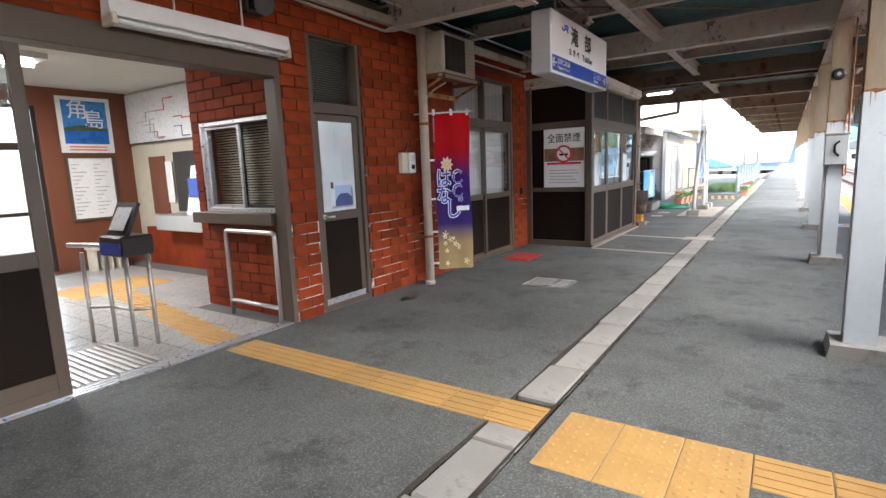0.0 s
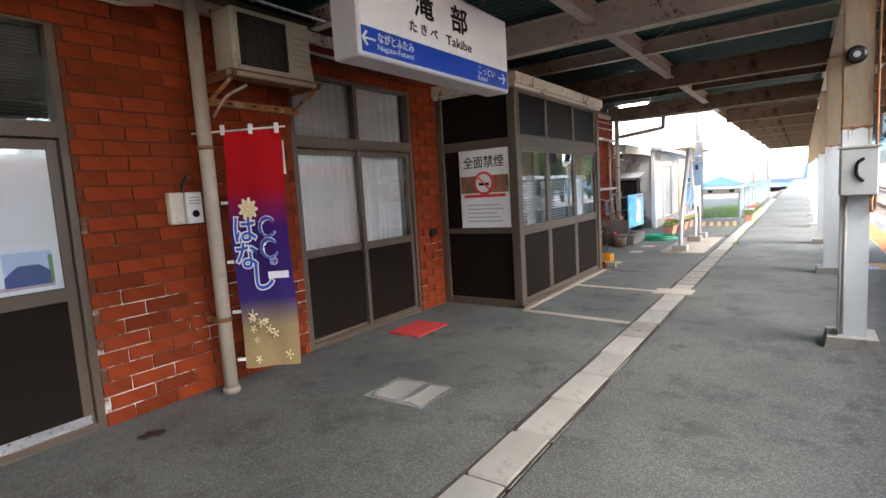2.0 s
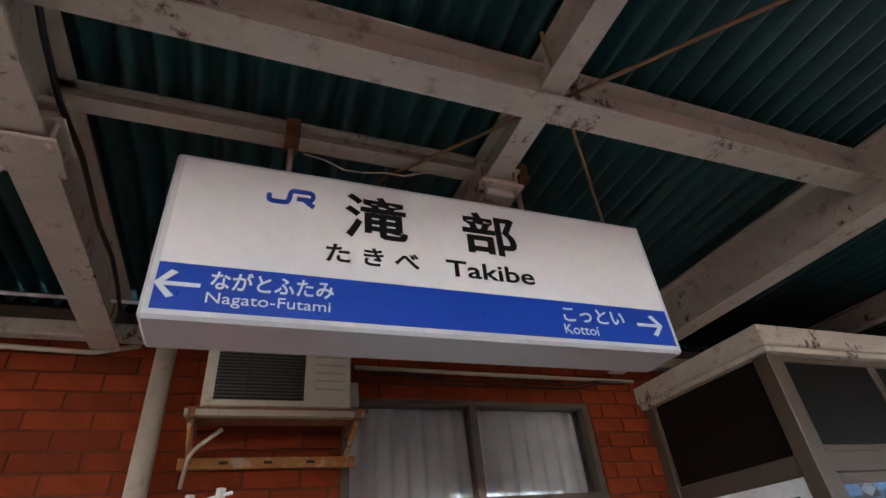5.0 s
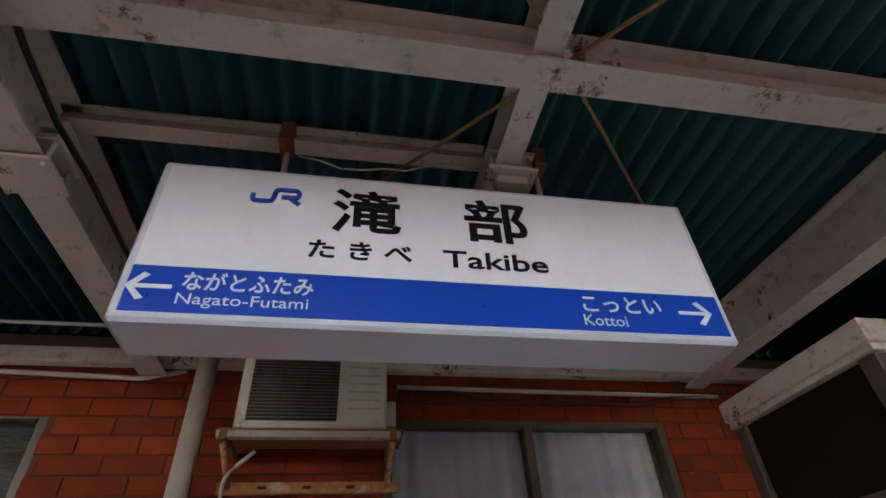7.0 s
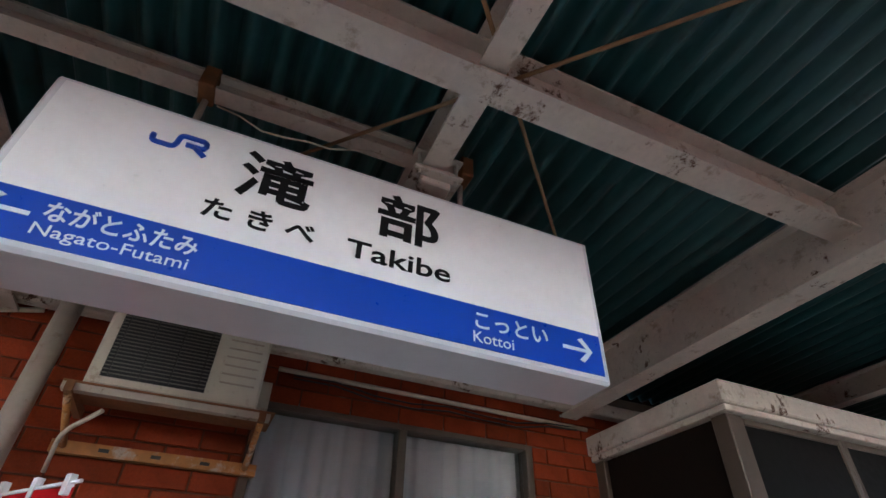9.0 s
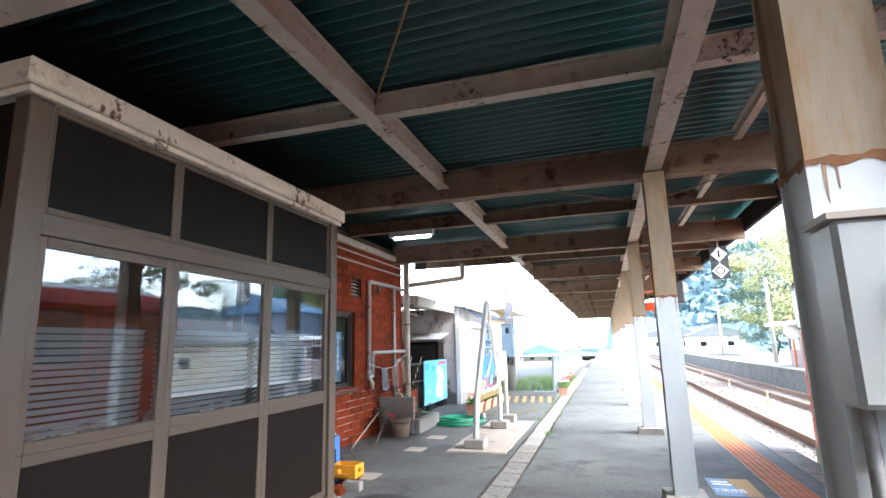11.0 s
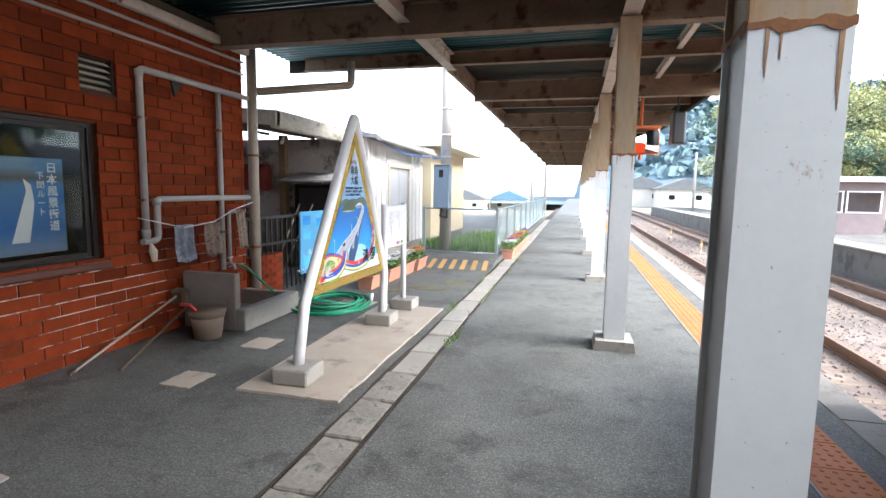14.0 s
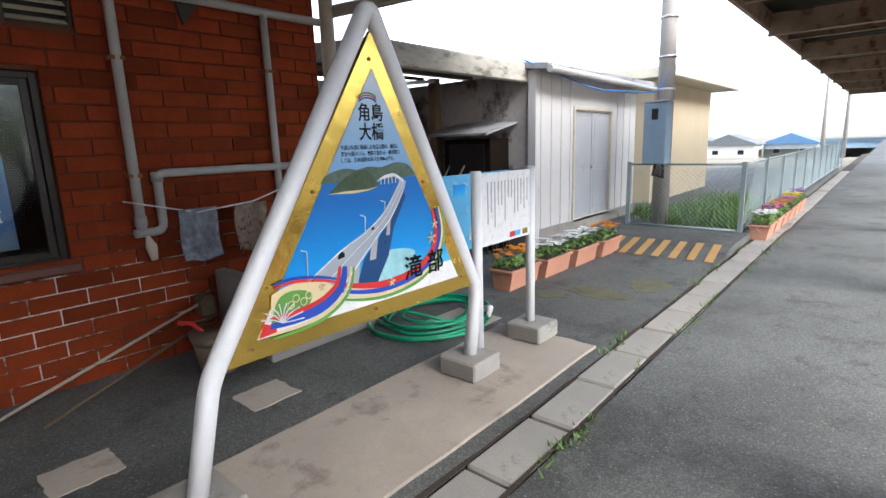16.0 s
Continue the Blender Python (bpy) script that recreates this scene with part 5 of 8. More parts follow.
def grad(name, stops, axis=2, lo=0.7, hi=2.0):
    """A printed picture's colours from bottom to top, in the sign's own metres."""
    m = bpy.data.materials.new(name)
    m.use_nodes = True
    nt = m.node_tree
    tc = nt.nodes.new("ShaderNodeTexCoord")
    sp = nt.nodes.new("ShaderNodeSeparateXYZ")
    nt.links.new(tc.outputs["Object"], sp.inputs[0])
    mr = nt.nodes.new("ShaderNodeMapRange")
    mr.inputs["From Min"].default_value, mr.inputs["From Max"].default_value = lo, hi
    nt.links.new(sp.outputs[axis], mr.inputs["Value"])
    nz = noise_tex(nt, 9, 5, (1, 1, 4))
    col = ramp(nt, mr.outputs[0], stops)
    col = mixed(nt, 0.15, col, ramp(nt, nz, [(0.3, (0.6, 0.6, 0.6)), (0.7, (1, 1, 1))]), "MULTIPLY")
    b = nt.nodes["Principled BSDF"]
    nt.links.new(col, b.inputs["Base Color"])
    b.inputs["Roughness"].default_value = 0.3
    return m
M["print_sky"] = grad("print_sky", [(0.0, (0.1, 0.3, 0.62)), (0.6, (0.3, 0.48, 0.7)), (1.0, (0.6, 0.7, 0.82))], lo=1.25, hi=1.9)
M["print_sea"] = grad("print_sea", [(0.0, (0.12, 0.56, 0.75)), (0.35, (0.01, 0.3, 0.75)), (1.0, (0.008, 0.15, 0.5))], lo=0.8, hi=1.3)
M["print_white"] = plain("print_white", (0.78, 0.78, 0.78), 0.3)
M["print_green"] = mat("print_green", (0.06, 0.1, 0.05), 0.35, vary=0.4, grain=30, patch=8, bump=0.0)
M["print_grey"] = plain("print_grey", (0.4, 0.4, 0.42), 0.35)
M["print_shadow"] = plain("print_deep_blue", (0.008, 0.06, 0.18), 0.35)
M["red"] = plain("print_red", (0.62, 0.03, 0.03), 0.35)
M["print_blue"] = plain("print_blue", (0.02, 0.07, 0.42), 0.35)
M["print_leaf"] = plain("print_leaf", (0.12, 0.32, 0.06), 0.35)
M["print_cream"] = plain("print_cream", (0.72, 0.6, 0.35), 0.35)
band_tri(0.0, 0.1, M["print_white"], "picture_foot", "white foot of the picture")
band_tri(0.1, 0.545, M["print_sea"], "picture_sea", "printed blue sea")
band_tri(0.545, 1.0, M["print_sky"], "picture_sky", "printed pale sky")
M["print_coast"] = mat("print_coast", (0.09, 0.14, 0.1), 0.35, vary=0.4, grain=40, patch=10, bump=0.0)
M["print_shoal"] = mat("print_shoal", (0.35, 0.66, 0.72), 0.35, vary=0.25, grain=14, patch=8, bump=0.0)
M["print_deck"] = mat("print_deck", (0.36, 0.39, 0.44), 0.35, vary=0.08, grain=30, patch=6, bump=0.0)


def smooth(pts, n=6):
    """A rounder outline through the points of a line."""
    out = []
    for k in range(len(pts) - 1):
        p0, p1, p2, p3 = (Vector(pts[max(0, min(len(pts) - 1, k + q))]) for q in (-1, 0, 1, 2))
        for f in range(n):
            u = f / n
            out.append(0.5 * (2 * p1 + (p2 - p0) * u + (2 * p0 - 5 * p1 + 4 * p2 - p3) * u * u + (3 * p1 - p0 - 3 * p2 + p3) * u ** 3))
    return out + [Vector(pts[-1])]


def inked(name, pts, lift, m, label=""):
    return part(name, poly_x(bmesh.new(), [tuple(p) for p in pts], TSX + lift - 0.0012, TSX + lift), m, ts, label)


def ribbon(pts, off, wd, m, lift, label="printed curling ribbon"):
    """A printed band beside a curve, thin at both ends."""
    c = smooth(pts, 7)
    top, bot = [], []
    for k, p in enumerate(c):
        d = (c[min(k + 1, len(c) - 1)] - c[max(k - 1, 0)]).normalized()
        nv = Vector((-d.y, d.x))
        w_ = wd * (0.5 + 0.5 * math.sin(math.pi * k / (len(c) - 1)))
        top.append(p + nv * (off + w_ / 2))
        bot.append(p + nv * (off - w_ / 2))
    inked("ribbon", bot + top[::-1], lift, m, label)


inked("picture_coast", smooth([(15.906, 1.397), (15.95, 1.44), (16.053, 1.462), (16.13, 1.452), (16.208, 1.464), (16.3, 1.456), (16.405, 1.477), (16.5, 1.458), (16.56, 1.397)], 3) + [Vector((16.24, 1.385))], 0.0170, M["print_coast"], "printed far coast")
inked("picture_island", smooth([(15.945, 1.348), (16.023, 1.4), (16.092, 1.436), (16.16, 1.45), (16.226, 1.426), (16.262, 1.358), (16.145, 1.338), (15.945, 1.348)], 3)[:-1], 0.0180, M["print_green"], "printed green island")
inked("island_beach", [(15.94, 1.345), (16.1, 1.336), (16.2, 1.342), (16.27, 1.358), (16.2, 1.349), (16.05, 1.351)], 0.0185, M["print_cream"], "printed pale beach")
inked("picture_shoal", smooth([(16.2, 0.99), (16.34, 1.005), (16.523, 0.968), (16.46, 0.85), (16.124, 0.845), (16.2, 0.99)], 3)[:-1], 0.0165, M["print_shoal"], "printed pale shallow water")
inked("bridge_shadow", [(16.449, 1.336), (16.467, 1.285), (16.366, 1.128), (16.316, 0.977), (16.22, 0.837), (16.09, 0.868), (16.143, 0.992), (16.253, 1.083)], 0.0175, M["print_shadow"], "printed bridge shadow")
for q in ([(16.03, 0.86), (16.088, 0.85), (16.114, 0.988), (16.052, 0.969)], [(16.178, 0.975), (16.222, 0.975), (16.248, 1.104), (16.2, 1.092)], [(16.305, 1.09), (16.33, 1.09), (16.345, 1.18), (16.318, 1.165)]):
    inked("bridge_pier", q, 0.0190, M["print_grey"], "printed bridge pier")
low_edge = smooth([(15.785, 0.945), (15.994, 1.059), (16.162, 1.131), (16.295, 1.216), (16.417, 1.358), (16.447, 1.385)], 4)
up_edge = smooth([(16.466, 1.37), (16.437, 1.307), (16.342, 1.181), (16.228, 1.088), (16.133, 1.003), (15.99, 0.88)], 4)
inked("bridge_deck", low_edge + up_edge, 0.0200, M["print_deck"], "printed grey bridge deck")
for edge, name in ((low_edge, "deck_rail"), (up_edge, "deck_rail")):
    part(name, T([(TSX + 0.0205, p.x, p.y) for p in edge], 0.004, 5), M["print_white"], ts, "printed white railing")
part("deck_line", T([(TSX + 0.0203, (a.x + b.x) / 2, (a.y + b.y) / 2) for a, b in zip(low_edge, up_edge[::-1])], 0.0018, 5), M["print_white"], ts, "printed lane line")
inked("bridge_arch", smooth([(16.256, 1.382), (16.296, 1.406), (16.35, 1.418), (16.398, 1.415), (16.461, 1.374)], 3) + [Vector((16.445, 1.37)), Vector((16.39, 1.402)), Vector((16.3, 1.394))], 0.0205, M["print_white"], "printed far bridge arc")
for k in range(6):
    y = 16.285 + k * 0.027
    part("arch_pier", B(TSX + 0.018, TSX + 0.0202, y, y + 0.005, 1.366, 1.4), M["print_white"], ts)
for y, z, h in ((16.155, 1.12, 0.09), (15.786, 0.955, 0.135), (16.3, 1.22, 0.05)):
    part("printed_lamp", T([(TSX + 0.0215, y, z), (TSX + 0.0215, y + 0.006, z + h), (TSX + 0.0215, y - 0.025, z + h + 0.012)], 0.003, 5), M["print_white"], ts)
for y, z, r in ((15.99, 1.035, 0.02), (16.21, 1.14, 0.009)):
    inked("printed_car", [(y - r, z - r * 0.8), (y + r * 1.1, z - r * 0.5), (y + r * 1.2, z + r * 0.4), (y + r * 0.5, z + r), (y - r * 0.6, z + r * 0.7), (y - r, z)], 0.0215, M["ink"], "small printed car")
SWEEP = [(16.695, 1.19), (16.722, 1.042), (16.659, 0.913), (16.507, 0.836), (16.295, 0.814), (16.121, 0.835), (15.97, 0.875)]
for k, (m, off, wd) in enumerate((("red", 0.014, 0.04), ("print_blue", -0.018, 0.03), ("print_cream", -0.041, 0.022), ("print_leaf", -0.059, 0.02))):
    ribbon(SWEEP, -off, wd, M[m], 0.0225 + 0.0003 * k)
CURL = [(16.02, 0.975), (15.985, 0.87), (15.875, 0.8), (15.729, 0.775), (15.57, 0.775)]
inked("printed_leaf", smooth([(15.59, 0.93), (15.7, 0.955), (15.85, 0.935), (15.95, 0.875), (15.84, 0.82), (15.68, 0.8), (15.585, 0.83), (15.59, 0.93)], 4)[:-1], 0.0222, M["print_cream"], "printed pale leaf shape")
inked("printed_fan_ground", smooth([(15.575, 0.8), (15.62, 0.9), (15.7, 0.925), (15.8, 0.89), (15.76, 0.82), (15.66, 0.785), (15.575, 0.8)], 4)[:-1], 0.0232, M["print_leaf"], "printed green fan ground")
for k, (m, off, wd) in enumerate((("red", -0.045, 0.03), ("print_blue", -0.012, 0.05), ("print_cream", 0.026, 0.02), ("print_leaf", 0.046, 0.018))):
    ribbon(CURL, off, wd, M[m], 0.0242 + 0.0003 * k)
for k, (m, off) in enumerate((("red", 0.0), ("print_blue", -0.016))):
    ribbon([(15.99, 0.895), (15.85, 0.94), (15.7, 0.965), (15.61, 0.955)], off, 0.015, M[m], 0.0238 + 0.0003 * k)
for k in range(9):
    a = radians(-5 + k * 20)
    part("fan_line", T([(TSX + 0.0262, 15.63, 0.79), (TSX + 0.0262, 15.63 + 0.05 * math.cos(a), 0.79 + 0.06 * math.sin(a)), (TSX + 0.0262, 15.63 + 0.115 * math.cos(a), 0.79 + 0.09 * math.sin(a))], 0.003, 5), M["print_white"], ts)
for y, z in ((15.71, 0.885), (15.75, 0.86), (15.68, 0.86), (15.78, 0.885)):
    part("fan_bloom", T([(TSX + 0.0256, y + 0.018 * math.cos(a), z + 0.018 * math.sin(a)) for a in [q * math.pi / 5 for q in range(10)]], 0.003, 5, True), M["print_cream"], ts)
for y, z, r in ((16.32, 0.825, 0.022), (15.86, 0.905, 0.018), (16.66, 1.02, 0.035), (16.69, 1.1, 0.025)):
    for q in range(5):
        a = q * 1.2566 + 0.3
        part("printed_petal", T([(TSX + 0.0265, y, z), (TSX + 0.0265, y + r * math.cos(a), z + r * math.sin(a))], [0.002, 0.006], 5), M["print_cream"], ts)
inked("printed_red_corner", [(15.512, 0.748), (15.6, 0.752), (15.601, 0.78), (15.541, 0.809)], 0.0190, M["red"], "printed red corner")
for i, m in enumerate(("print_leaf", "red", "print_blue")):
    arc = T([(TSX + 0.017, 16.23 + 0.06 * math.cos(radians(a)), 1.80 - 0.012 * i + 0.03 * math.sin(radians(a))) for a in range(20, 161, 20)], 0.004, 5)
    part("printed_arc", arc, M[m], ts)
for tx, z, sz in (("角島", 1.7, 0.092), ("大橋", 1.605, 0.092)):
    part("lettering", words(tx, sz, FACE_X, (TSX + 0.0165, 16.245, z), 0.0012, 0.165), M["ink"], ts)
for tx, z, wd in (("平成12年度に開通した角島大橋は、離島に", 1.553, 0.39), ("架かる橋のうち、無料で渡れる一般道路と", 1.522, 0.4), ("しては、日本屈指の長さ(1780m)です。", 1.491, 0.36)):
    part("caption", words(tx, 0.026, FACE_X, (TSX + 0.0165, 16.04 + wd / 2, z), 0.0, wd), M["ink"], ts, "small printed caption line")
part("lettering", words("滝", 0.15, FACE_X, (TSX + 0.027, 16.5, 0.82), 0.0015), M["ink"], ts)
part("lettering", words("部", 0.15, FACE_X, (TSX + 0.027, 16.69, 0.82), 0.0015), M["ink"], ts)
for f in (0.02, 0.5):
    for a, b in ((0, 1), (1, 2), (2, 0)):
        q = inset(0.09)
        c = q[a].lerp(q[b], f)
        part("bolt", T([(TSX + 0.01, c.x, c.y), (TSX + 0.018, c.x, c.y)], 0.009, 8), M["rust"], ts)
# poles leaning in the lean-to and bottles by the low wall
for x, dx in ((-5.0, 0.12), (-5.16, -0.05)):
    solid("leaning_pole", T([(x, 19.4, 0.0), (x + dx, 20.88, 1.75)], 0.014, 7), M["pipe"], "thin pale pole leaning on the shed wall", "pole", "leaning poles")
for k in range(3):
    y = 18.5 + 0.13 * k
    bt = thing("plastic_bottle", (-4.12, y, 0.0), "clear plastic bottle standing by the low wall", "bottle", "plastic bottles")
    part("body", T([(-4.12, y, 0.0), (-4.12, y, 0.02), (-4.12, y, 0.2), (-4.12, y, 0.27), (-4.12, y, 0.29)], [0.035, 0.045, 0.045, 0.016, 0.014], 12), M["glass_dull"], bt)
    part("cap", T([(-4.12, y, 0.285), (-4.12, y, 0.31)], 0.016, 10), M["print_white"], bt, "white screw cap")
def foot_block(y):
    fb = bmesh.new()
    box(fb, TSX - 0.15, TSX + 0.15, y - 0.15, y + 0.15, 0.02, 0.15, bevel=0.012)
    return fb
part("foot", foot_block(15.17), M["concrete"], ts, "square concrete foot")
part("foot", foot_block(17.04), M["concrete"], ts, "square concrete foot")
nb = thing("notice_board", (TSX, 17.55, 0), "white notice panel on two white posts beside the bridge sign", "notice board")
for y in (17.17, 17.86):
    part("post", T([(TSX - 0.02, y, 0.12), (TSX - 0.02, y, 1.38)], 0.036, 12), M["white"], nb)
part("panel", B(TSX - 0.03, TSX - 0.005, 17.2, 17.83, 0.86, 1.36, bevel=0.004), M["print_white"], nb, "white printed panel")
rnd = random.Random(3)
for k in range(13):
    h = rnd.uniform(0.12, 0.32)
    part("text_bar", B(TSX - 0.005, TSX - 0.003, 17.78 - k * 0.042, 17.79 - k * 0.042, 1.3 - h, 1.3), M["print_grey"], nb, "vertical unreadable text line")
for y, m in ((17.72, "gold"), (17.62, "print_sea"), (17.55, "red")):
    part("swatch", B(TSX - 0.005, TSX - 0.003, y, y + 0.07, 0.88, 0.92), M[m], nb, "small coloured print")
part("foot", foot_block(17.86), M["concrete"], nb, "square concrete foot")

mp = thing("map_board", (-4.33, 19.8, 0), "light blue area map board fixed beside the black railing", "map board")
M["map_blue"] = mat("map_print", (0.12, 0.42, 0.7), 0.35, vary=0.15, grain=4, patch=2, bump=0.0, dirt=(0.6, 0.68, 0.6), dirt_at=0.56)
part("panel", B(-4.345, -4.315, 18.92, 20.72, 0.17, 1.17, bevel=0.004), M["map_blue"], mp)
for y in (19.2, 20.4):
    part("leg", B(-4.36, -4.345, y, y + 0.04, 0, 1.12), M["black"], mp)
part("heading", B(-4.315, -4.312, 20.0, 20.6, 1.06, 1.13), M["red"], mp, "red heading strip")
rnd = random.Random(12)
land = [(19.75, 0.3), (20.1, 0.26), (20.35, 0.34), (20.3, 0.55), (20.42, 0.72), (20.25, 0.95), (20.0, 1.02), (19.85, 0.9), (19.95, 0.7), (19.8, 0.55)]
part("printed_land", poly_x(bmesh.new(), land, -4.315, -4.3125), plain("print_land", (0.75, 0.74, 0.66), 0.35), mp, "printed pale land shape")
for y, z in ((19.0, 0.95), (19.0, 0.72), (19.0, 0.3), (19.35, 0.25), (19.45, 0.9)):
    part("printed_photo", B(-4.315, -4.3125, y, y + 0.24, z, z + 0.15), M["print_sea"], mp, "small printed photograph")
for k in range(9):
    part("text_bar", B(-4.3125, -4.311, 20.48, 20.52 + 0.025 * (k % 4), 0.3 + k * 0.075, 0.33 + k * 0.075), M["print_grey"], mp)

# ---- hose, basin, pipes, laundry ----
M["hose"] = plain("green_hose", (0.01, 0.28, 0.14), 0.35)
hs = []
for k in range(7 * 24):
    a = k * 2 * math.pi / 24
    r = 0.47 + 0.09 * math.sin(k * 0.11) + 0.07 * math.sin(k * 0.031)
    hs.append((-3.22 + 0.05 * math.sin(k * 0.05) + r * 0.85 * math.cos(a), 17.76 + r * 1.05 * math.sin(a), 0.015 + 0.011 * (k // 24) + 0.006 * math.sin(k * 0.7)))
hz = thing("garden_hose", (-3.22, 17.76, 0), "coiled green garden hose lying on the asphalt", "hose")
part("coil", T(hs, 0.014, 7), M["hose"], hz)
part("lead", T(bent([hs[0], (-3.3, 17.5, 0.12), (-3.7, 17.4, 0.1), (-3.9, 17.25, 0.35), (-4.05, 17.05, 0.62), (-4.2, 16.98, 0.6)], 0.12, 5), 0.014, 7), M["hose"], hz)
part("nozzle", T([(-2.82, 18.05, 0.09), (-2.74, 18.0, 0.12), (-2.72, 17.95, 0.05)], [0.03, 0.035, 0.02], 8), M["white"], hz, "white hose nozzle")
bs = thing("wash_basin", (-3.9, 16.85, 0), "grey concrete wash basin with a tall end slab", "basin")
part("end_slab", B(-4.28, -3.62, 16.3, 16.4, 0, 0.62, bevel=0.012), M["concrete"], bs, "tall concrete slab")
part("rim", B(-3.62, -3.5, 16.3, 17.42, 0, 0.24, bevel=0.012), M["concrete"], bs)
part("rim", B(-4.28, -3.62, 17.32, 17.42, 0, 0.24, bevel=0.012), M["concrete"], bs)
part("floor", B(-4.28, -3.62, 16.4, 17.32, 0, 0.05), M["cracked"], bs)
tap = T(bent([(-4.24, 16.98, 0.62), (-4.12, 16.98, 0.62), (-4.1, 16.98, 0.55)], 0.03), 0.016, 8)
tube(tap, [(-4.17, 16.98, 0.62), (-4.17, 16.98, 0.69)], 0.01, 8)
tube(tap, [(-4.17, 16.94, 0.695), (-4.17, 17.02, 0.695)], 0.012, 8)
solid("tap", tap, M["steel"], "chrome garden tap on a grey pipe", "tap")
wp = thing("wall_pipes", (-4.25, 16.6, 1.5), "grey plastic water pipes run along the brick wall", "pipe")
XP = WALL + 0.055
part("pipe_run", T(bent([(XP, 15.8, 1.02), (XP, 15.8, 2.68), (XP, 17.62, 2.68)], 0.07), 0.034, 12), M["pipe_grey"], wp)
part("pipe_run", T([(XP, 16.95, 0.55), (XP, 16.95, 2.66)], 0.03, 12), M["pipe_grey"], wp)
part("pipe_run", T(bent([(XP, 15.75, 1.0), (XP, 15.95, 1.0), (XP, 15.95, 1.42), (XP, 17.5, 1.42)], 0.06), 0.032, 12), M["pipe_grey"], wp)
part("pipe_run", T(bent([(XP, 17.08, 0.6), (XP, 17.08, 1.25), (XP, 17.4, 1.25)], 0.05), 0.022, 10), M["pipe_grey"], wp)
for y, z in ((15.8, 1.4), (15.8, 2.2), (16.95, 2.2), (16.95, 1.0)):
    part("clamp", B(WALL - 0.01, XP + 0.03, y - 0.045, y + 0.045, z, z + 0.025), M["rust"], wp, "rusty pipe clamp")
for y, z in ((15.8, 1.05), (15.8, 2.6), (15.95, 1.36)):
    part("socket", T([(XP, y, z), (XP, y, z + 0.07)], 0.041, 12), M["pipe_grey"], wp)
solid("pipe_bracket", prism(bmesh.new(), [(16.25, 2.66), (16.42, 2.66), (16.3, 2.5)], "x", WALL - 0.01, WALL + 0.03), M["dark_frame"], "black triangular pipe bracket on the wall", "bracket")
dp = thing("corner_downpipe", (-4.2, 17.6, 0), "cream painted downpipe at the building's corner", "pipe")
part("pipe_run", T([(-4.22, 17.58, 0.2), (-4.22, 17.58, 3.4)], 0.065, 14), M["pipe"], dp)
for z in (0.75, 1.95):
    part("clamp", T([(-4.22, 17.58, z), (-4.22, 17.58, z + 0.03)], 0.075, 14), M["rust"], dp)
part("side_branch", T(bent([(-4.22, 17.62, 2.78), (-3.2, 18.4, 2.98), (-3.2, 18.4, 3.3)], 0.06), 0.055, 12), M["pipe"], dp, "cream side branch")
ll = T([(WALL + 0.06, 15.7, 1.24), (WALL + 0.2, 16.15, 1.12), (WALL + 0.22, 16.6, 1.16), (WALL + 0.12, 17.1, 1.28), (WALL + 0.09, 17.55, 1.36)], 0.006, 6)
solid("clothes_line", ll, M["white"], "white cord strung between the wall pipes", "cord")
M["cloth_grey"] = mat("checked_cloth", (0.42, 0.45, 0.53), 0.9, vary=0.6, grain=26, patch=12, bump=0.1)
M["cloth_brown"] = mat("patterned_cloth", (0.5, 0.4, 0.32), 0.9, vary=0.3, grain=22, patch=14, bump=0.1, dirt=(0.2, 0.08, 0.04), dirt_at=0.52)
def cloth(y0, y1, z0, z1, x, m, label, seed):
    bm = bmesh.new()
    rows_ = []
    n = 12
    for k in range(n + 1):
        y = y0 + (y1 - y0) * k / n
        rows_.append([bm.verts.new((x + 0.014 * math.sin(k * 1.3 + seed) * (1 - j * 0.12) + 0.006 * j, y + 0.008 * math.sin(j + seed), z1 + (z0 - z1) * j / 6 + 0.012 * math.sin(k * 0.6 + seed) * (j / 6))) for j in range(7)])
    for a, b in zip(rows_, rows_[1:]):
        for j in range(6):
            f = bm.faces.new((a[j], b[j], b[j + 1], a[j + 1]))
            f.smooth = True
    bmesh.ops.solidify(bm, geom=bm.faces[:], thickness=0.004)
    solid("cleaning_cloth", bm, m, label, "cloth", "hung cloths")
cloth(16.0, 16.3, 0.76, 1.15, WALL + 0.19, M["cloth_grey"], "grey checked cleaning cloth hung on a cord", 1)
cloth(16.42, 16.72, 0.78, 1.15, WALL + 0.21, M["cloth_brown"], "brown patterned cleaning cloth hung on a cord", 2)
cloth(17.12, 17.3, 0.8, 1.28, WALL + 0.13, M["cloth_brown"], "narrow beige cloth hung on a cord", 3)
solid("soap_bag", T([(WALL + 0.08, 15.82, 0.98), (WALL + 0.1, 15.83, 0.9), (WALL + 0.1, 15.84, 0.8)], [0.012, 0.04, 0.025], 10), M["cream"], "small beige soap bag hung from the pipe", "soap bag")
# tools and tubs along the wall
M["tub"] = mat("brown_tub", (0.24, 0.18, 0.13), 0.6, vary=0.12, grain=20, patch=6, bump=0.06)
tb = thing("plant_tub", (-3.75, 16.02, 0), "brown plastic tub with a red-handled trowel", "tub")
part("tub", T([(-3.75, 16.02, 0.0), (-3.75, 16.02, 0.28), (-3.75, 16.02, 0.3), (-3.75, 16.02, 0.22)], [0.13, 0.175, 0.19, 0.165], 18), M["tub"], tb)
solid("trowel", T([(-3.8, 16.02, 0.2), (-3.86, 15.9, 0.36), (-3.9, 15.82, 0.38)], [0.012, 0.018, 0.016], 8), M["red"], "red-handled trowel leaning in the tub", "trowel")
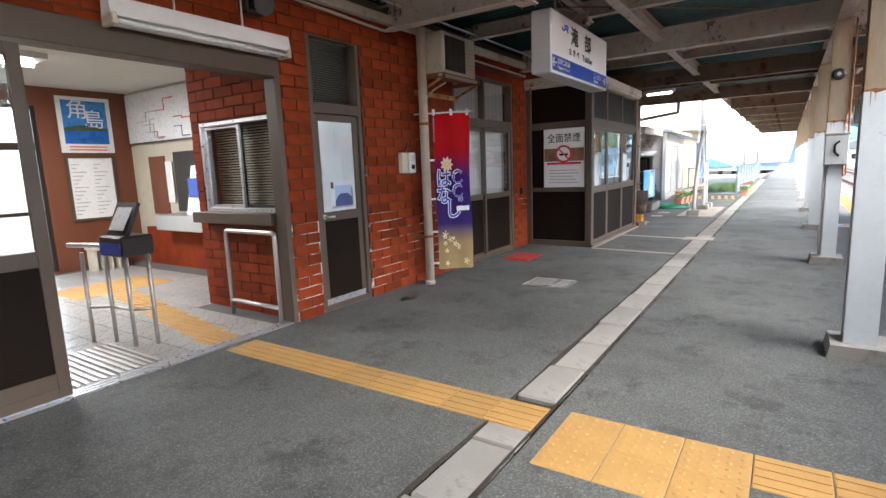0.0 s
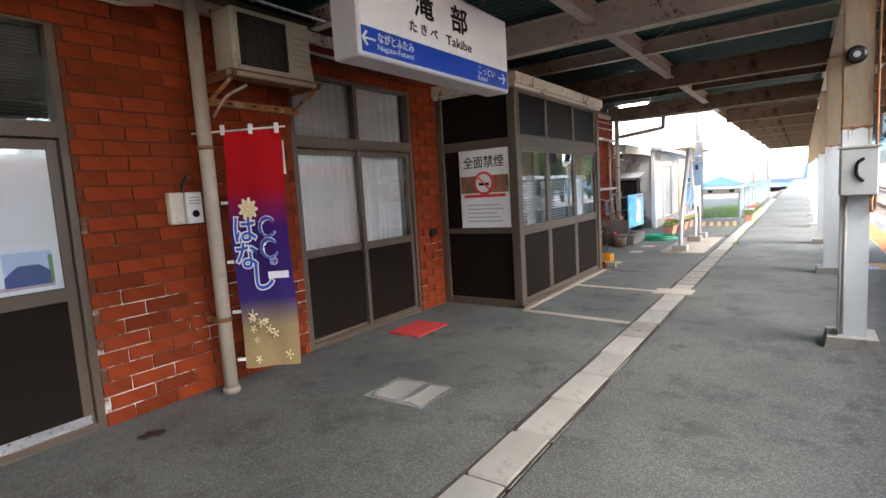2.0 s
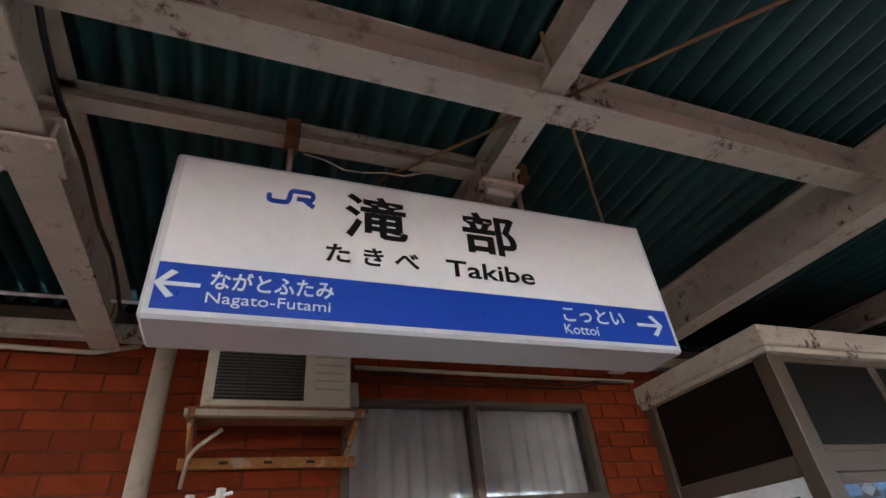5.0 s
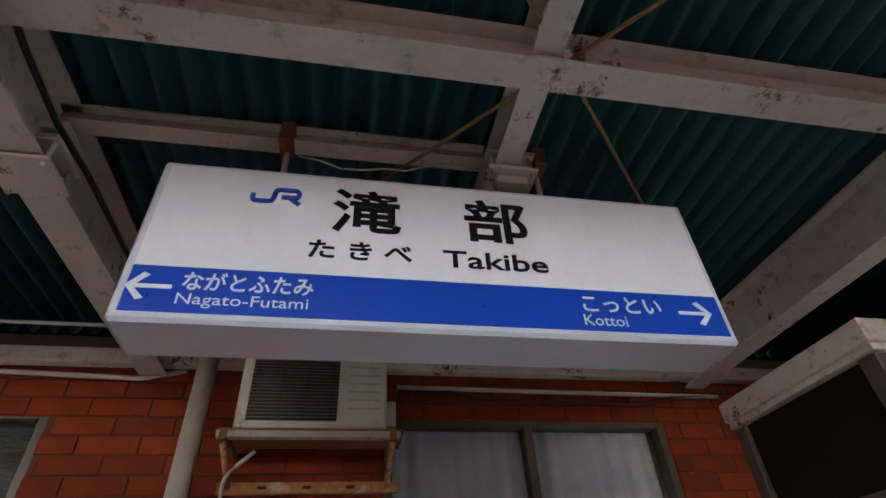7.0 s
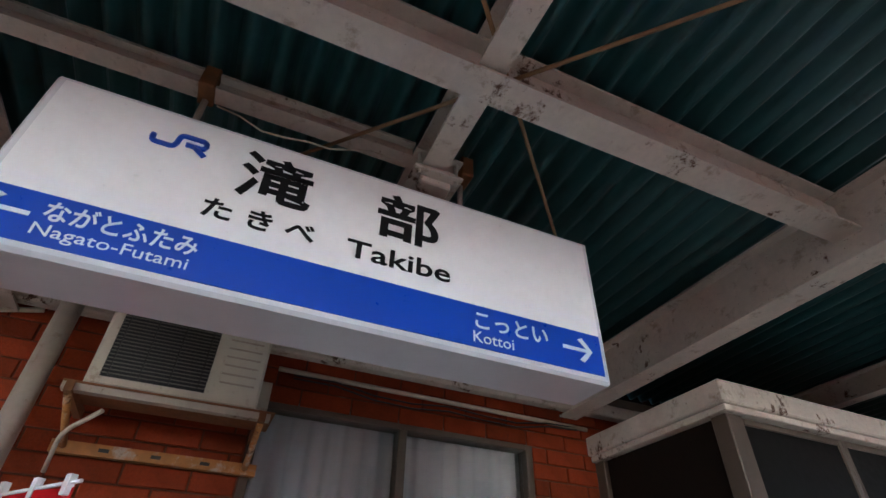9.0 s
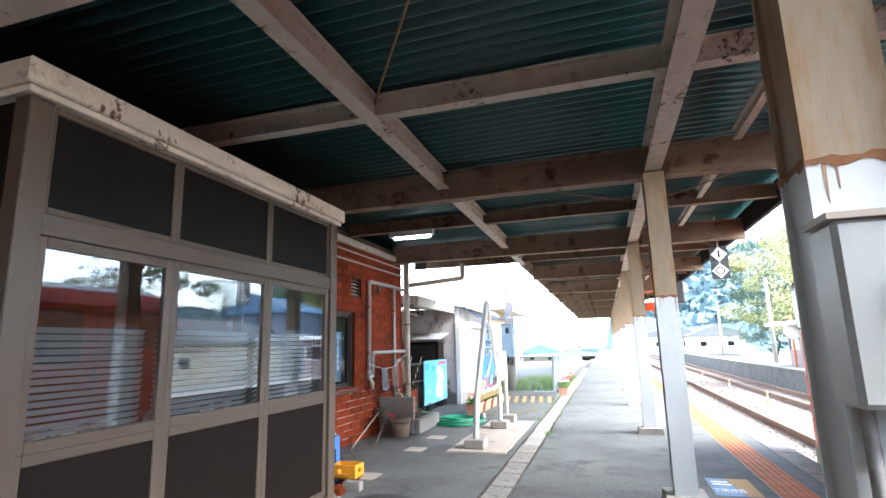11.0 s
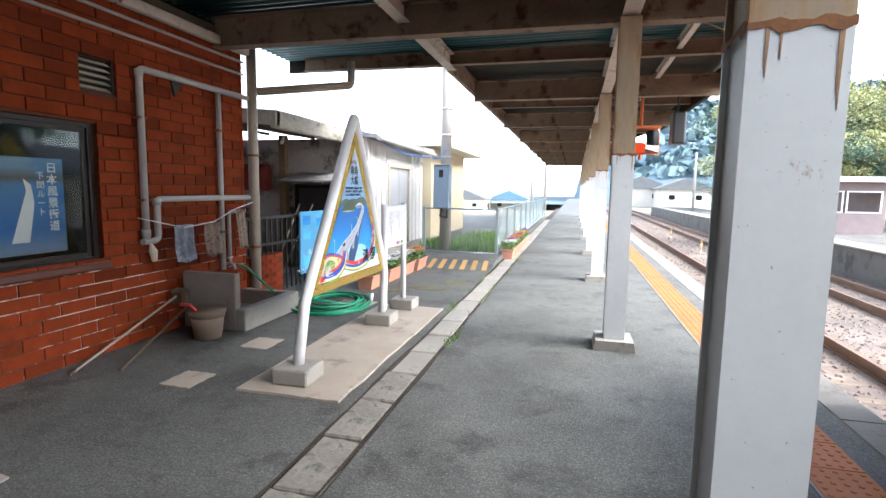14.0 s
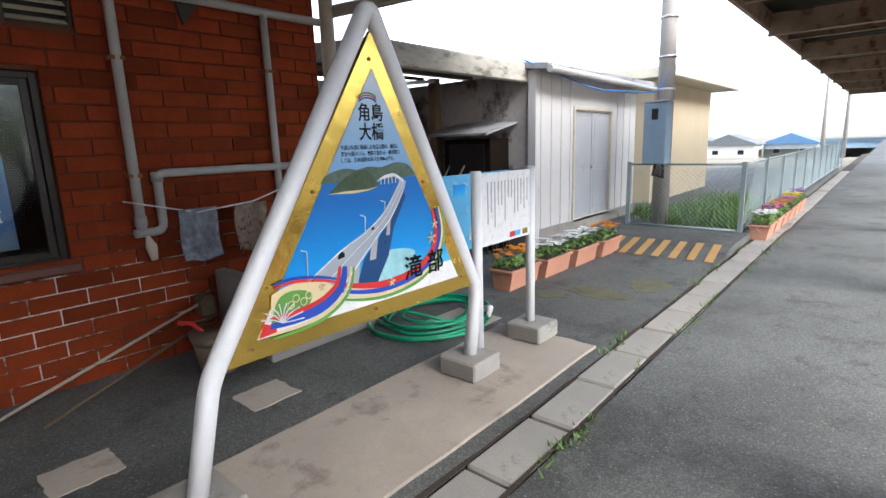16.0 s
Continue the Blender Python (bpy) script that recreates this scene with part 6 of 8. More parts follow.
for k, (a, b, m, lab) in enumerate((((-4.05, 14.75, 0.015), (-4.2, 16.15, 0.4), "pipe", "long broom handle with a pale shaft leaning low on the wall"), ((-3.75, 14.95, 0.015), (-4.1, 16.2, 0.3), "bark", "dark wooden pole leaning low on the wall"))):
    br = thing("broom" if k == 0 else "wooden_pole", b, lab, "broom" if k == 0 else "pole")
    part("shaft", T([a, b], 0.011, 8), M[m], br)
    if k == 0:
        part("grip", T([a, (a[0] + (b[0] - a[0]) * 0.3, a[1] + (b[1] - a[1]) * 0.22, a[2] + (b[2] - a[2]) * 0.22)], 0.0125, 8), M["bark"], br, "dark grip")
        part("head", B(-4.28, -4.1, 16.1, 16.22, 0.28, 0.46, bevel=0.03), M["bark"], br, "dark bristle head")
M["crate_blue"] = plain("blue_plastic", (0.07, 0.2, 0.55), 0.4)
M["crate_yellow"] = plain("yellow_plastic", (0.75, 0.33, 0.02), 0.4)
def crate(x0, x1, y0, y1, z0, z1, m, name, label):
    t = thing(name, ((x0 + x1) / 2, (y0 + y1) / 2, z0), label, "crate", "stacked crates")
    w_ = 0.02
    for b in ((x0, x1, y0, y0 + w_), (x0, x1, y1 - w_, y1), (x0, x0 + w_, y0 + w_, y1 - w_), (x1 - w_, x1, y0 + w_, y1 - w_)):
        bm = bmesh.new()
        h = z1 - z0
        if b[1] - b[0] > b[3] - b[2]:
            L = b[1] - b[0]
            box(bm, b[0], b[1], b[2], b[3], z0, z0 + h * 0.4); box(bm, b[0], b[1], b[2], b[3], z0 + h * 0.72, z1)
            box(bm, b[0], b[0] + L * 0.3, b[2], b[3], z0 + h * 0.4, z0 + h * 0.72); box(bm, b[1] - L * 0.3, b[1], b[2], b[3], z0 + h * 0.4, z0 + h * 0.72)
        else:
            L = b[3] - b[2]
            box(bm, b[0], b[1], b[2], b[3], z0, z0 + h * 0.4); box(bm, b[0], b[1], b[2], b[3], z0 + h * 0.72, z1)
            box(bm, b[0], b[1], b[2], b[2] + L * 0.3, z0 + h * 0.4, z0 + h * 0.72); box(bm, b[0], b[1], b[3] - L * 0.3, b[3], z0 + h * 0.4, z0 + h * 0.72)
        part("side", bm, m, t)
    part("base", B(x0, x1, y0, y1, z0, z0 + 0.015), m, t)
crate(-3.66, -3.36, 12.86, 13.12, 0.0, 0.5, M["crate_blue"], "blue_crate", "upright blue plastic crate beside the booth")
crate(-3.34, -3.04, 12.88, 13.1, 0.07, 0.22, M["crate_yellow"], "yellow_crate", "low yellow plastic crate on loose blocks")
solid("blue_board", B(-3.5, -3.24, 12.72, 12.75, 0.0, 0.62), M["crate_blue"], "pale blue plastic board leaning by the booth", "board")
M["zinc"] = mat("zinc", (0.3, 0.34, 0.37), 0.4, 0.7, vary=0.15, grain=12, patch=6, bump=0.05)
bk = thing("zinc_bucket", (-3.72, 13.32, 0), "galvanised zinc bucket with a wire handle", "bucket")
part("pail", T([(-3.72, 13.32, 0.0), (-3.72, 13.32, 0.46), (-3.72, 13.32, 0.47), (-3.72, 13.32, 0.3)], [0.13, 0.165, 0.175, 0.15], 20), M["zinc"], bk)
part("handle", T([(-3.72, 13.16, 0.45), (-3.72, 13.2, 0.56), (-3.72, 13.32, 0.6), (-3.72, 13.44, 0.54), (-3.72, 13.485, 0.45)], 0.008, 6), M["rust"], bk)
for k, (x, y, tz, m) in enumerate(((-3.12, 12.56, 0, "brick"), (-3.16, 12.98, 0, "brick"), (-3.2, 12.67, 0, "brick"), (-3.0, 12.75, 0, "concrete"), (-3.36, 12.6, 0, "concrete"))):
    bm = B(x - 0.1, x + 0.1, y - 0.05, y + 0.05, 0, 0.1 if k > 2 else 0.07, bevel=0.008)
    solid("loose_block", bm, M[m], "loose %s by the booth's corner" % ("red brick" if m == "brick" else "grey concrete block"), "block", "loose blocks")
# concrete patches on the asphalt
def patch(pts, m, name, label, category, h=0.006):
    bm = bmesh.new()
    prism(bm, pts, "z", -0.02, h)
    setting(name, bm, m, label, category)
def rough_quad(cx, cy, wx, wy, seed, n=6, amp=0.008):
    r = random.Random(seed)
    c = [(-1, -1), (1, -1), (1, 1), (-1, 1)]
    out = []
    for (a, b), (c2, d) in zip(c, c[1:] + c[:1]):
        for k in range(n):
            f = k / n
            out.append((cx + wx / 2 * (a + (c2 - a) * f) + r.uniform(-amp, amp), cy + wy / 2 * (b + (d - b) * f) + r.uniform(-amp, amp)))
    return out
patch(rough_quad(-2.16, 16.42, 0.86, 3.1, 77, 14, 0.009), M["slab"], "sign_slab", "stained beige concrete slab under the bridge sign", "slab", 0.02)
for k, (x, y, a, b) in enumerate(((-3.13, 13.35, 0.3, 0.32), (-3.1, 14.97, 0.28, 0.32), (-3.1, 16.0, 0.3, 0.33), (-3.15, 12.4, 0.24, 0.3), (-2.95, 17.9, 0.5, 0.45))):
    patch(rough_quad(x, y, a, b, k), M["slab"], "concrete_patch", "pale concrete patch set in the asphalt", "patch")
M["damp"] = mat("damp_asphalt", (0.028, 0.028, 0.028), 0.5, vary=0.5, grain=60, patch=2, bump=0.5)
def blob(cx, cy, rx, ry, seed):
    r = random.Random(seed)
    ph = [r.uniform(0, 6) for _ in range(4)]
    return [(cx + rx * math.cos(a) * (1 + 0.18 * math.sin(3 * a + ph[0]) + 0.12 * math.sin(5 * a + ph[1]) + 0.07 * math.sin(9 * a + ph[2])), cy + ry * math.sin(a) * (1 + 0.18 * math.sin(2 * a + ph[3]) + 0.1 * math.sin(7 * a + ph[1]))) for a in [2 * math.pi * k / 48 for k in range(48)]]
for k, (x, y, a, b) in enumerate(((-2.62, 12.5, 0.2, 0.24), (-2.38, 12.5, 0.16, 0.2), (-3.85, 4.75, 0.07, 0.09))):
    patch(blob(x, y, a, b, k), M["damp"], "damp_stain", "dark damp stain on the asphalt", "stain", 0.003 + 0.0012 * k)
for (x0, y0, x1, y1) in ((-3.05, 10.93, -1.62, 10.75), (-3.03, 9.08, -1.64, 8.93)):
    patch([(x0, y0 - 0.05), (x1, y1 - 0.05), (x1, y1 + 0.05), (x0, y0 + 0.05)], M["slab"], "concrete_strip", "narrow pale concrete strip in the asphalt", "strip")
patch([(-3.06, 9.15), (-2.98, 9.15), (-2.98, 12.45), (-3.06, 12.45)], M["slab"], "booth_sill", "pale concrete sill along the booth", "sill", 0.012)
mc = thing("access_cover", (-2.66, 6.2, 0), "worn metal access cover set in the asphalt", "access cover")
part("frame", B(-2.95, -2.37, 5.98, 6.44, -0.02, 0.004), M["alu"], mc)
part("lid", B(-2.91, -2.41, 6.02, 6.4, -0.02, 0.008), M["concrete"], mc, "textured grey lid")
part("lid_bar", B(-2.62, -2.56, 6.03, 6.39, 0.008, 0.012), M["alu"], mc)
mt = B(-4.0, -3.55, 7.5, 8.1, 0.0, 0.018, bevel=0.004)
solid("door_mat", mt, mat("red_mat", (0.5, 0.03, 0.025), 0.9, vary=0.15, grain=120, patch=4, bump=0.5), "flat red door mat on the asphalt", "mat")

# ---- fittings on the wall by the sign ----
pp = thing("downpipe", (WALL + 0.24, 5.53, 0), "cream painted downpipe with rusty clamps on the brick wall", "pipe")
part("pipe_run", T([(WALL + 0.24, 5.53, 0.02), (WALL + 0.24, 5.53, 3.22)], 0.056, 14), M["pipe"], pp)
for z in (0.62, 2.05):
    part("clamp", T([(WALL + 0.24, 5.53, z), (WALL + 0.24, 5.53, z + 0.035)], 0.064, 14), M["rust"], pp)
part("wall_tie", B(WALL - 0.01, WALL + 0.2, 5.51, 5.55, 0.6, 0.65), M["rust"], pp)
part("foot_collar", T([(WALL + 0.24, 5.53, 0.0), (WALL + 0.24, 5.53, 0.05)], 0.07, 14), M["slab"], pp)
bn = thing("banner", (WALL + 0.28, 5.6, 0.12), "tall red, purple and gold cloth banner hung beside the downpipe", "banner")
bm = bmesh.new()
n, mrows = 10, 20
rows_ = [[bm.verts.new((WALL + 0.26 + 0.012 * math.sin(k * 0.9 + j * 0.15), 5.66 + 0.58 * k / n + 0.012 * math.sin(j * 0.4), 0.13 + 2.02 * j / mrows)) for j in range(mrows + 1)] for k in range(n + 1)]
for a, b in zip(rows_, rows_[1:]):
    for j in range(mrows):
        f = bm.faces.new((a[j], b[j], b[j + 1], a[j + 1]))
        f.smooth = True
M["banner"] = grad("banner_print", [(0.0, (0.28, 0.2, 0.1)), (0.18, (0.26, 0.19, 0.1)), (0.3, (0.035, 0.02, 0.12)), (0.6, (0.05, 0.016, 0.13)), (0.76, (0.34, 0.008, 0.012)), (1.0, (0.42, 0.008, 0.012))], lo=0.0, hi=2.03)
M["banner"].node_tree.nodes["Principled BSDF"].inputs["Roughness"].default_value = 0.9
M["banner"].node_tree.nodes["Principled BSDF"].inputs["Specular IOR Level"].default_value = 0.1
part("cloth", bm, M["banner"], bn)
part("rod", T([(WALL + 0.26, 5.36, 2.14), (WALL + 0.26, 6.3, 2.17)], 0.008, 8), M["white"], bn, "thin white rod")
for y in (5.67, 5.95, 6.21):
    part("loop", B(WALL + 0.245, WALL + 0.275, y - 0.02, y + 0.02, 2.12, 2.2), M["white"], bn)
for z in (0.2, 0.62, 1.05, 1.55):
    part("tie", B(WALL + 0.245, WALL + 0.265, 5.58, 5.67, z, z + 0.025), M["white"], bn)
XB = WALL + 0.278
fl = [(XB, 5.85 + (0.085 + 0.017 * math.cos(9 * a)) * math.cos(a), 1.5 + (0.085 + 0.017 * math.cos(9 * a)) * math.sin(a)) for a in [2 * math.pi * k / 54 for k in range(54)]]
part("printed_flower", poly_x(bmesh.new(), [(y, z) for _, y, z in fl], XB - 0.001, XB + 0.0015), M["print_cream"], bn, "printed pale flower")
for r in (0.025, 0.05):
    part("flower_line", T([(XB + 0.001, 5.85 + (r + 0.008 * math.cos(7 * a)) * math.cos(a), 1.5 + (r + 0.008 * math.cos(7 * a)) * math.sin(a)) for a in [2 * math.pi * k / 40 for k in range(40)]], 0.002, 5, True), M["gold"], bn)
for ch, y, z, size in (("は", 5.79, 1.24, 0.25), ("な", 5.79, 1.02, 0.25), ("し", 5.93, 0.83, 0.27), ("の", 6.06, 1.02, 0.09)):
    part("lettering", words(ch, size, FACE_X, (XB, y, z), 0.014 if size > 0.1 else 0.004, None), M["white"], bn)
    part("lettering_core", words(ch, size, FACE_X, (XB + 0.002, y, z), 0.003 if size > 0.1 else 0.0, None), M["print_blue"], bn)
for y, z in ((6.03, 1.34), (6.03, 1.16)):
    for r, w_, m, lift in ((0.078, 0.027, "white", 0.0), (0.078, 0.017, "print_blue", 0.012)):
        part("printed_ring", T([(XB - 0.012 + lift, y + r * math.cos(a), z + r * math.sin(a)) for a in [2 * math.pi * k / 24 + 0.6 for k in range(21)]], [w_ * (0.45 + 0.55 * math.sin(math.pi * min(1, k / 13))) for k in range(21)], 6), M[m], bn, "printed round swirl")
part("caption", B(XB - 0.002, XB + 0.001, 5.99, 6.2, 0.9, 0.96), M["print_white"], bn, "small white caption strip")
rnd = random.Random(12)
for k in range(11):
    cy, cz, r = rnd.uniform(5.75, 6.17), rnd.uniform(0.2, 0.6), rnd.uniform(0.025, 0.05)
    st = bmesh.new()
    for q in range(5):
        a = q * 1.2566 + k
        tube(st, [(XB, cy, cz), (XB, cy + r * math.cos(a), cz + r * math.sin(a))], [0.004, 0.009], 5)
    part("printed_blossom", st, M["print_cream"], bn, "printed pale blossom")
bn.location.z += 0.05
bn.rotation_euler, bn.scale = (0, 0, -radians(48)), (1, 0.8, 1)
pt = thing("office_plate", (WALL + 0.01, 6.26, 1.8), "white office name plate with black characters", "sign")
part("plate", B(WALL - 0.005, WALL + 0.012, 6.08, 6.5, 1.87, 2.2, bevel=0.003), M["white"], pt)
part("lettering", words("長事務室", 0.095, FACE_X, (WALL + 0.013, 6.29, 2.0), 0.0015, 0.36), M["ink"], pt)
ic = thing("intercom", (WALL + 0.03, 5.42, 1.45), "cream wall box with a round push button and notice", "intercom")
part("box", B(WALL - 0.01, WALL + 0.06, 5.28, 5.4, 1.46, 1.72, bevel=0.01), M["cream"], ic)
part("button_box", B(WALL - 0.01, WALL + 0.075, 5.41, 5.55, 1.46, 1.72, bevel=0.01), M["white"], ic)
part("button", T([(WALL + 0.07, 5.48, 1.54), (WALL + 0.085, 5.48, 1.54)], 0.03, 14), M["ink"], ic)
for k in range(3):
    part("text_bar", B(WALL + 0.0755, WALL + 0.077, 5.43, 5.53, 1.62 + k * 0.025, 1.63 + k * 0.025), M["print_grey"], ic)
solid("cable_hook", T(bent([(WALL - 0.01, 5.42, 1.72), (WALL + 0.03, 5.42, 1.8), (WALL + 0.03, 5.46, 1.86), (WALL - 0.01, 5.5, 1.84)], 0.03), 0.012, 7), M["black"], "black cable loop above the intercom", "cable")
solid("outlet_box", B(WALL - 0.01, WALL + 0.05, 8.84, 8.95, 0.98, 1.1, bevel=0.006), M["black"], "small black outlet box on the brick wall", "outlet")
M["zinc_wire"] = plain("grey_wire", (0.16, 0.15, 0.13), 0.5, 0.3)
ac = thing("air_conditioner", (-4.05, 6.2, 2.7), "cream outdoor air conditioner unit on a rusty wall bracket", "air conditioner")
part("casing", B(-4.18, -3.9, 5.77, 6.6, 2.7, 3.22, bevel=0.015), M["cream"], ac)
part("grille_recess", B(-3.9, -3.895, 5.83, 6.32, 2.75, 3.17), M["black"], ac, "dark fan grille")
for k in range(20):
    z = 2.765 + k * 0.02
    part("grille_bar", B(-3.895, -3.888, 5.83, 6.32, z, z + 0.005), M["zinc_wire"], ac)
for k in range(4):
    y = 5.86 + k * 0.14
    part("grille_bar", B(-3.892, -3.886, y, y + 0.005, 2.75, 3.17), M["dark_frame"], ac)
for k in range(6):
    part("louvre", B(-3.9, -3.896, 6.38, 6.56, 2.82 + k * 0.05, 2.828 + k * 0.05), M["pipe"], ac)
part("valve_cover", prism(bmesh.new(), [(-4.1, 2.74), (-3.95, 2.74), (-3.98, 2.9), (-4.1, 2.92)], "y", 6.6, 6.66), M["cream"], ac)
ab = thing("unit_bracket", (-4.1, 6.2, 2.4), "rusty steel wall bracket under the air conditioner", "bracket")
M["ochre"] = mat("rusty_ochre", (0.46, 0.2, 0.05), 0.7, vary=0.25, grain=20, patch=5, bump=0.2, dirt=(0.5, 0.4, 0.3), dirt_at=0.52, fleck=(0.14, 0.05, 0.015), fleck_at=0.56)
for y in (5.72, 6.62):
    part("arm", B(WALL - 0.01, -3.86, y, y + 0.035, 2.64, 2.69), M["rust"], ab)
    part("strut", T([(WALL + 0.0, y + 0.017, 2.48), (-3.9, y + 0.017, 2.64)], 0.018, 6), M["ochre"], ab, "ochre rusty strut")
part("cross_bar", B(-3.93, -3.88, 5.7, 6.68, 2.655, 2.69), M["pipe"], ab)
part("cross_bar", B(WALL - 0.005, WALL + 0.04, 5.68, 6.7, 2.46, 2.52), M["ochre"], ab, "ochre rusty cross bar")
# Black tabs on the bar stand in for the shade inside bolt holes.
for y in (5.9, 6.15, 6.4):
    part("bolt_hole", B(WALL + 0.04, WALL + 0.042, y, y + 0.05, 2.482, 2.5), M["black"], ab)
part("drip_tray", B(-4.2, -3.87, 5.7, 6.7, 2.69, 2.699), M["rust"], ab, "rusty drip tray")
part("hose", T(bent([(-3.95, 5.9, 2.6), (-4.05, 5.75, 2.5), (-4.2, 5.72, 2.35)], 0.06), 0.012, 6), M["cream"], ab, "pale drain hose")
cd = thing("wall_conduit", (WALL + 0.03, 6, 3.2), "pale conduit clipped along the top of the brick wall", "conduit")
part("pipe_run", T(bent([(WALL + 0.02, 3.3, 3.2), (WALL + 0.02, 5.1, 3.14), (WALL + 0.02, 5.35, 3.2)], 0.05), 0.016, 8), M["cream"], cd)
part("pipe_run", T([(WALL + 0.02, 6.7, 3.12), (WALL + 0.02, 9.1, 3.1)], 0.016, 8), M["cream"], cd)
part("pipe_run", T([(WALL + 0.02, 12.5, 3.12), (WALL + 0.02, 17.5, 3.12)], 0.016, 8), M["pipe_grey"], cd)
part("pipe_run", T([(WALL + 0.02, 12.5, 2.95), (WALL + 0.02, 17.5, 2.97)], 0.016, 8), M["pipe_grey"], cd)
for k, (z, s_) in enumerate(((3.09, 0.035), (3.07, 0.05))):
    part("cable", T([(WALL + 0.03, 6.8 + 2.2 * u / 8, z - s_ * math.sin(math.pi * u / 8) + 0.02 * math.sin(u * 1.9)) for u in range(9)], 0.006, 5), M["black"], cd, "sagging black cable")
setting("wall_plate", B(WALL - 0.2, WALL + 0.03, -6, 17.5, 3.26, 3.42, bevel=0.01), M["bark"], "dark timber plate along the wall head", "trim")
setting("gutter_strip", B(WALL + 0.03, WALL + 0.12, -6, 17.5, 3.2, 3.3, bevel=0.01), M["beam"], "pale metal strip under the eave", "trim")
# upper wall closing the gap to the roof sheets, added to stop light leaks
setting("eave_board", B(WALL - 0.2, WALL - 0.15, -45, 17.5, 3.42, 3.62), M["panel"], "dark eave board", "trim")
# no smoking poster on the booth
po = thing("no_smoking_poster", (-3.58, BY0 + 0.03, 1.08), "white no smoking poster with a red prohibition ring", "poster")
part("sheet", B(-3.96, -3.2, BY0 + 0.03, BY0 + 0.038, 1.08, 2.13), M["print_white"], po)
part("lettering", words("全面禁煙", 0.17, FACE_NY, (-3.58, BY0 + 0.029, 1.9), 0.001, 0.62), M["ink"], po)
part("picture_band", B(-3.95, -3.21, BY0 + 0.026, BY0 + 0.03, 1.55, 1.78), mat("blurred_print", (0.3, 0.14, 0.07), 0.4, vary=0.6, grain=6, patch=5, bump=0.0), po, "brown printed picture band")
part("ring", T([(-3.58 + 0.14 * math.cos(a), BY0 + 0.024, 1.68 + 0.14 * math.sin(a)) for a in [2 * math.pi * k / 28 for k in range(28)]], 0.02, 6, True), M["red"], po, "red ring")
part("disc", T([(-3.58, BY0 + 0.028, 1.68), (-3.58, BY0 + 0.024, 1.68)], 0.13, 24), M["print_white"], po)
part("slash", T([(-3.68, BY0 + 0.021, 1.78), (-3.48, BY0 + 0.021, 1.58)], 0.014, 6), M["red"], po, "red slash")
part("cigarette", B(-3.66, -3.5, BY0 + 0.02, BY0 + 0.023, 1.65, 1.685), M["ink"], po)
part("red_strip", B(-3.9, -3.26, BY0 + 0.026, BY0 + 0.03, 1.49, 1.53), M["red"], po, "red text strip")
for k in range(5):
    part("text_bar", B(-3.86, -3.3 - 0.05 * (k % 3), BY0 + 0.026, BY0 + 0.03, 1.16 + k * 0.055, 1.175 + k * 0.055), M["print_grey"], po)
# posters in the window
M["poster_warm"] = grad("poster_warm", [(0.0, (0.2, 0.1, 0.08)), (0.3, (0.5, 0.2, 0.12)), (0.62, (0.6, 0.25, 0.12)), (0.7, (0.75, 0.42, 0.18)), (1.0, (0.7, 0.55, 0.4))], lo=0.0, hi=0.8)
M["poster_blue"] = grad("poster_blue", [(0.0, (0.2, 0.28, 0.38)), (0.25, (0.02, 0.14, 0.4)), (0.7, (0.02, 0.2, 0.5)), (0.78, (0.04, 0.08, 0.1)), (0.88, (0.08, 0.22, 0.42)), (1.0, (0.12, 0.32, 0.55))], lo=0.0, hi=0.8)
p1 = thing("window_poster", (WALL - 0.17, 13.95, 0.98), "orange sunset poster behind the window glass", "poster")
part("sheet", B(WALL - 0.178, WALL - 0.172, 13.66, 14.22, 0.98, 1.8), M["poster_warm"], p1)
part("printed_boat", poly_x(bmesh.new(), [(13.86, 1.08), (13.98, 1.06), (14.12, 1.09), (14.08, 1.12), (13.97, 1.13), (13.96, 1.2), (13.94, 1.13), (13.87, 1.12)], WALL - 0.172, WALL - 0.1705), M["print_white"], p1, "small printed boat")
part("printed_hill", poly_x(bmesh.new(), [(13.66, 1.25), (13.8, 1.33), (13.92, 1.46), (14.04, 1.44), (14.14, 1.36), (14.22, 1.3), (14.22, 1.24), (13.66, 1.2)], WALL - 0.172, WALL - 0.171), M["rust"], p1, "printed dusky hill")
for k in range(6):
    part("text_bar", B(WALL - 0.172, WALL - 0.1702, 14.15, 14.175, 1.34 + 0.055 * k, 1.375 + 0.055 * k), M["print_white"], p1)
p2 = thing("window_poster", (WALL - 0.13, 14.7, 0.98), "blue sea road poster behind the window glass", "poster")
part("sheet", B(WALL - 0.138, WALL - 0.132, 14.5, 15.12, 0.98, 1.77), M["poster_blue"], p2)
part("road", poly_x(bmesh.new(), [(14.66, 1.08), (14.8, 1.08), (14.86, 1.4), (14.84, 1.55), (14.78, 1.6), (14.8, 1.5)], WALL - 0.132, WALL - 0.13), M["print_white"], p2)
for k, ch in enumerate("日本風景街道"):
    part("lettering", words(ch, 0.095, FACE_X, (WALL - 0.131, 15.02, 1.66 - k * 0.098), 0.001), M["print_white"], p2)
for k, ch in enumerate("下関ルート"):
    part("lettering", words(ch, 0.07, FACE_X, (WALL - 0.131, 14.92, 1.6 - k * 0.075), 0.0), M["print_white"], p2)
# Box added behind the window; near-black colour stands in for unlit-room shade.
M["room_shade"] = plain("room_shade", (0.022, 0.028, 0.03), 0.9, spec=0.1)
setting("store_ceiling", B(WALL - 1.2, WALL - 0.2, 12.9, 15.9, 2.4, 2.5), M["room_shade"], "unseen ceiling toned dark for the unlit room behind the window", "ceiling")
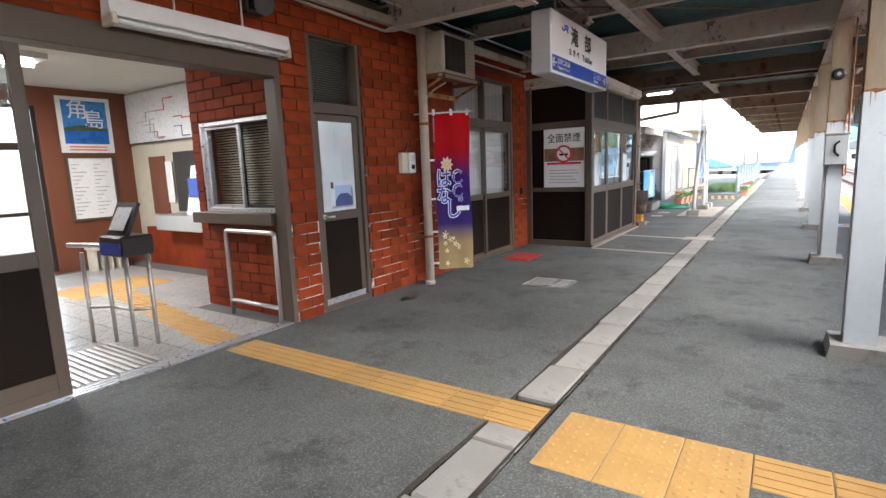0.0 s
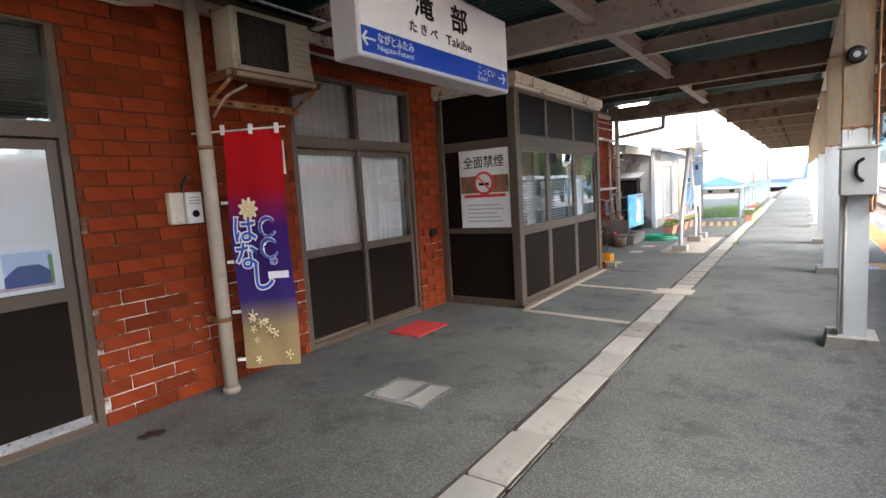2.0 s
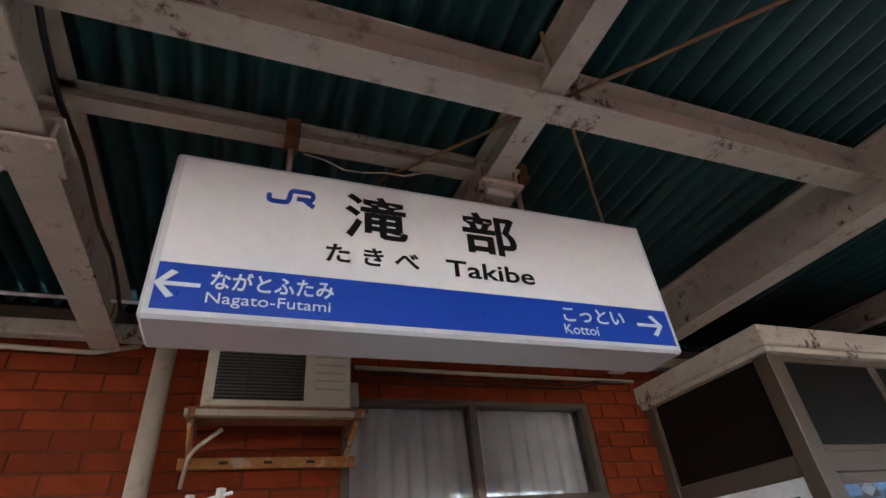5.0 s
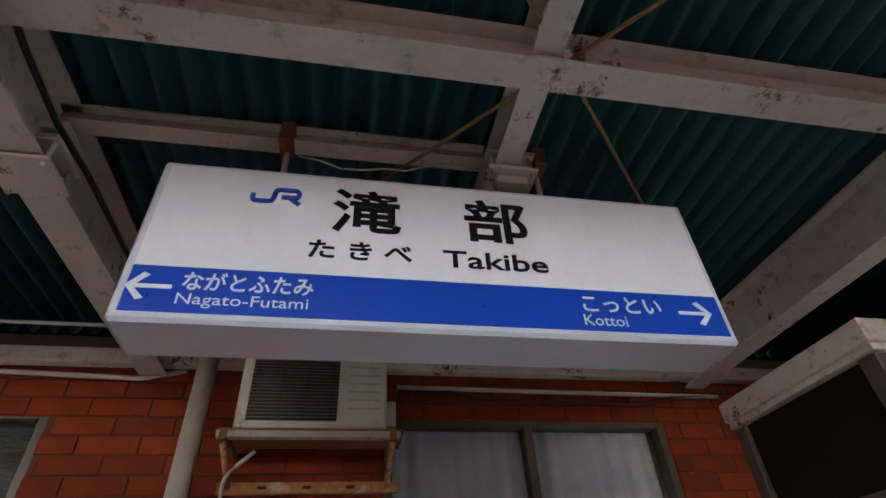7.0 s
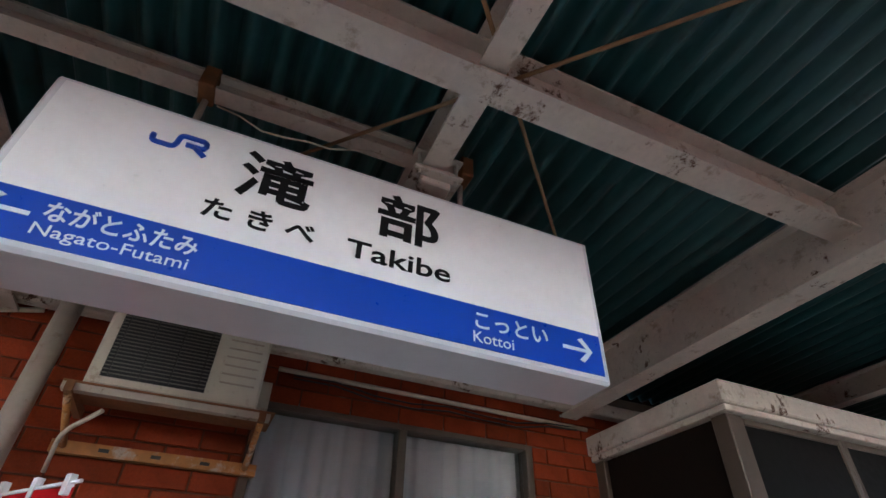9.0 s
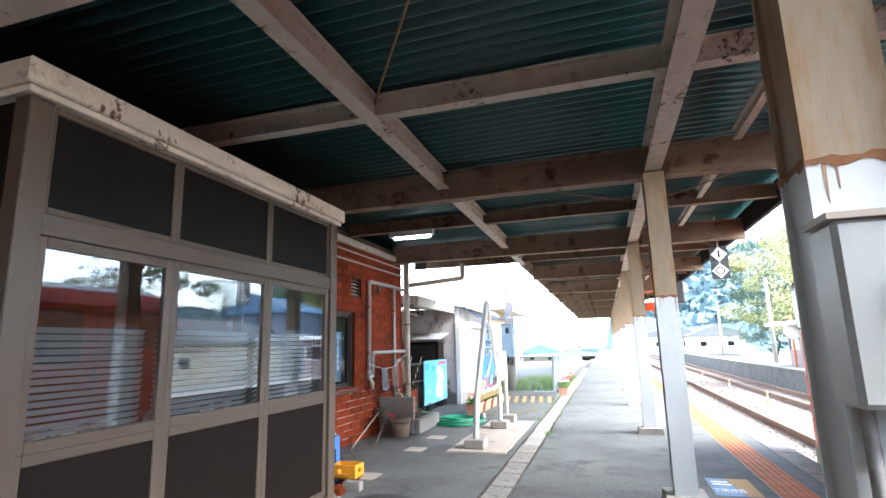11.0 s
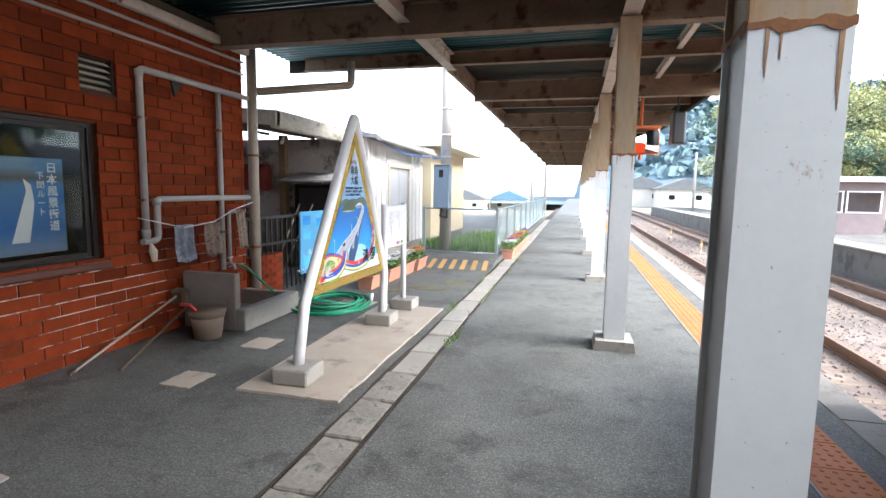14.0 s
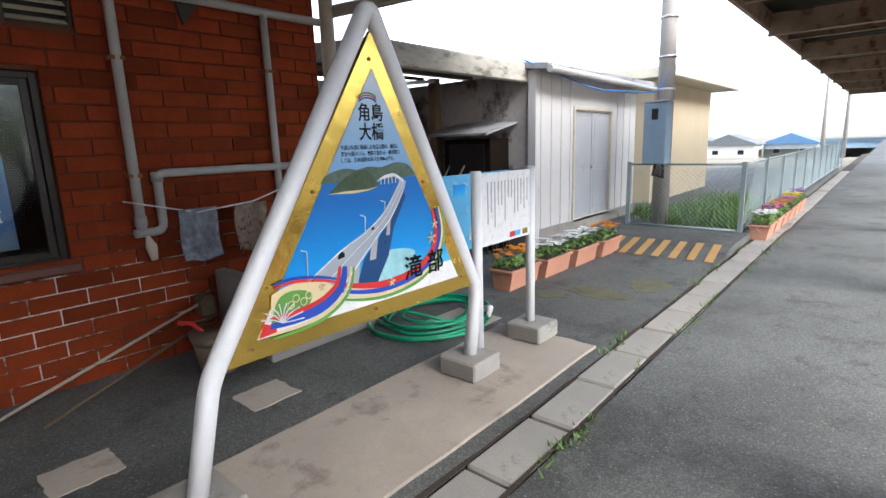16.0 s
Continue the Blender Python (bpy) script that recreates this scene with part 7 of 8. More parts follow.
setting("store_floor", B(WALL - 1.2, WALL - 0.2, 12.9, 15.9, 0.5, 0.6), M["room_shade"], "unseen floor toned dark for the unlit room behind the window", "floor")
setting("store_side", B(WALL - 1.2, WALL - 0.2, 12.9, 13.0, 0.6, 2.4), M["room_shade"], "added side wall toned dark for the unlit room", "wall")
setting("store_side_far", B(WALL - 1.2, WALL - 0.2, 15.8, 15.9, 0.6, 2.4), M["room_shade"], "added side wall toned dark for the unlit room", "wall")
setting("window_backing", B(WALL - 1.2, WALL - 1.15, 13.0, 15.8, 0.6, 2.4), M["room_shade"], "added back wall toned dark for the unlit room", "wall")
vt = thing("wall_vent", (WALL - 0.05, 15.41, 2.38), "white slatted vent in the brick wall", "vent")
part("frame", frame_x(bmesh.new(), 15.23, 15.6, 2.38, 2.7, WALL - 0.1, WALL - 0.03, 0.02), M["dark_frame"], vt)
part("backing", B(WALL - 0.14, WALL - 0.12, 15.23, 15.6, 2.38, 2.7), M["black"], vt)
for k in range(5):
    z = 2.405 + k * 0.058
    part("slat", prism(bmesh.new(), [(-4.42, z + 0.035), (-4.41, z + 0.04), (-4.345, z + 0.005), (-4.355, z)], "y", 15.25, 15.58), M["cream"], vt)

M["moss"] = mat("mossy_asphalt", (0.15, 0.14, 0.07), 0.9, vary=0.5, grain=50, patch=3, bump=0.5, dirt=(0.12, 0.12, 0.1), dirt_at=0.5)
for k, (x, y, a, b) in enumerate(((-2.35, 19.35, 0.34, 0.18), (-2.0, 19.9, 0.2, 0.26), (-2.75, 19.0, 0.2, 0.12))):
    patch(blob(x, y, a, b, 30 + k), M["moss"], "moss_patch", "yellowish moss patch on the asphalt", "moss", 0.003 + 0.001 * k)
# ---- waiting room ----
RX = -10.3
M["room_tile"] = mat("floor_tile", (0.36, 0.35, 0.33), 0.3, vary=0.1, grain=30, patch=2, bump=0.05, rand=0.12)
M["grout"] = mat("grout", (0.13, 0.125, 0.12), 0.9, vary=0.2, grain=40, patch=2, bump=0.1)
room_floor = setting("floor_room", B(RX, WALL - 0.03, -2.5, 5.2, -0.1, -0.004), M["grout"], "pale tiled waiting room floor", "floor")
setting("ceiling_room", B(RX, WALL - 0.2, -2.5, 5.2, 3.05, 3.2), M["room"], "pale waiting room ceiling", "ceiling")
M["wood_wall"] = mat("brown_board", (0.16, 0.05, 0.022), 0.55, vary=0.18, grain=14, patch=2, bump=0.1, stretch=(1, 1, 0.2))
bw = bmesh.new()
for a, b, c, d in cells(-2.5, 5.2, -0.1, 3.2, [(2.5, 3.6, 0.03, 2.75)]):
    box(bw, RX - 0.15, RX, a, b, c, d)
setting("wall_room_back", bw, M["wood_wall"], "brown boarded back wall of the waiting room", "wall")
setting("wall_room_side", B(RX, -5.95, 5.0, 5.2, -0.1, 3.2), M["cream"], "cream ticket machine wall", "wall")
setting("wall_room_south", B(RX, WALL - 0.2, -2.5, -2.3, -0.1, 3.2), M["room"], "plain waiting room wall", "wall")
sw = bmesh.new()
for a, b, c, d in cells(-5.95, WALL - 0.2, -0.1, 3.2, [(-5.75, -4.5, 1.12, 2.1)]):
    box(sw, a, b, 3.57, 3.75, c, d)
box(sw, -5.95, -5.77, 3.75, 5.0, -0.1, 3.2)
wall_ticket = setting("wall_ticket", sw, M["mortar"], "brick ticket office wall inside the waiting room", "wall")
ed = thing("entrance_door", (RX - 0.1, 2.0, 0), "black-framed glass entrance doors with daylight behind", "door", kind="structure")
for a, b in ((2.5, 3.6),):
    fr = frame_x(bmesh.new(), a, b, 0.03, 2.1, RX - 0.1, RX - 0.05, 0.06)
    box(fr, RX - 0.1, RX - 0.05, a + 0.06, b - 0.06, 1.0, 1.06)
    part("leaf_frame", fr, M["dark_frame"], ed)
    pane(a + 0.06, b - 0.06, 0.09, 2.04, RX - 0.075, ed)
    part("transom_frame", frame_x(bmesh.new(), a, b, 2.1, 2.75, RX - 0.1, RX - 0.05, 0.06), M["dark_frame"], ed)
    pane(a + 0.06, b - 0.06, 2.16, 2.69, RX - 0.075, ed)
ip = thing("island_poster", (RX, 4.3, 2.0), "framed blue island poster with white characters", "poster")
part("frame", B(RX, RX + 0.02, 3.88, 4.7, 2.0, 2.93), M["print_white"], ip)
part("picture_sky", B(RX + 0.02, RX + 0.024, 3.95, 4.63, 2.42, 2.87), mat("poster_sky", (0.05, 0.24, 0.6), 0.3, vary=0.15, grain=3, patch=2, bump=0.0), ip)
part("picture_sea", B(RX + 0.02, RX + 0.024, 3.95, 4.63, 2.15, 2.42), mat("poster_sea", (0.01, 0.13, 0.5), 0.3, vary=0.2, grain=6, patch=2, bump=0.0), ip)
part("picture_coast", poly_x(bmesh.new(), [(3.95, 2.4), (4.2, 2.47), (4.63, 2.41), (4.63, 2.38), (3.95, 2.36)], RX + 0.024, RX + 0.027), M["print_green"], ip)
part("lettering", words("角", 0.34, FACE_X, (RX + 0.026, 4.18, 2.6), 0.0), M["print_white"], ip)
part("lettering", words("島", 0.34, FACE_X, (RX + 0.026, 4.42, 2.44), 0.0), M["print_white"], ip)
for k in range(2):
    part("text_bar", B(RX + 0.02, RX + 0.024, 4.0, 4.58, 2.04 + k * 0.05, 2.06 + k * 0.05), M["signal_orange"], ip)
tn = thing("timetable_board", (RX, 4.3, 0.85), "framed white timetable board", "timetable")
part("frame", frame_x(bmesh.new(), 3.9, 4.66, 0.84, 1.95, RX, RX + 0.04, 0.04), M["bronze"], tn)
part("sheet", B(RX, RX + 0.02, 3.94, 4.62, 0.88, 1.91), M["print_white"], tn)
for c in range(2):
    for k in range(14):
        part("text_bar", B(RX + 0.02, RX + 0.023, 3.98 + c * 0.33, 4.05 + c * 0.33 + 0.05 * (k % 4), 0.95 + k * 0.065, 0.965 + k * 0.065), M["print_grey"], tn)
fm = thing("fare_map", (-9.2, 4.98, 2.1), "large white fare map with coloured route lines", "map board")
part("panel", B(-10.25, -6.6, 4.96, 5.0, 2.15, 3.0), M["print_white"], fm)
rnd = random.Random(4)
for k in range(12):
    x, z = rnd.uniform(-10.1, -7.4), rnd.uniform(2.25, 2.9)
    dx, dz = rnd.uniform(0.2, 0.7), rnd.uniform(-0.25, 0.25)
    z2 = min(2.93, max(2.2, z + dz))
    part("route_line", T([(x, 4.955, z), (x + dx / 2, 4.955, z), (x + dx / 2, 4.955, z2), (x + dx, 4.955, z2)], 0.008, 5), M["red"] if k % 5 == 0 else (M["print_blue"] if k % 5 == 2 else M["print_grey"]), fm)
part("edge_strip", B(-10.25, -6.6, 4.95, 4.96, 2.13, 2.16), M["bronze"], fm)
tm = thing("ticket_machine", (-8.0, 4.9, 0), "recessed ticket counter with a machine and steel ledge", "ticket machine")
# Flat dark plate on the wall gives the counter its recess shade.
part("recess", B(-8.9, -7.5, 4.97, 5.0, 0.95, 1.95), M["dark_frame"], tm, "dark plate in place of the shaded counter recess")
part("brown_panel", B(-9.7, -9.2, 4.97, 5.0, 0.9, 1.9), M["wood_wall"], tm)
part("ledge", B(-9.0, -6.6, 4.6, 4.99, 0.66, 0.92, bevel=0.01), M["steel"], tm, "stainless ledge")
part("machine", prism(bmesh.new(), [(4.7, 0.92), (4.97, 0.92), (4.97, 1.7), (4.85, 1.7), (4.78, 1.3)], "x", -8.2, -7.8), M["print_white"], tm, "white machine body")
part("machine_screen", B(-8.15, -7.85, 4.74, 4.76, 1.2, 1.5), M["print_blue"], tm, "blue screen")
part("base_wall", B(-9.9, -6.0, 4.9, 4.99, -0.01, 0.66), M["brick_rest"], tm, "brick base")
pp2 = thing("paper_notice", (-9.2, 4.9, 1.1), "small paper notices stuck beside the counter", "notice")
part("sheet", B(-9.15, -8.95, 4.955, 4.965, 1.1, 1.8), M["print_white"], pp2)
tw = thing("ticket_window", (-5.1, 3.6, 1.1), "aluminium sliding ticket window with grey slatted blinds", "window", kind="structure")
def frame_y(bm, x0, x1, z0, z1, y0, y1, wd=0.05):
    box(bm, x0, x0 + wd, y0, y1, z0, z1, bevel=0.003); box(bm, x1 - wd, x1, y0, y1, z0, z1, bevel=0.003)
    box(bm, x0 + wd, x1 - wd, y0, y1, z1 - wd, z1, bevel=0.003); box(bm, x0 + wd, x1 - wd, y0, y1, z0, z0 + wd, bevel=0.003)
    return bm
part("window_frame", frame_y(bmesh.new(), -5.75, -4.5, 1.12, 2.1, 3.53, 3.65, 0.04), M["alu"], tw)
part("sash", frame_y(bmesh.new(), -5.71, -5.1, 1.16, 2.06, 3.57, 3.6, 0.035), M["alu"], tw)
part("sash", frame_y(bmesh.new(), -5.15, -4.54, 1.16, 2.06, 3.61, 3.64, 0.035), M["dark_frame"], tw)
for a, b, y in ((-5.67, -5.13, 3.585), (-5.11, -4.58, 3.625)):
    ob = part("pane", B(a, b, y - 0.003, y + 0.003, 1.19, 2.03), M["glass"], tw)
    ob.visible_shadow = False
for k in range(30):
    z = 1.18 + k * 0.029
    part("blind_slat", prism(bmesh.new(), [(3.68, z), (3.7, z + 0.016), (3.702, z + 0.015), (3.682, z - 0.001)], "x", -5.7, -4.55), M["cream"], tw)
part("counter", B(-5.85, -4.48, 3.4, 3.57, 1.0, 1.12, bevel=0.006), M["bronze"], tw, "brown counter ledge")
# Added dark board whose colour stands in for the unlit office behind.
part("back", B(-5.75, -4.5, 4.4, 4.42, 1.0, 2.2), M["unlit_inside"], tw)
bg = thing("barrier_rail", (-4.9, 3.35, 0), "bent stainless steel barrier rail by the ticket window", "rail")
part("hoop", T(bent([(-5.25, 3.4, 0), (-5.25, 3.4, 0.93), (-4.42, 3.38, 0.93), (-4.42, 3.38, 0)], 0.05), 0.024, 12), M["steel"], bg)
part("cross_rail", T([(-5.25, 3.4, 0.16), (-4.42, 3.38, 0.16)], 0.022, 12), M["steel"], bg)
gt = thing("ticket_stand", (-5.3, 2.32, 0), "steel frame stand with a dark ticket collecting box and notice", "ticket stand")
for x, y in ((-5.6, 2.14), (-5.42, 2.26), (-5.1, 2.28), (-4.98, 2.42)):
    part("leg", T([(x, y, 0), (x, y, 0.86)], 0.018, 8), M["steel"], gt)
part("side_rail", T([(-5.6, 2.14, 0.34), (-5.42, 2.26, 0.34), (-5.1, 2.28, 0.34), (-4.98, 2.42, 0.34)], 0.014, 8), M["steel"], gt)
part("handle", T(bent([(-5.75, 2.1, 0.93), (-5.4, 2.2, 0.93), (-5.2, 2.24, 0.9)], 0.05), 0.022, 10), M["steel"], gt)
part("box", B(-5.36, -4.96, 2.2, 2.48, 0.84, 1.02, bevel=0.012), M["dark_frame"], gt, "dark collecting box")
part("blue_front", B(-5.35, -4.97, 2.193, 2.2, 0.86, 0.96), M["print_blue"], gt, "blue front strip")
part("notice_frame", prism(bmesh.new(), [(2.26, 1.02), (2.29, 1.02), (2.42, 1.3), (2.39, 1.31)], "x", -5.34, -4.98), M["black"], gt, "tilted black notice frame")
part("notice", prism(bmesh.new(), [(2.262, 1.07), (2.266, 1.07), (2.37, 1.265), (2.366, 1.267)], "x", -5.29, -5.03), M["print_white"], gt, "white notice sheet")
bk2 = thing("umbrella_stand", (-9.9, 4.0, 0), "grey slatted umbrella stand by the back wall", "umbrella stand")
for k in range(5):
    part("slat", B(-10.1, -9.8, 3.95 + k * 0.12, 3.98 + k * 0.12, 0, 0.42), M["cream"], bk2)
part("rim", B(-10.12, -9.78, 3.93, 4.48, 0.36, 0.42), M["cream"], bk2)
rl2 = thing("room_lamp", (-8, 2.2, 3.0), "lit fluorescent ceiling lamp", "lamp")
part("casing", B(-8.3, -7.7, 1.6, 2.9, 2.98, 3.05), M["white"], rl2)
part("tube", T([(-8.0, 1.65, 2.95), (-8.0, 2.85, 2.95)], 0.03, 10), lamp_mat("tube_light", (1, 0.97, 0.9), 3.0), rl2, "lit tube")
ld = bpy.data.lights.new("room_tube_light", "AREA")
ld.shape, ld.size, ld.size_y, ld.energy, ld.color = "RECTANGLE", 0.4, 1.3, 18, (1, 0.97, 0.92)
lo_ = new("room_tube_light", ld)
lo_.location = (-8.0, 2.25, 2.9)
# sliding entrance door leaf on the platform side
sd = thing("door_3", (WALL - 0.05, 0.4, 0), "bronze sliding entrance door with glass above a brown panel", "door", kind="structure")
for a, b, x in ((0.42, 1.48, WALL - 0.06), (-0.63, 0.47, WALL - 0.11)):
    lf = frame_x(bmesh.new(), a, b, 0.02, 2.4, x - 0.02, x + 0.02, 0.08)
    box(lf, x - 0.02, x + 0.02, a + 0.08, b - 0.08, 0.95, 1.06, bevel=0.004)
    box(lf, x - 0.02, x + 0.02, a + 0.08, b - 0.08, 0.1, 0.2, bevel=0.004)
    part("leaf", lf, M["bronze"], sd)
    part("lower_panel", B(x - 0.012, x + 0.012, a + 0.08, b - 0.08, 0.2, 0.95), M["panel"], sd, "brown lower panel")
    pane(a + 0.08, b - 0.08, 1.06, 2.32, x, sd)
part("side_frame", B(WALL - 0.15, WALL + 0.005, 3.44, 3.5, 0, 2.45, bevel=0.004), M["bronze"], sd)
setting("lintel", B(WALL - 0.2, WALL + 0.01, -1.4, 3.5, 2.42, 2.62, bevel=0.006), M["bronze"], "dark bronze beam over the entrance", "lintel")
th = thing("threshold", (WALL, 1.5, 0), "grooved aluminium door threshold", "threshold")
for k in range(3):
    part("track", B(WALL - 0.14 + k * 0.05, WALL - 0.11 + k * 0.05, -1.4, 3.5, -0.02, 0.012), M["alu"], th)
gm = thing("floor_grating", (-4.9, 1.6, 0), "steel bar floor grating inside the entrance", "grating")
for k in range(22):
    y = 0.9 + k * 0.06
    part("bar", B(-5.4, -4.5, y, y + 0.03, -0.01, 0.01), M["steel"], gm)
tl = thing("tube_lamp", (WALL + 0.12, 2.72, 2.6), "white double tube lamp, unlit, hung over the entrance", "lamp")
part("casing", prism(bmesh.new(), [(WALL + 0.06, 2.63), (WALL + 0.2, 2.63), (WALL + 0.18, 2.76), (WALL + 0.08, 2.76)], "y", 1.95, 3.5), M["white"], tl)
for x in (WALL + 0.09, WALL + 0.17):
    part("tube", T([(x, 1.98, 2.6), (x, 3.47, 2.6)], 0.02, 10), M["print_white"], tl)
for y in (1.95, 3.46):
    part("end_cap", B(WALL + 0.05, WALL + 0.21, y, y + 0.04, 2.57, 2.65, bevel=0.008), M["cream"], tl)
for y in (2.45, 3.05):
    part("chain", T([(WALL + 0.13, y, 2.76), (WALL + 0.13, y, 3.3)], 0.008, 6), M["white"], tl)

# ---- canopy fittings ----
cl = thing("canopy_lamp", (-3.1, 14.98, 3.2), "lit fluorescent batten lamp under the canopy", "lamp")
part("batten", B(-3.5, -2.75, 14.95, 15.03, 3.25, 3.34, bevel=0.005), M["white"], cl)
part("tube", B(-3.42, -2.8, 14.97, 15.01, 3.205, 3.25, bevel=0.015, seg=2), lamp_mat("canopy_tube", (1.0, 1.0, 0.98), 2.5), cl, "lit tube")
for y in (5.18, 7.0):
    col_ = bmesh.new()
    box(col_, -2.58, -2.42, y - 0.09, y + 0.09, 3.31, 3.35, bevel=0.006)
    box(col_, -2.56, -2.44, y - 0.07, y + 0.07, 3.26, 3.3, bevel=0.006)
    zb = 3.3 if y == 7.0 else 3.12
    box(col_, -2.6, -2.4, y - 0.11, y + 0.11, zb + 0.1, zb + 0.115, bevel=0.003)
    box(col_, -2.6, -2.4, y - 0.11, y + 0.11, zb, zb + 0.015, bevel=0.003)
    for dx in (-0.075, 0.075):
        for dy in (-0.085, 0.085):
            tube(col_, [(-2.5 + dx, y + dy, zb - 0.02), (-2.5 + dx, y + dy, zb + 0.13)], 0.01, 6)
    solid("beam_collar", col_, M["beam"], "bolted steel collar on a canopy beam", "collar", "beam collars")
M["tie"] = mat("rusty_rod", (0.3, 0.18, 0.09), 0.8, vary=0.3, grain=20, patch=4, bump=0.2)
for a, b in (((-2.65, 6.45, 3.4), (-0.6, 8.3, 3.4)), ((-1.72, 6.85, 3.42), (-2.75, 7.85, 3.42)), ((-0.6, 8.9, 3.42), (-1.9, 10.9, 3.42)), ((-1.9, 12.9, 3.42), (0.2, 14.8, 3.42)), ((0.4, 16.95, 3.4), (2.0, 18.9, 3.4)), ((2.0, 12.95, 3.4), (0.4, 15.0, 3.4))):
    solid("tie_rod", T([a, b], 0.009, 7), M["tie"], "thin rusty diagonal tie rod under the canopy", "rod", "tie rods")
for y in POSTS:
    if 0 < y < 44:
        kb = T([(0.32, y + 0.1, 2.95), (0.32, y + 0.55, 3.24)], 0.035, 6)
        solid("knee_brace", kb, M["post_rust"], "short rusty brace from post to long beam", "brace", "knee braces")
        eb = T([(1.2, y + 0.02, 3.2), (2.0, y + 1.0, 3.36)], 0.02, 6)
        solid("edge_brace", eb, M["beam"], "thin diagonal brace at the canopy edge", "brace", "edge braces")
for y in POSTS:
    if -4 < y < 42:
        for dx in (1.1,):
            solid("edge_purlin", ibeam(dx, dx + 0.02, y + 0.08, y + 3.9, 3.42, 3.54, 0.07), M["beam"], "light steel purlin by the canopy edge", "beam", "edge purlins", at=(dx, y, 3.4))
ph = thing("telephone_box", (0.32, POSTS[5] - 0.16, 1.3), "grey telephone box with a black handset mark on the post", "telephone box")
yb = POSTS[5] - 0.1
part("box", B(0.2, 0.46, yb - 0.14, yb, 1.35, 1.75, bevel=0.012), plain("grey_enamel", (0.45, 0.46, 0.44), 0.4), ph)
hs_ = T(bent([(0.36, yb - 0.145, 1.66), (0.31, yb - 0.145, 1.62), (0.31, yb - 0.145, 1.52), (0.36, yb - 0.145, 1.47)], 0.03), 0.013, 8)
part("handset_mark", hs_, M["ink"], ph, "black handset mark")
part("hood", B(0.19, 0.47, yb - 0.15, yb, 1.75, 1.765), M["pipe"], ph)
part("conduit", T(bent([(0.25, yb - 0.03, 1.35), (0.25, yb - 0.03, 1.1), (0.24, yb - 0.03, 0.12)], 0.04), 0.015, 8), M["pipe_grey"], ph)
part("conduit", T(bent([(0.42, yb - 0.05, 1.35), (0.42, yb - 0.05, 1.2), (0.45, yb - 0.02, 1.22), (0.45, yb - 0.02, 3.2)], 0.03), 0.012, 8), M["rust"], ph)
sp_ = thing("platform_speaker", (0.32, yb, 2.5), "round black loudspeaker on the canopy post", "loudspeaker")
part("body", T([(0.3, yb, 2.52), (0.3, yb - 0.06, 2.52), (0.3, yb - 0.08, 2.52)], [0.06, 0.075, 0.05], 16), M["black"], sp_)
part("cone", T([(0.3, yb - 0.08, 2.52), (0.3, yb - 0.09, 2.52)], 0.025, 12), M["alu"], sp_)
DX, DY = 1.69, 17.1
dm = thing("stop_marker", (DX, DY, 2.4), "pair of black stop position plates with white diamonds", "sign")
for zc in (2.93, 2.645):
    part("plate", B(DX - 0.14, DX + 0.14, DY - 0.012, DY, zc - 0.14, zc + 0.14), M["black"], dm)
    part("diamond", prism(bmesh.new(), [(DX, zc - 0.13), (DX + 0.13, zc), (DX, zc + 0.13), (DX - 0.13, zc)], "y", DY - 0.016, DY - 0.011), M["white"], dm, "white diamond")
part("bar_mark", B(DX - 0.012, DX + 0.012, DY - 0.02, DY - 0.015, 2.87, 2.99), M["ink"], dm)
part("ring_mark", T([(DX + 0.06 * math.cos(a), DY - 0.016, 2.645 + 0.06 * math.sin(a)) for a in [2 * math.pi * k / 20 for k in range(20)]], 0.01, 6, True), M["ink"], dm)
part("hanger", T([(DX, DY + 0.01, 2.5), (DX, DY + 0.01, 3.66)], 0.015, 6), M["pipe"], dm)
mr_ = thing("platform_mirror", (1.1, 22.1, 2.5), "orange-framed rectangular convex mirror hung under the canopy", "mirror")
MIR = bpy.data.materials.new("mirror")
MIR.use_nodes = True
MIR.node_tree.nodes["Principled BSDF"].inputs["Metallic"].default_value = 1.0
MIR.node_tree.nodes["Principled BSDF"].inputs["Roughness"].default_value = 0.03
MIR.node_tree.nodes["Principled BSDF"].inputs["Base Color"].default_value = (0.9, 0.9, 0.9, 1)
gm_ = bmesh.new()
rows_ = []
for i in range(11):
    rows_.append([gm_.verts.new((0.72 + 0.66 * i / 10, 22.06 - 0.05 * (1 - ((i - 5) / 5) ** 2) * 0.5 - 0.05 * (1 - ((j - 4) / 4) ** 2) * 0.5 + 0.12 * (i / 10), 2.3 + 0.46 * j / 8)) for j in range(9)])
for a, b in zip(rows_, rows_[1:]):
    for j in range(8):
        f = gm_.faces.new((a[j], b[j], b[j + 1], a[j + 1]))
        f.smooth = True
part("mirror_face", gm_, MIR, mr_, "convex mirror face")
part("housing", prism(bmesh.new(), [(0.7, 22.09), (1.4, 22.21), (1.4, 22.27), (0.7, 22.15)], "z", 2.28, 2.78), M["signal_orange"], mr_, "orange housing")
part("hood", prism(bmesh.new(), [(0.7, 21.98), (1.4, 22.1), (1.4, 22.21), (0.7, 22.09)], "z", 2.77, 2.8), M["signal_orange"], mr_)
part("hanger", T([(1.05, 22.2, 2.78), (1.05, 22.2, 3.5)], 0.03, 8), M["signal_orange"], mr_)
part("under_bar", T([(1.05, 22.15, 2.28), (1.05, 22.15, 2.18)], 0.03, 8), M["signal_orange"], mr_)
fc_ = thing("platform_camera", (1.62, 21.6, 2.5), "black box monitor hung at the canopy edge", "monitor")
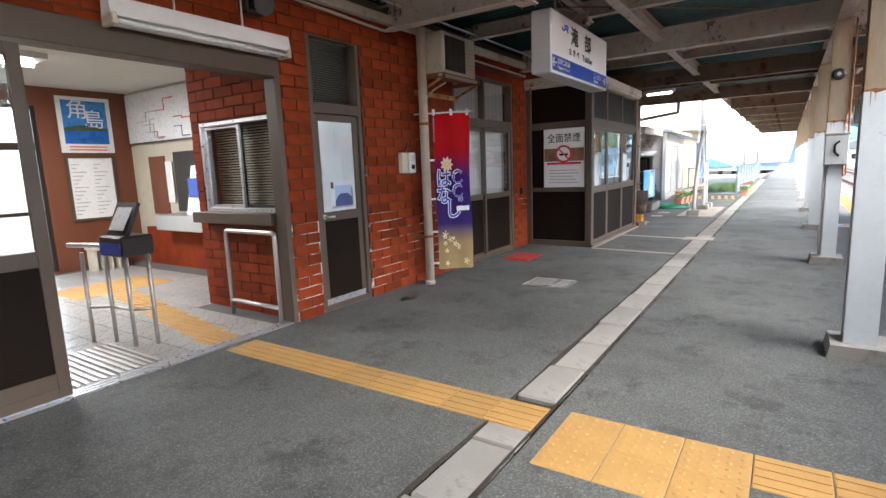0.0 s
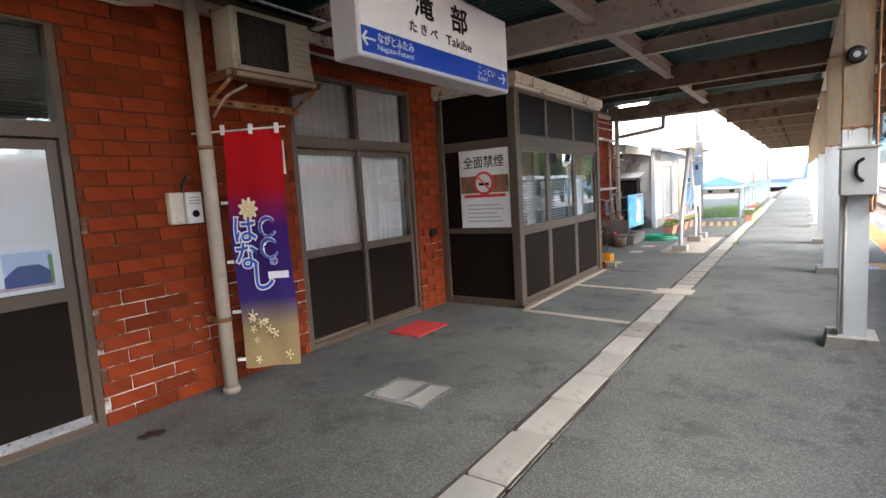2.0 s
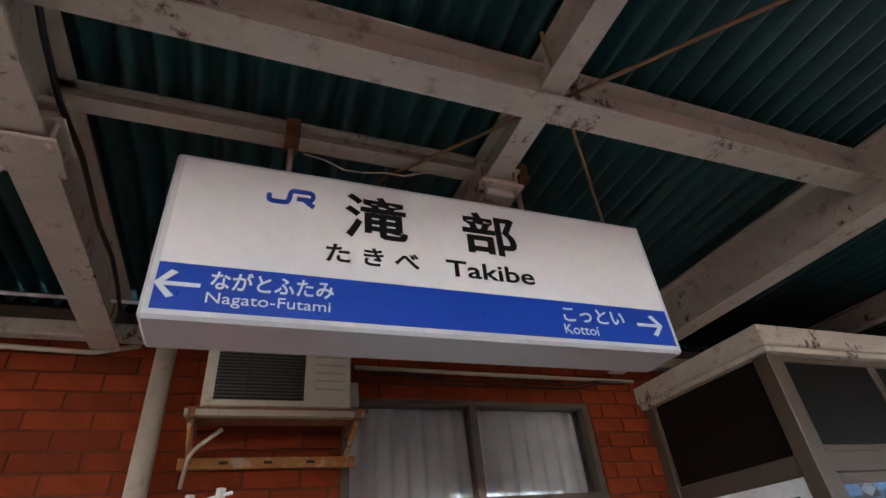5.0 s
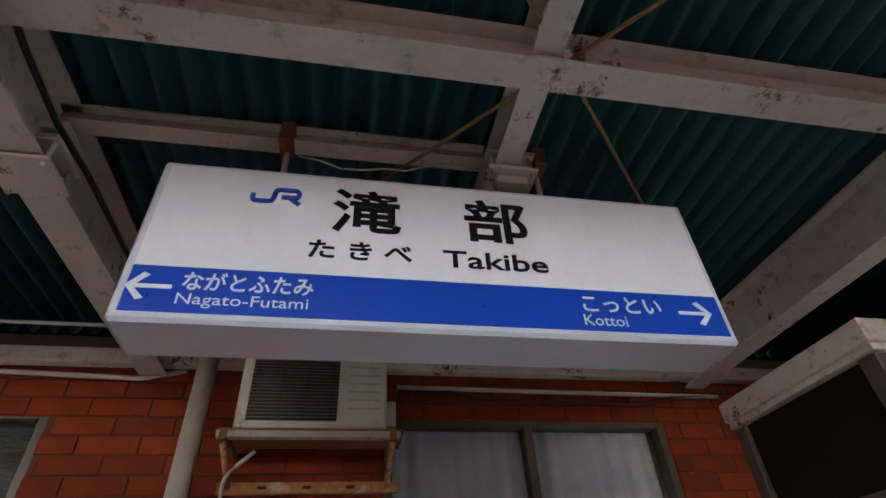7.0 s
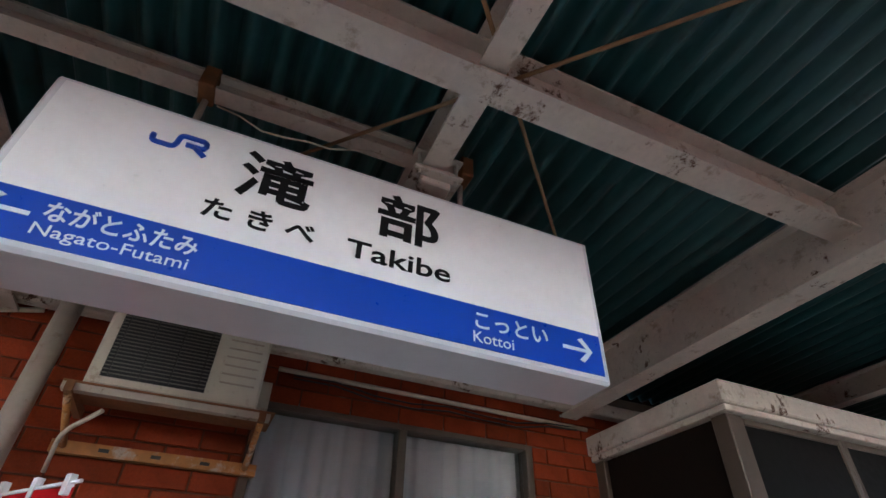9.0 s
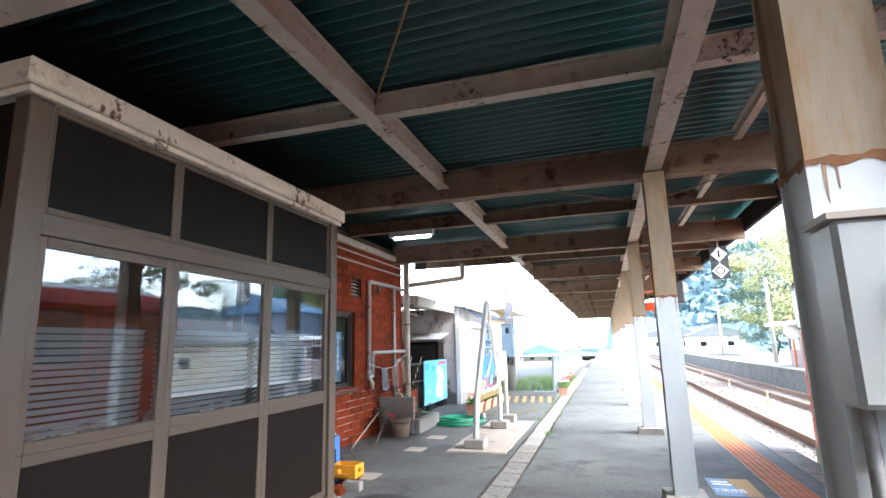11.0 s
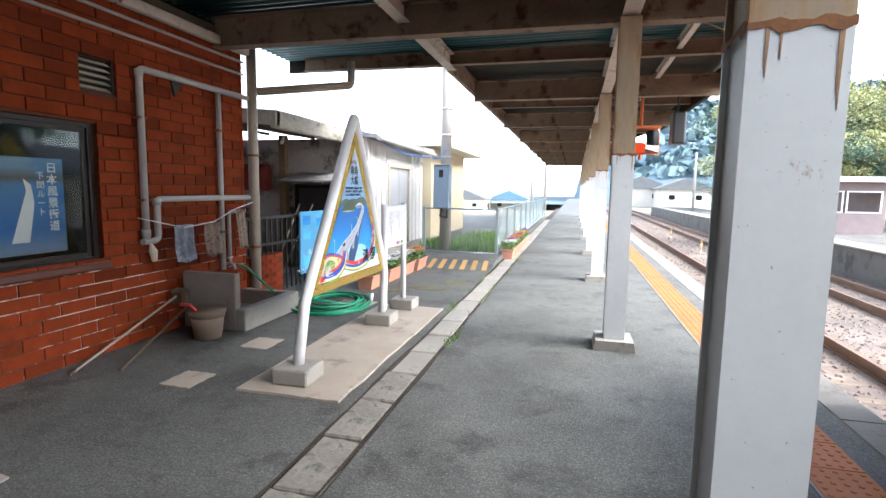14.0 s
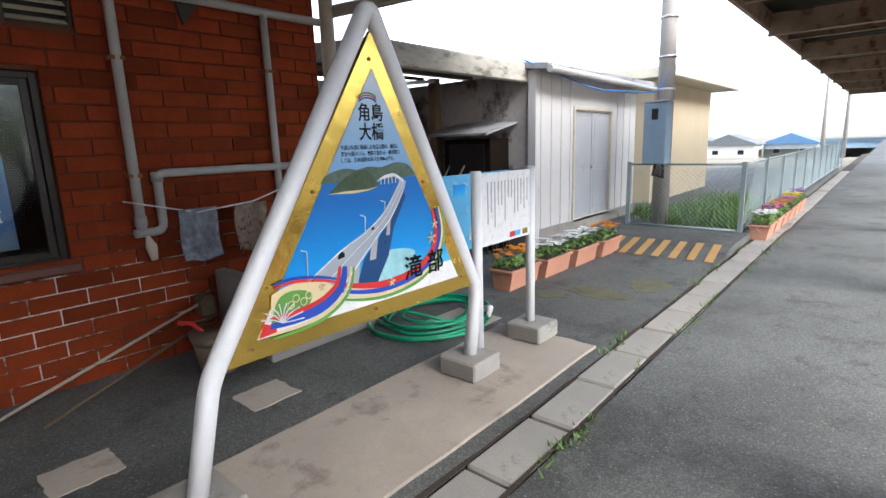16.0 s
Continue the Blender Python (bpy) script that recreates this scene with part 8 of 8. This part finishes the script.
part("case", B(1.5, 1.72, 21.5, 21.85, 2.42, 2.98, bevel=0.03, seg=2), M["black"], fc_)
part("hanger", T([(1.6, 21.7, 2.98), (1.6, 21.7, 3.66)], 0.02, 6), M["black"], fc_)
fl_ = thing("platform_sticker", (0.86, 13.65, 0), "blue and yellow boarding direction sticker on the asphalt", "floor marking")
part("sheet", B(0.64, 1.06, 13.31, 14.0, -0.01, 0.003), M["tile_blue"], fl_)
part("yellow_corner", prism(bmesh.new(), [(0.92, 13.31), (1.06, 13.31), (1.06, 14.0), (0.84, 14.0)], "z", 0.003, 0.005), M["yellow"], fl_)
lt = words("下関方面", 0.14, FACE_UP, (0, 0, 0), 0.0, 0.3)
lt.transform(Matrix.Translation((0.79, 13.45, 0.0055)))
part("lettering", lt, M["print_white"], fl_)
part("text_bar", B(0.68, 0.86, 13.72, 13.77, 0.003, 0.0055), M["print_white"], fl_)
part("text_bar", B(0.68, 0.84, 13.82, 13.87, 0.003, 0.0055), M["print_white"], fl_)

hsp = thing("horn_speaker", (WALL + 0.1, 3.25, 2.95), "dark horn loudspeaker on the brick wall", "loudspeaker")
part("body", B(WALL - 0.01, WALL + 0.12, 3.12, 3.34, 2.92, 3.12, bevel=0.015), M["dark_frame"], hsp)
part("horn", T([(WALL + 0.12, 3.22, 3.0), (WALL + 0.2, 3.2, 2.97), (WALL + 0.28, 3.18, 2.95)], [0.03, 0.05, 0.09], 14), M["black"], hsp)
# Dark fitting made up where a small purple lamp sits on the post.
pfitting = thing("post_camera", (0.52, POSTS[4], 2.7), "small dark fitting in place of a lamp on the canopy post", "camera")
part("arm", B(0.42, 0.5, POSTS[4] - 0.03, POSTS[4] + 0.03, 2.72, 2.76), M["dark_frame"], pfitting)
part("body", T([(0.55, POSTS[4] - 0.12, 2.74), (0.55, POSTS[4] + 0.08, 2.74)], [0.06, 0.055], 14), M["black"], pfitting)
solid("loose_wire", T([(-2.5, 6.1 + 0.09 * k, 3.36 - 0.05 * math.sin(k * 0.55) + 0.012 * math.sin(k * 2.1)) for k in range(10)], 0.004, 5), M["cream"], "thin loose wire sagging beside the sign hanger", "wire")
solid("beam_cable", T([(-1.6 - 0.26 * k, 5.27 + 0.015 * math.sin(k * 1.9), 3.3 + 0.02 * math.sin(k * 1.3)) for k in range(11)], 0.012, 6), M["black"], "black cable clipped along a canopy beam", "cable")
solid("eave_conduit", T([(WALL + 0.25, -3, 3.38), (WALL + 0.25, 9.0, 3.38)], 0.012, 6), M["white"], "thin white conduit under the eave", "conduit")
for y in (0.9, 4.9, 8.9):
    solid("conduit_clip", B(WALL + 0.02, WALL + 0.27, y + 0.1, y + 0.13, 3.37, 3.39), M["pipe"], "small clip that holds the eave conduit", "clip", "conduit clips")

# ---- drain, tactile paving, room tiles ----
drain = setting("drain_bed", B(-1.66, -1.31, -45, 60, -0.3, -0.03), M["soil"], "dark joint of the covered drain", "drain")
def mesh_from(bm, name, m):
    me = bpy.data.meshes.new(name)
    bmesh.ops.recalc_face_normals(bm, faces=bm.faces)
    bm.to_mesh(me)
    bm.free()
    me.materials.append(m)
    return me
def piece(name, me, parent, loc, rz=0.0):
    ob = new(name, me)
    ob.location = loc
    ob.rotation_euler = (0, 0, rz)
    ob.parent = parent
    return ob
slab_me = mesh_from(B(-0.136, 0.136, -0.29, 0.29, -0.06, 0.0, bevel=0.014), "drain_cover", M["concrete"])
rough_bm = B(-0.136, 0.136, -0.29, 0.29, -0.06, 0.0, bevel=0.014)
bmesh.ops.subdivide_edges(rough_bm, edges=rough_bm.edges[:], cuts=3, use_grid_fill=True)
for v in rough_bm.verts:
    if v.co.z > -0.01:
        v.co.z += 0.014 * noise.noise(Vector((v.co.x * 14, v.co.y * 9, 1))) - 0.004
crack_me = mesh_from(rough_bm, "cracked_cover", M["cracked"])
rnd = random.Random(21)
y = -1.2
k = 0
while y < 40:
    if not 2.35 < y < 2.95:
        worn = 11.3 < y < 12.7 or 13.0 < y < 15.0 or rnd.random() < 0.06
        piece("drain_cover", crack_me if worn else slab_me, drain, (-1.475 + rnd.uniform(-0.008, 0.008), y + 0.3, 0.004 + rnd.uniform(-0.006, 0.006)), rnd.uniform(-0.012, 0.012))
    y += 0.6
for a, f in ((2.5, 0.34),):
    piece("drain_cover", slab_me, drain, (-1.475, a, 0.004)).scale = (1, f, 1)
for sx, x0 in ((-1, -1.612), (1, -1.338)):
    jn = bmesh.new()
    prev = None
    for q in range(260):
        yy = -1.5 + q * 0.1
        wd = 0.012 + 0.03 * max(0.0, noise.noise(Vector((yy * 1.3, sx, 0.5))) + 0.25) + 0.008 * noise.noise(Vector((yy * 9, sx, 2)))
        cur = (jn.verts.new((x0 - sx * 0.006, yy, 0.0025)), jn.verts.new((x0 + sx * max(0.006, wd), yy, 0.0025)))
        if prev:
            jn.faces.new((prev[0], prev[1], cur[1], cur[0]) if sx > 0 else (prev[1], prev[0], cur[0], cur[1]))
        prev = cur
    setting("drain_joint", jn, M["soil"], "dark dirt-filled crack beside the drain covers", "crack")
patch(rough_quad(-1.52, 10.78, 0.5, 0.36, 8), M["slab"], "concrete_patch", "pale concrete patch across the drain", "patch", 0.012)
def bar_tile():
    bm = B(-0.158, 0.158, -0.158, 0.158, -0.02, 0.004, bevel=0.003)
    for q in range(4):
        yy = -0.112 + q * 0.075
        box(bm, -0.15, 0.15, yy - 0.015, yy + 0.015, 0.004, 0.009)
    return bm
def dot_tile(s=0.158):
    bm = B(-s, s, -s, s, -0.02, 0.004, bevel=0.003)
    for a in range(5):
        for b in range(5):
            x, yy = (a - 2) * s * 0.39, (b - 2) * s * 0.39
            lo = [bm.verts.new((x + 0.017 * math.cos(t_), yy + 0.017 * math.sin(t_), 0.004)) for t_ in [q * math.pi / 3 for q in range(6)]]
            hi = [bm.verts.new((x + 0.01 * math.cos(t_), yy + 0.01 * math.sin(t_), 0.009)) for t_ in [q * math.pi / 3 for q in range(6)]]
            bm.faces.new(hi)
            for q in range(6):
                bm.faces.new((lo[q], lo[(q + 1) % 6], hi[(q + 1) % 6], hi[q]))
    return bm
bar_me = mesh_from(bar_tile(), "bar_tile", M["yellow"])
dot_me = mesh_from(dot_tile(), "dot_tile", M["yellow"])
tac = thing("tactile_path", (-2, 2.75, 0), "worn yellow tactile paving across the platform", "tactile paving", kind="structure")
for k in range(8):
    piece("bar_tile", bar_me, tac, (-1.82 - k * 0.32 + 2, 2.76 - 2.75, 0))
piece("bar_tile", bar_me, tac, (-1.5 + 2, 0.01, 0.002))
for k in range(3):
    for r_ in range(2):
        piece("dot_tile", dot_me, tac, (-1.06 + k * 0.32 + 2, 2.79 - r_ * 0.32 - 2.75, 0))
for k in range(4):
    piece("bar_tile", bar_me, tac, (-0.1 + k * 0.32 + 2, 2.79 - 2.75, 0))
for k in range(10):
    piece("bar_tile", bar_me, tac, (-4.62 - k * 0.32 + 2, 2.78 + k * 0.06 - 2.75, 0.0))
for a in range(3):
    for b in range(4):
        piece("dot_tile", dot_me, tac, (-7.9 - a * 0.32 + 2, 3.0 + b * 0.32 - 2.75, 0))
odot_me = mesh_from(dot_tile(0.172), "orange_tile", M["orange_tile"])
edge_line = thing("platform_line", (1.38, 15, 0), "orange tactile warning line along the platform edge", "tactile paving", kind="structure")
for k in range(-22, 92):
    piece("warning_tile", odot_me, edge_line, (0, k * 0.35, 0))
setting("line_kerb", B(1.19, 1.205, -14, 120, -0.02, 0.006), M["concrete"], "thin pale joint beside the warning line", "strip")
setting("line_far", B(1.21, 1.555, 47.1, 120, -0.02, 0.004), M["orange_tile"], "orange warning line far along the platform", "marking")
joint_me = mesh_from(B(1.76, 2.05, -0.006, 0.006, -0.01, 0.0055), "edge_joint", M["soil"])
ej = thing("edge_joints", (0, 0, 0), "dark joints between platform edge slabs", "joint", kind="structure")
for k in range(-4, 40):
    piece("edge_joint", joint_me, ej, (0, k * 1.2, 0))
tile_me = mesh_from(B(-0.146, 0.146, -0.146, 0.146, -0.02, 0.0, bevel=0.002), "floor_tile", M["room_tile"])
tcount = 0
for i in range(19):
    for j in range(15):
        x, yy = -4.55 - i * 0.3, 0.2 + j * 0.3
        if x < -5.9 or yy < 3.5:
            if tcount < 290:
                piece("floor_tile", tile_me, room_floor, (x, yy, 0.0))
                tcount += 1

# ---- bricks ----
holes_main = HOLES + [(9.2, 12.4, -0.1, 2.9)]
spots = brick_spots(-2.5, 17.5, 0.0, 3.26, holes_main)
cache = {}
def brick_mesh(L, H, axis):
    key = (round(L, 2), round(H, 3), axis)
    if key not in cache:
        bm = bmesh.new()
        if axis == "x":
            box(bm, -0.02, 0.014, -L / 2, L / 2, -H / 2, H / 2)
            front = [f for f in bm.faces if all(v.co.x > 0.01 for v in f.verts)]
        else:
            box(bm, -L / 2, L / 2, -0.014, 0.02, -H / 2, H / 2)
            front = [f for f in bm.faces if all(v.co.y < -0.01 for v in f.verts)]
        bmesh.ops.bevel(bm, geom=list(front[0].edges), offset=0.004, segments=1, affect="EDGES")
        cache[key] = mesh_from(bm, "brick", M["brick"])
    return cache[key]
near, rest = [], []
for s_ in spots:
    yc = (s_[0] + s_[1]) / 2
    (near if (3.5 < yc < 6.62 or (8.6 < yc < 9.2)) else rest).append(s_)
rnd = random.Random(2)
for a, b, c, d in near[:330]:
    piece("brick", brick_mesh(b - a, d - c, "x"), wall_brick, (WALL - 0.012 + rnd.uniform(-0.0025, 0.0025), (a + b) / 2, (c + d) / 2))
def join_bricks(list_, name, parent, axis="x"):
    verts, faces = [], []
    for a, b, c, d in list_:
        o = len(verts)
        j = rnd.uniform(-0.0025, 0.0025)
        e = 0.004
        if axis == "x":
            x0, x1 = WALL - 0.03, WALL + 0.002 + j
            verts += [(x0, a, c), (x0, b, c), (x0, b, d), (x0, a, d), (x1 - e, a, c), (x1 - e, b, c), (x1 - e, b, d), (x1 - e, a, d), (x1, a + e, c + e), (x1, b - e, c + e), (x1, b - e, d - e), (x1, a + e, d - e)]
        else:
            y0_, y1_ = axis + 0.03, axis - 0.014 + j
            verts += [(a, y0_, c), (b, y0_, c), (b, y0_, d), (a, y0_, d), (a, y1_ + e, c), (b, y1_ + e, c), (b, y1_ + e, d), (a, y1_ + e, d), (a + e, y1_, c + e), (b - e, y1_, c + e), (b - e, y1_, d - e), (a + e, y1_, d - e)]
        for q in range(4):
            r_ = (q + 1) % 4
            faces.append((o + q, o + r_, o + 4 + r_, o + 4 + q))
            faces.append((o + 4 + q, o + 4 + r_, o + 8 + r_, o + 8 + q))
        faces.append((o + 8, o + 9, o + 10, o + 11))
    me = bpy.data.meshes.new(name)
    me.from_pydata(verts, [], faces)
    bm = bmesh.new()
    bm.from_mesh(me)
    bmesh.ops.recalc_face_normals(bm, faces=bm.faces)
    bm.to_mesh(me)
    bm.free()
    me.materials.append(M["brick_rest"])
    ob = new(name, me)
    ob.parent = parent
    tagged(ob, kind="stuff")
join_bricks(near[330:] + rest + [s_ for s_ in brick_spots(17.5, 18.36, 0.0, 0.6, [])], "brick_courses", wall_brick)
join_bricks(brick_spots(-5.95, WALL - 0.14, 0.0, 3.05, [(-5.8, -4.45, 0.95, 2.15)]), "brick_courses", wall_ticket, 3.57)
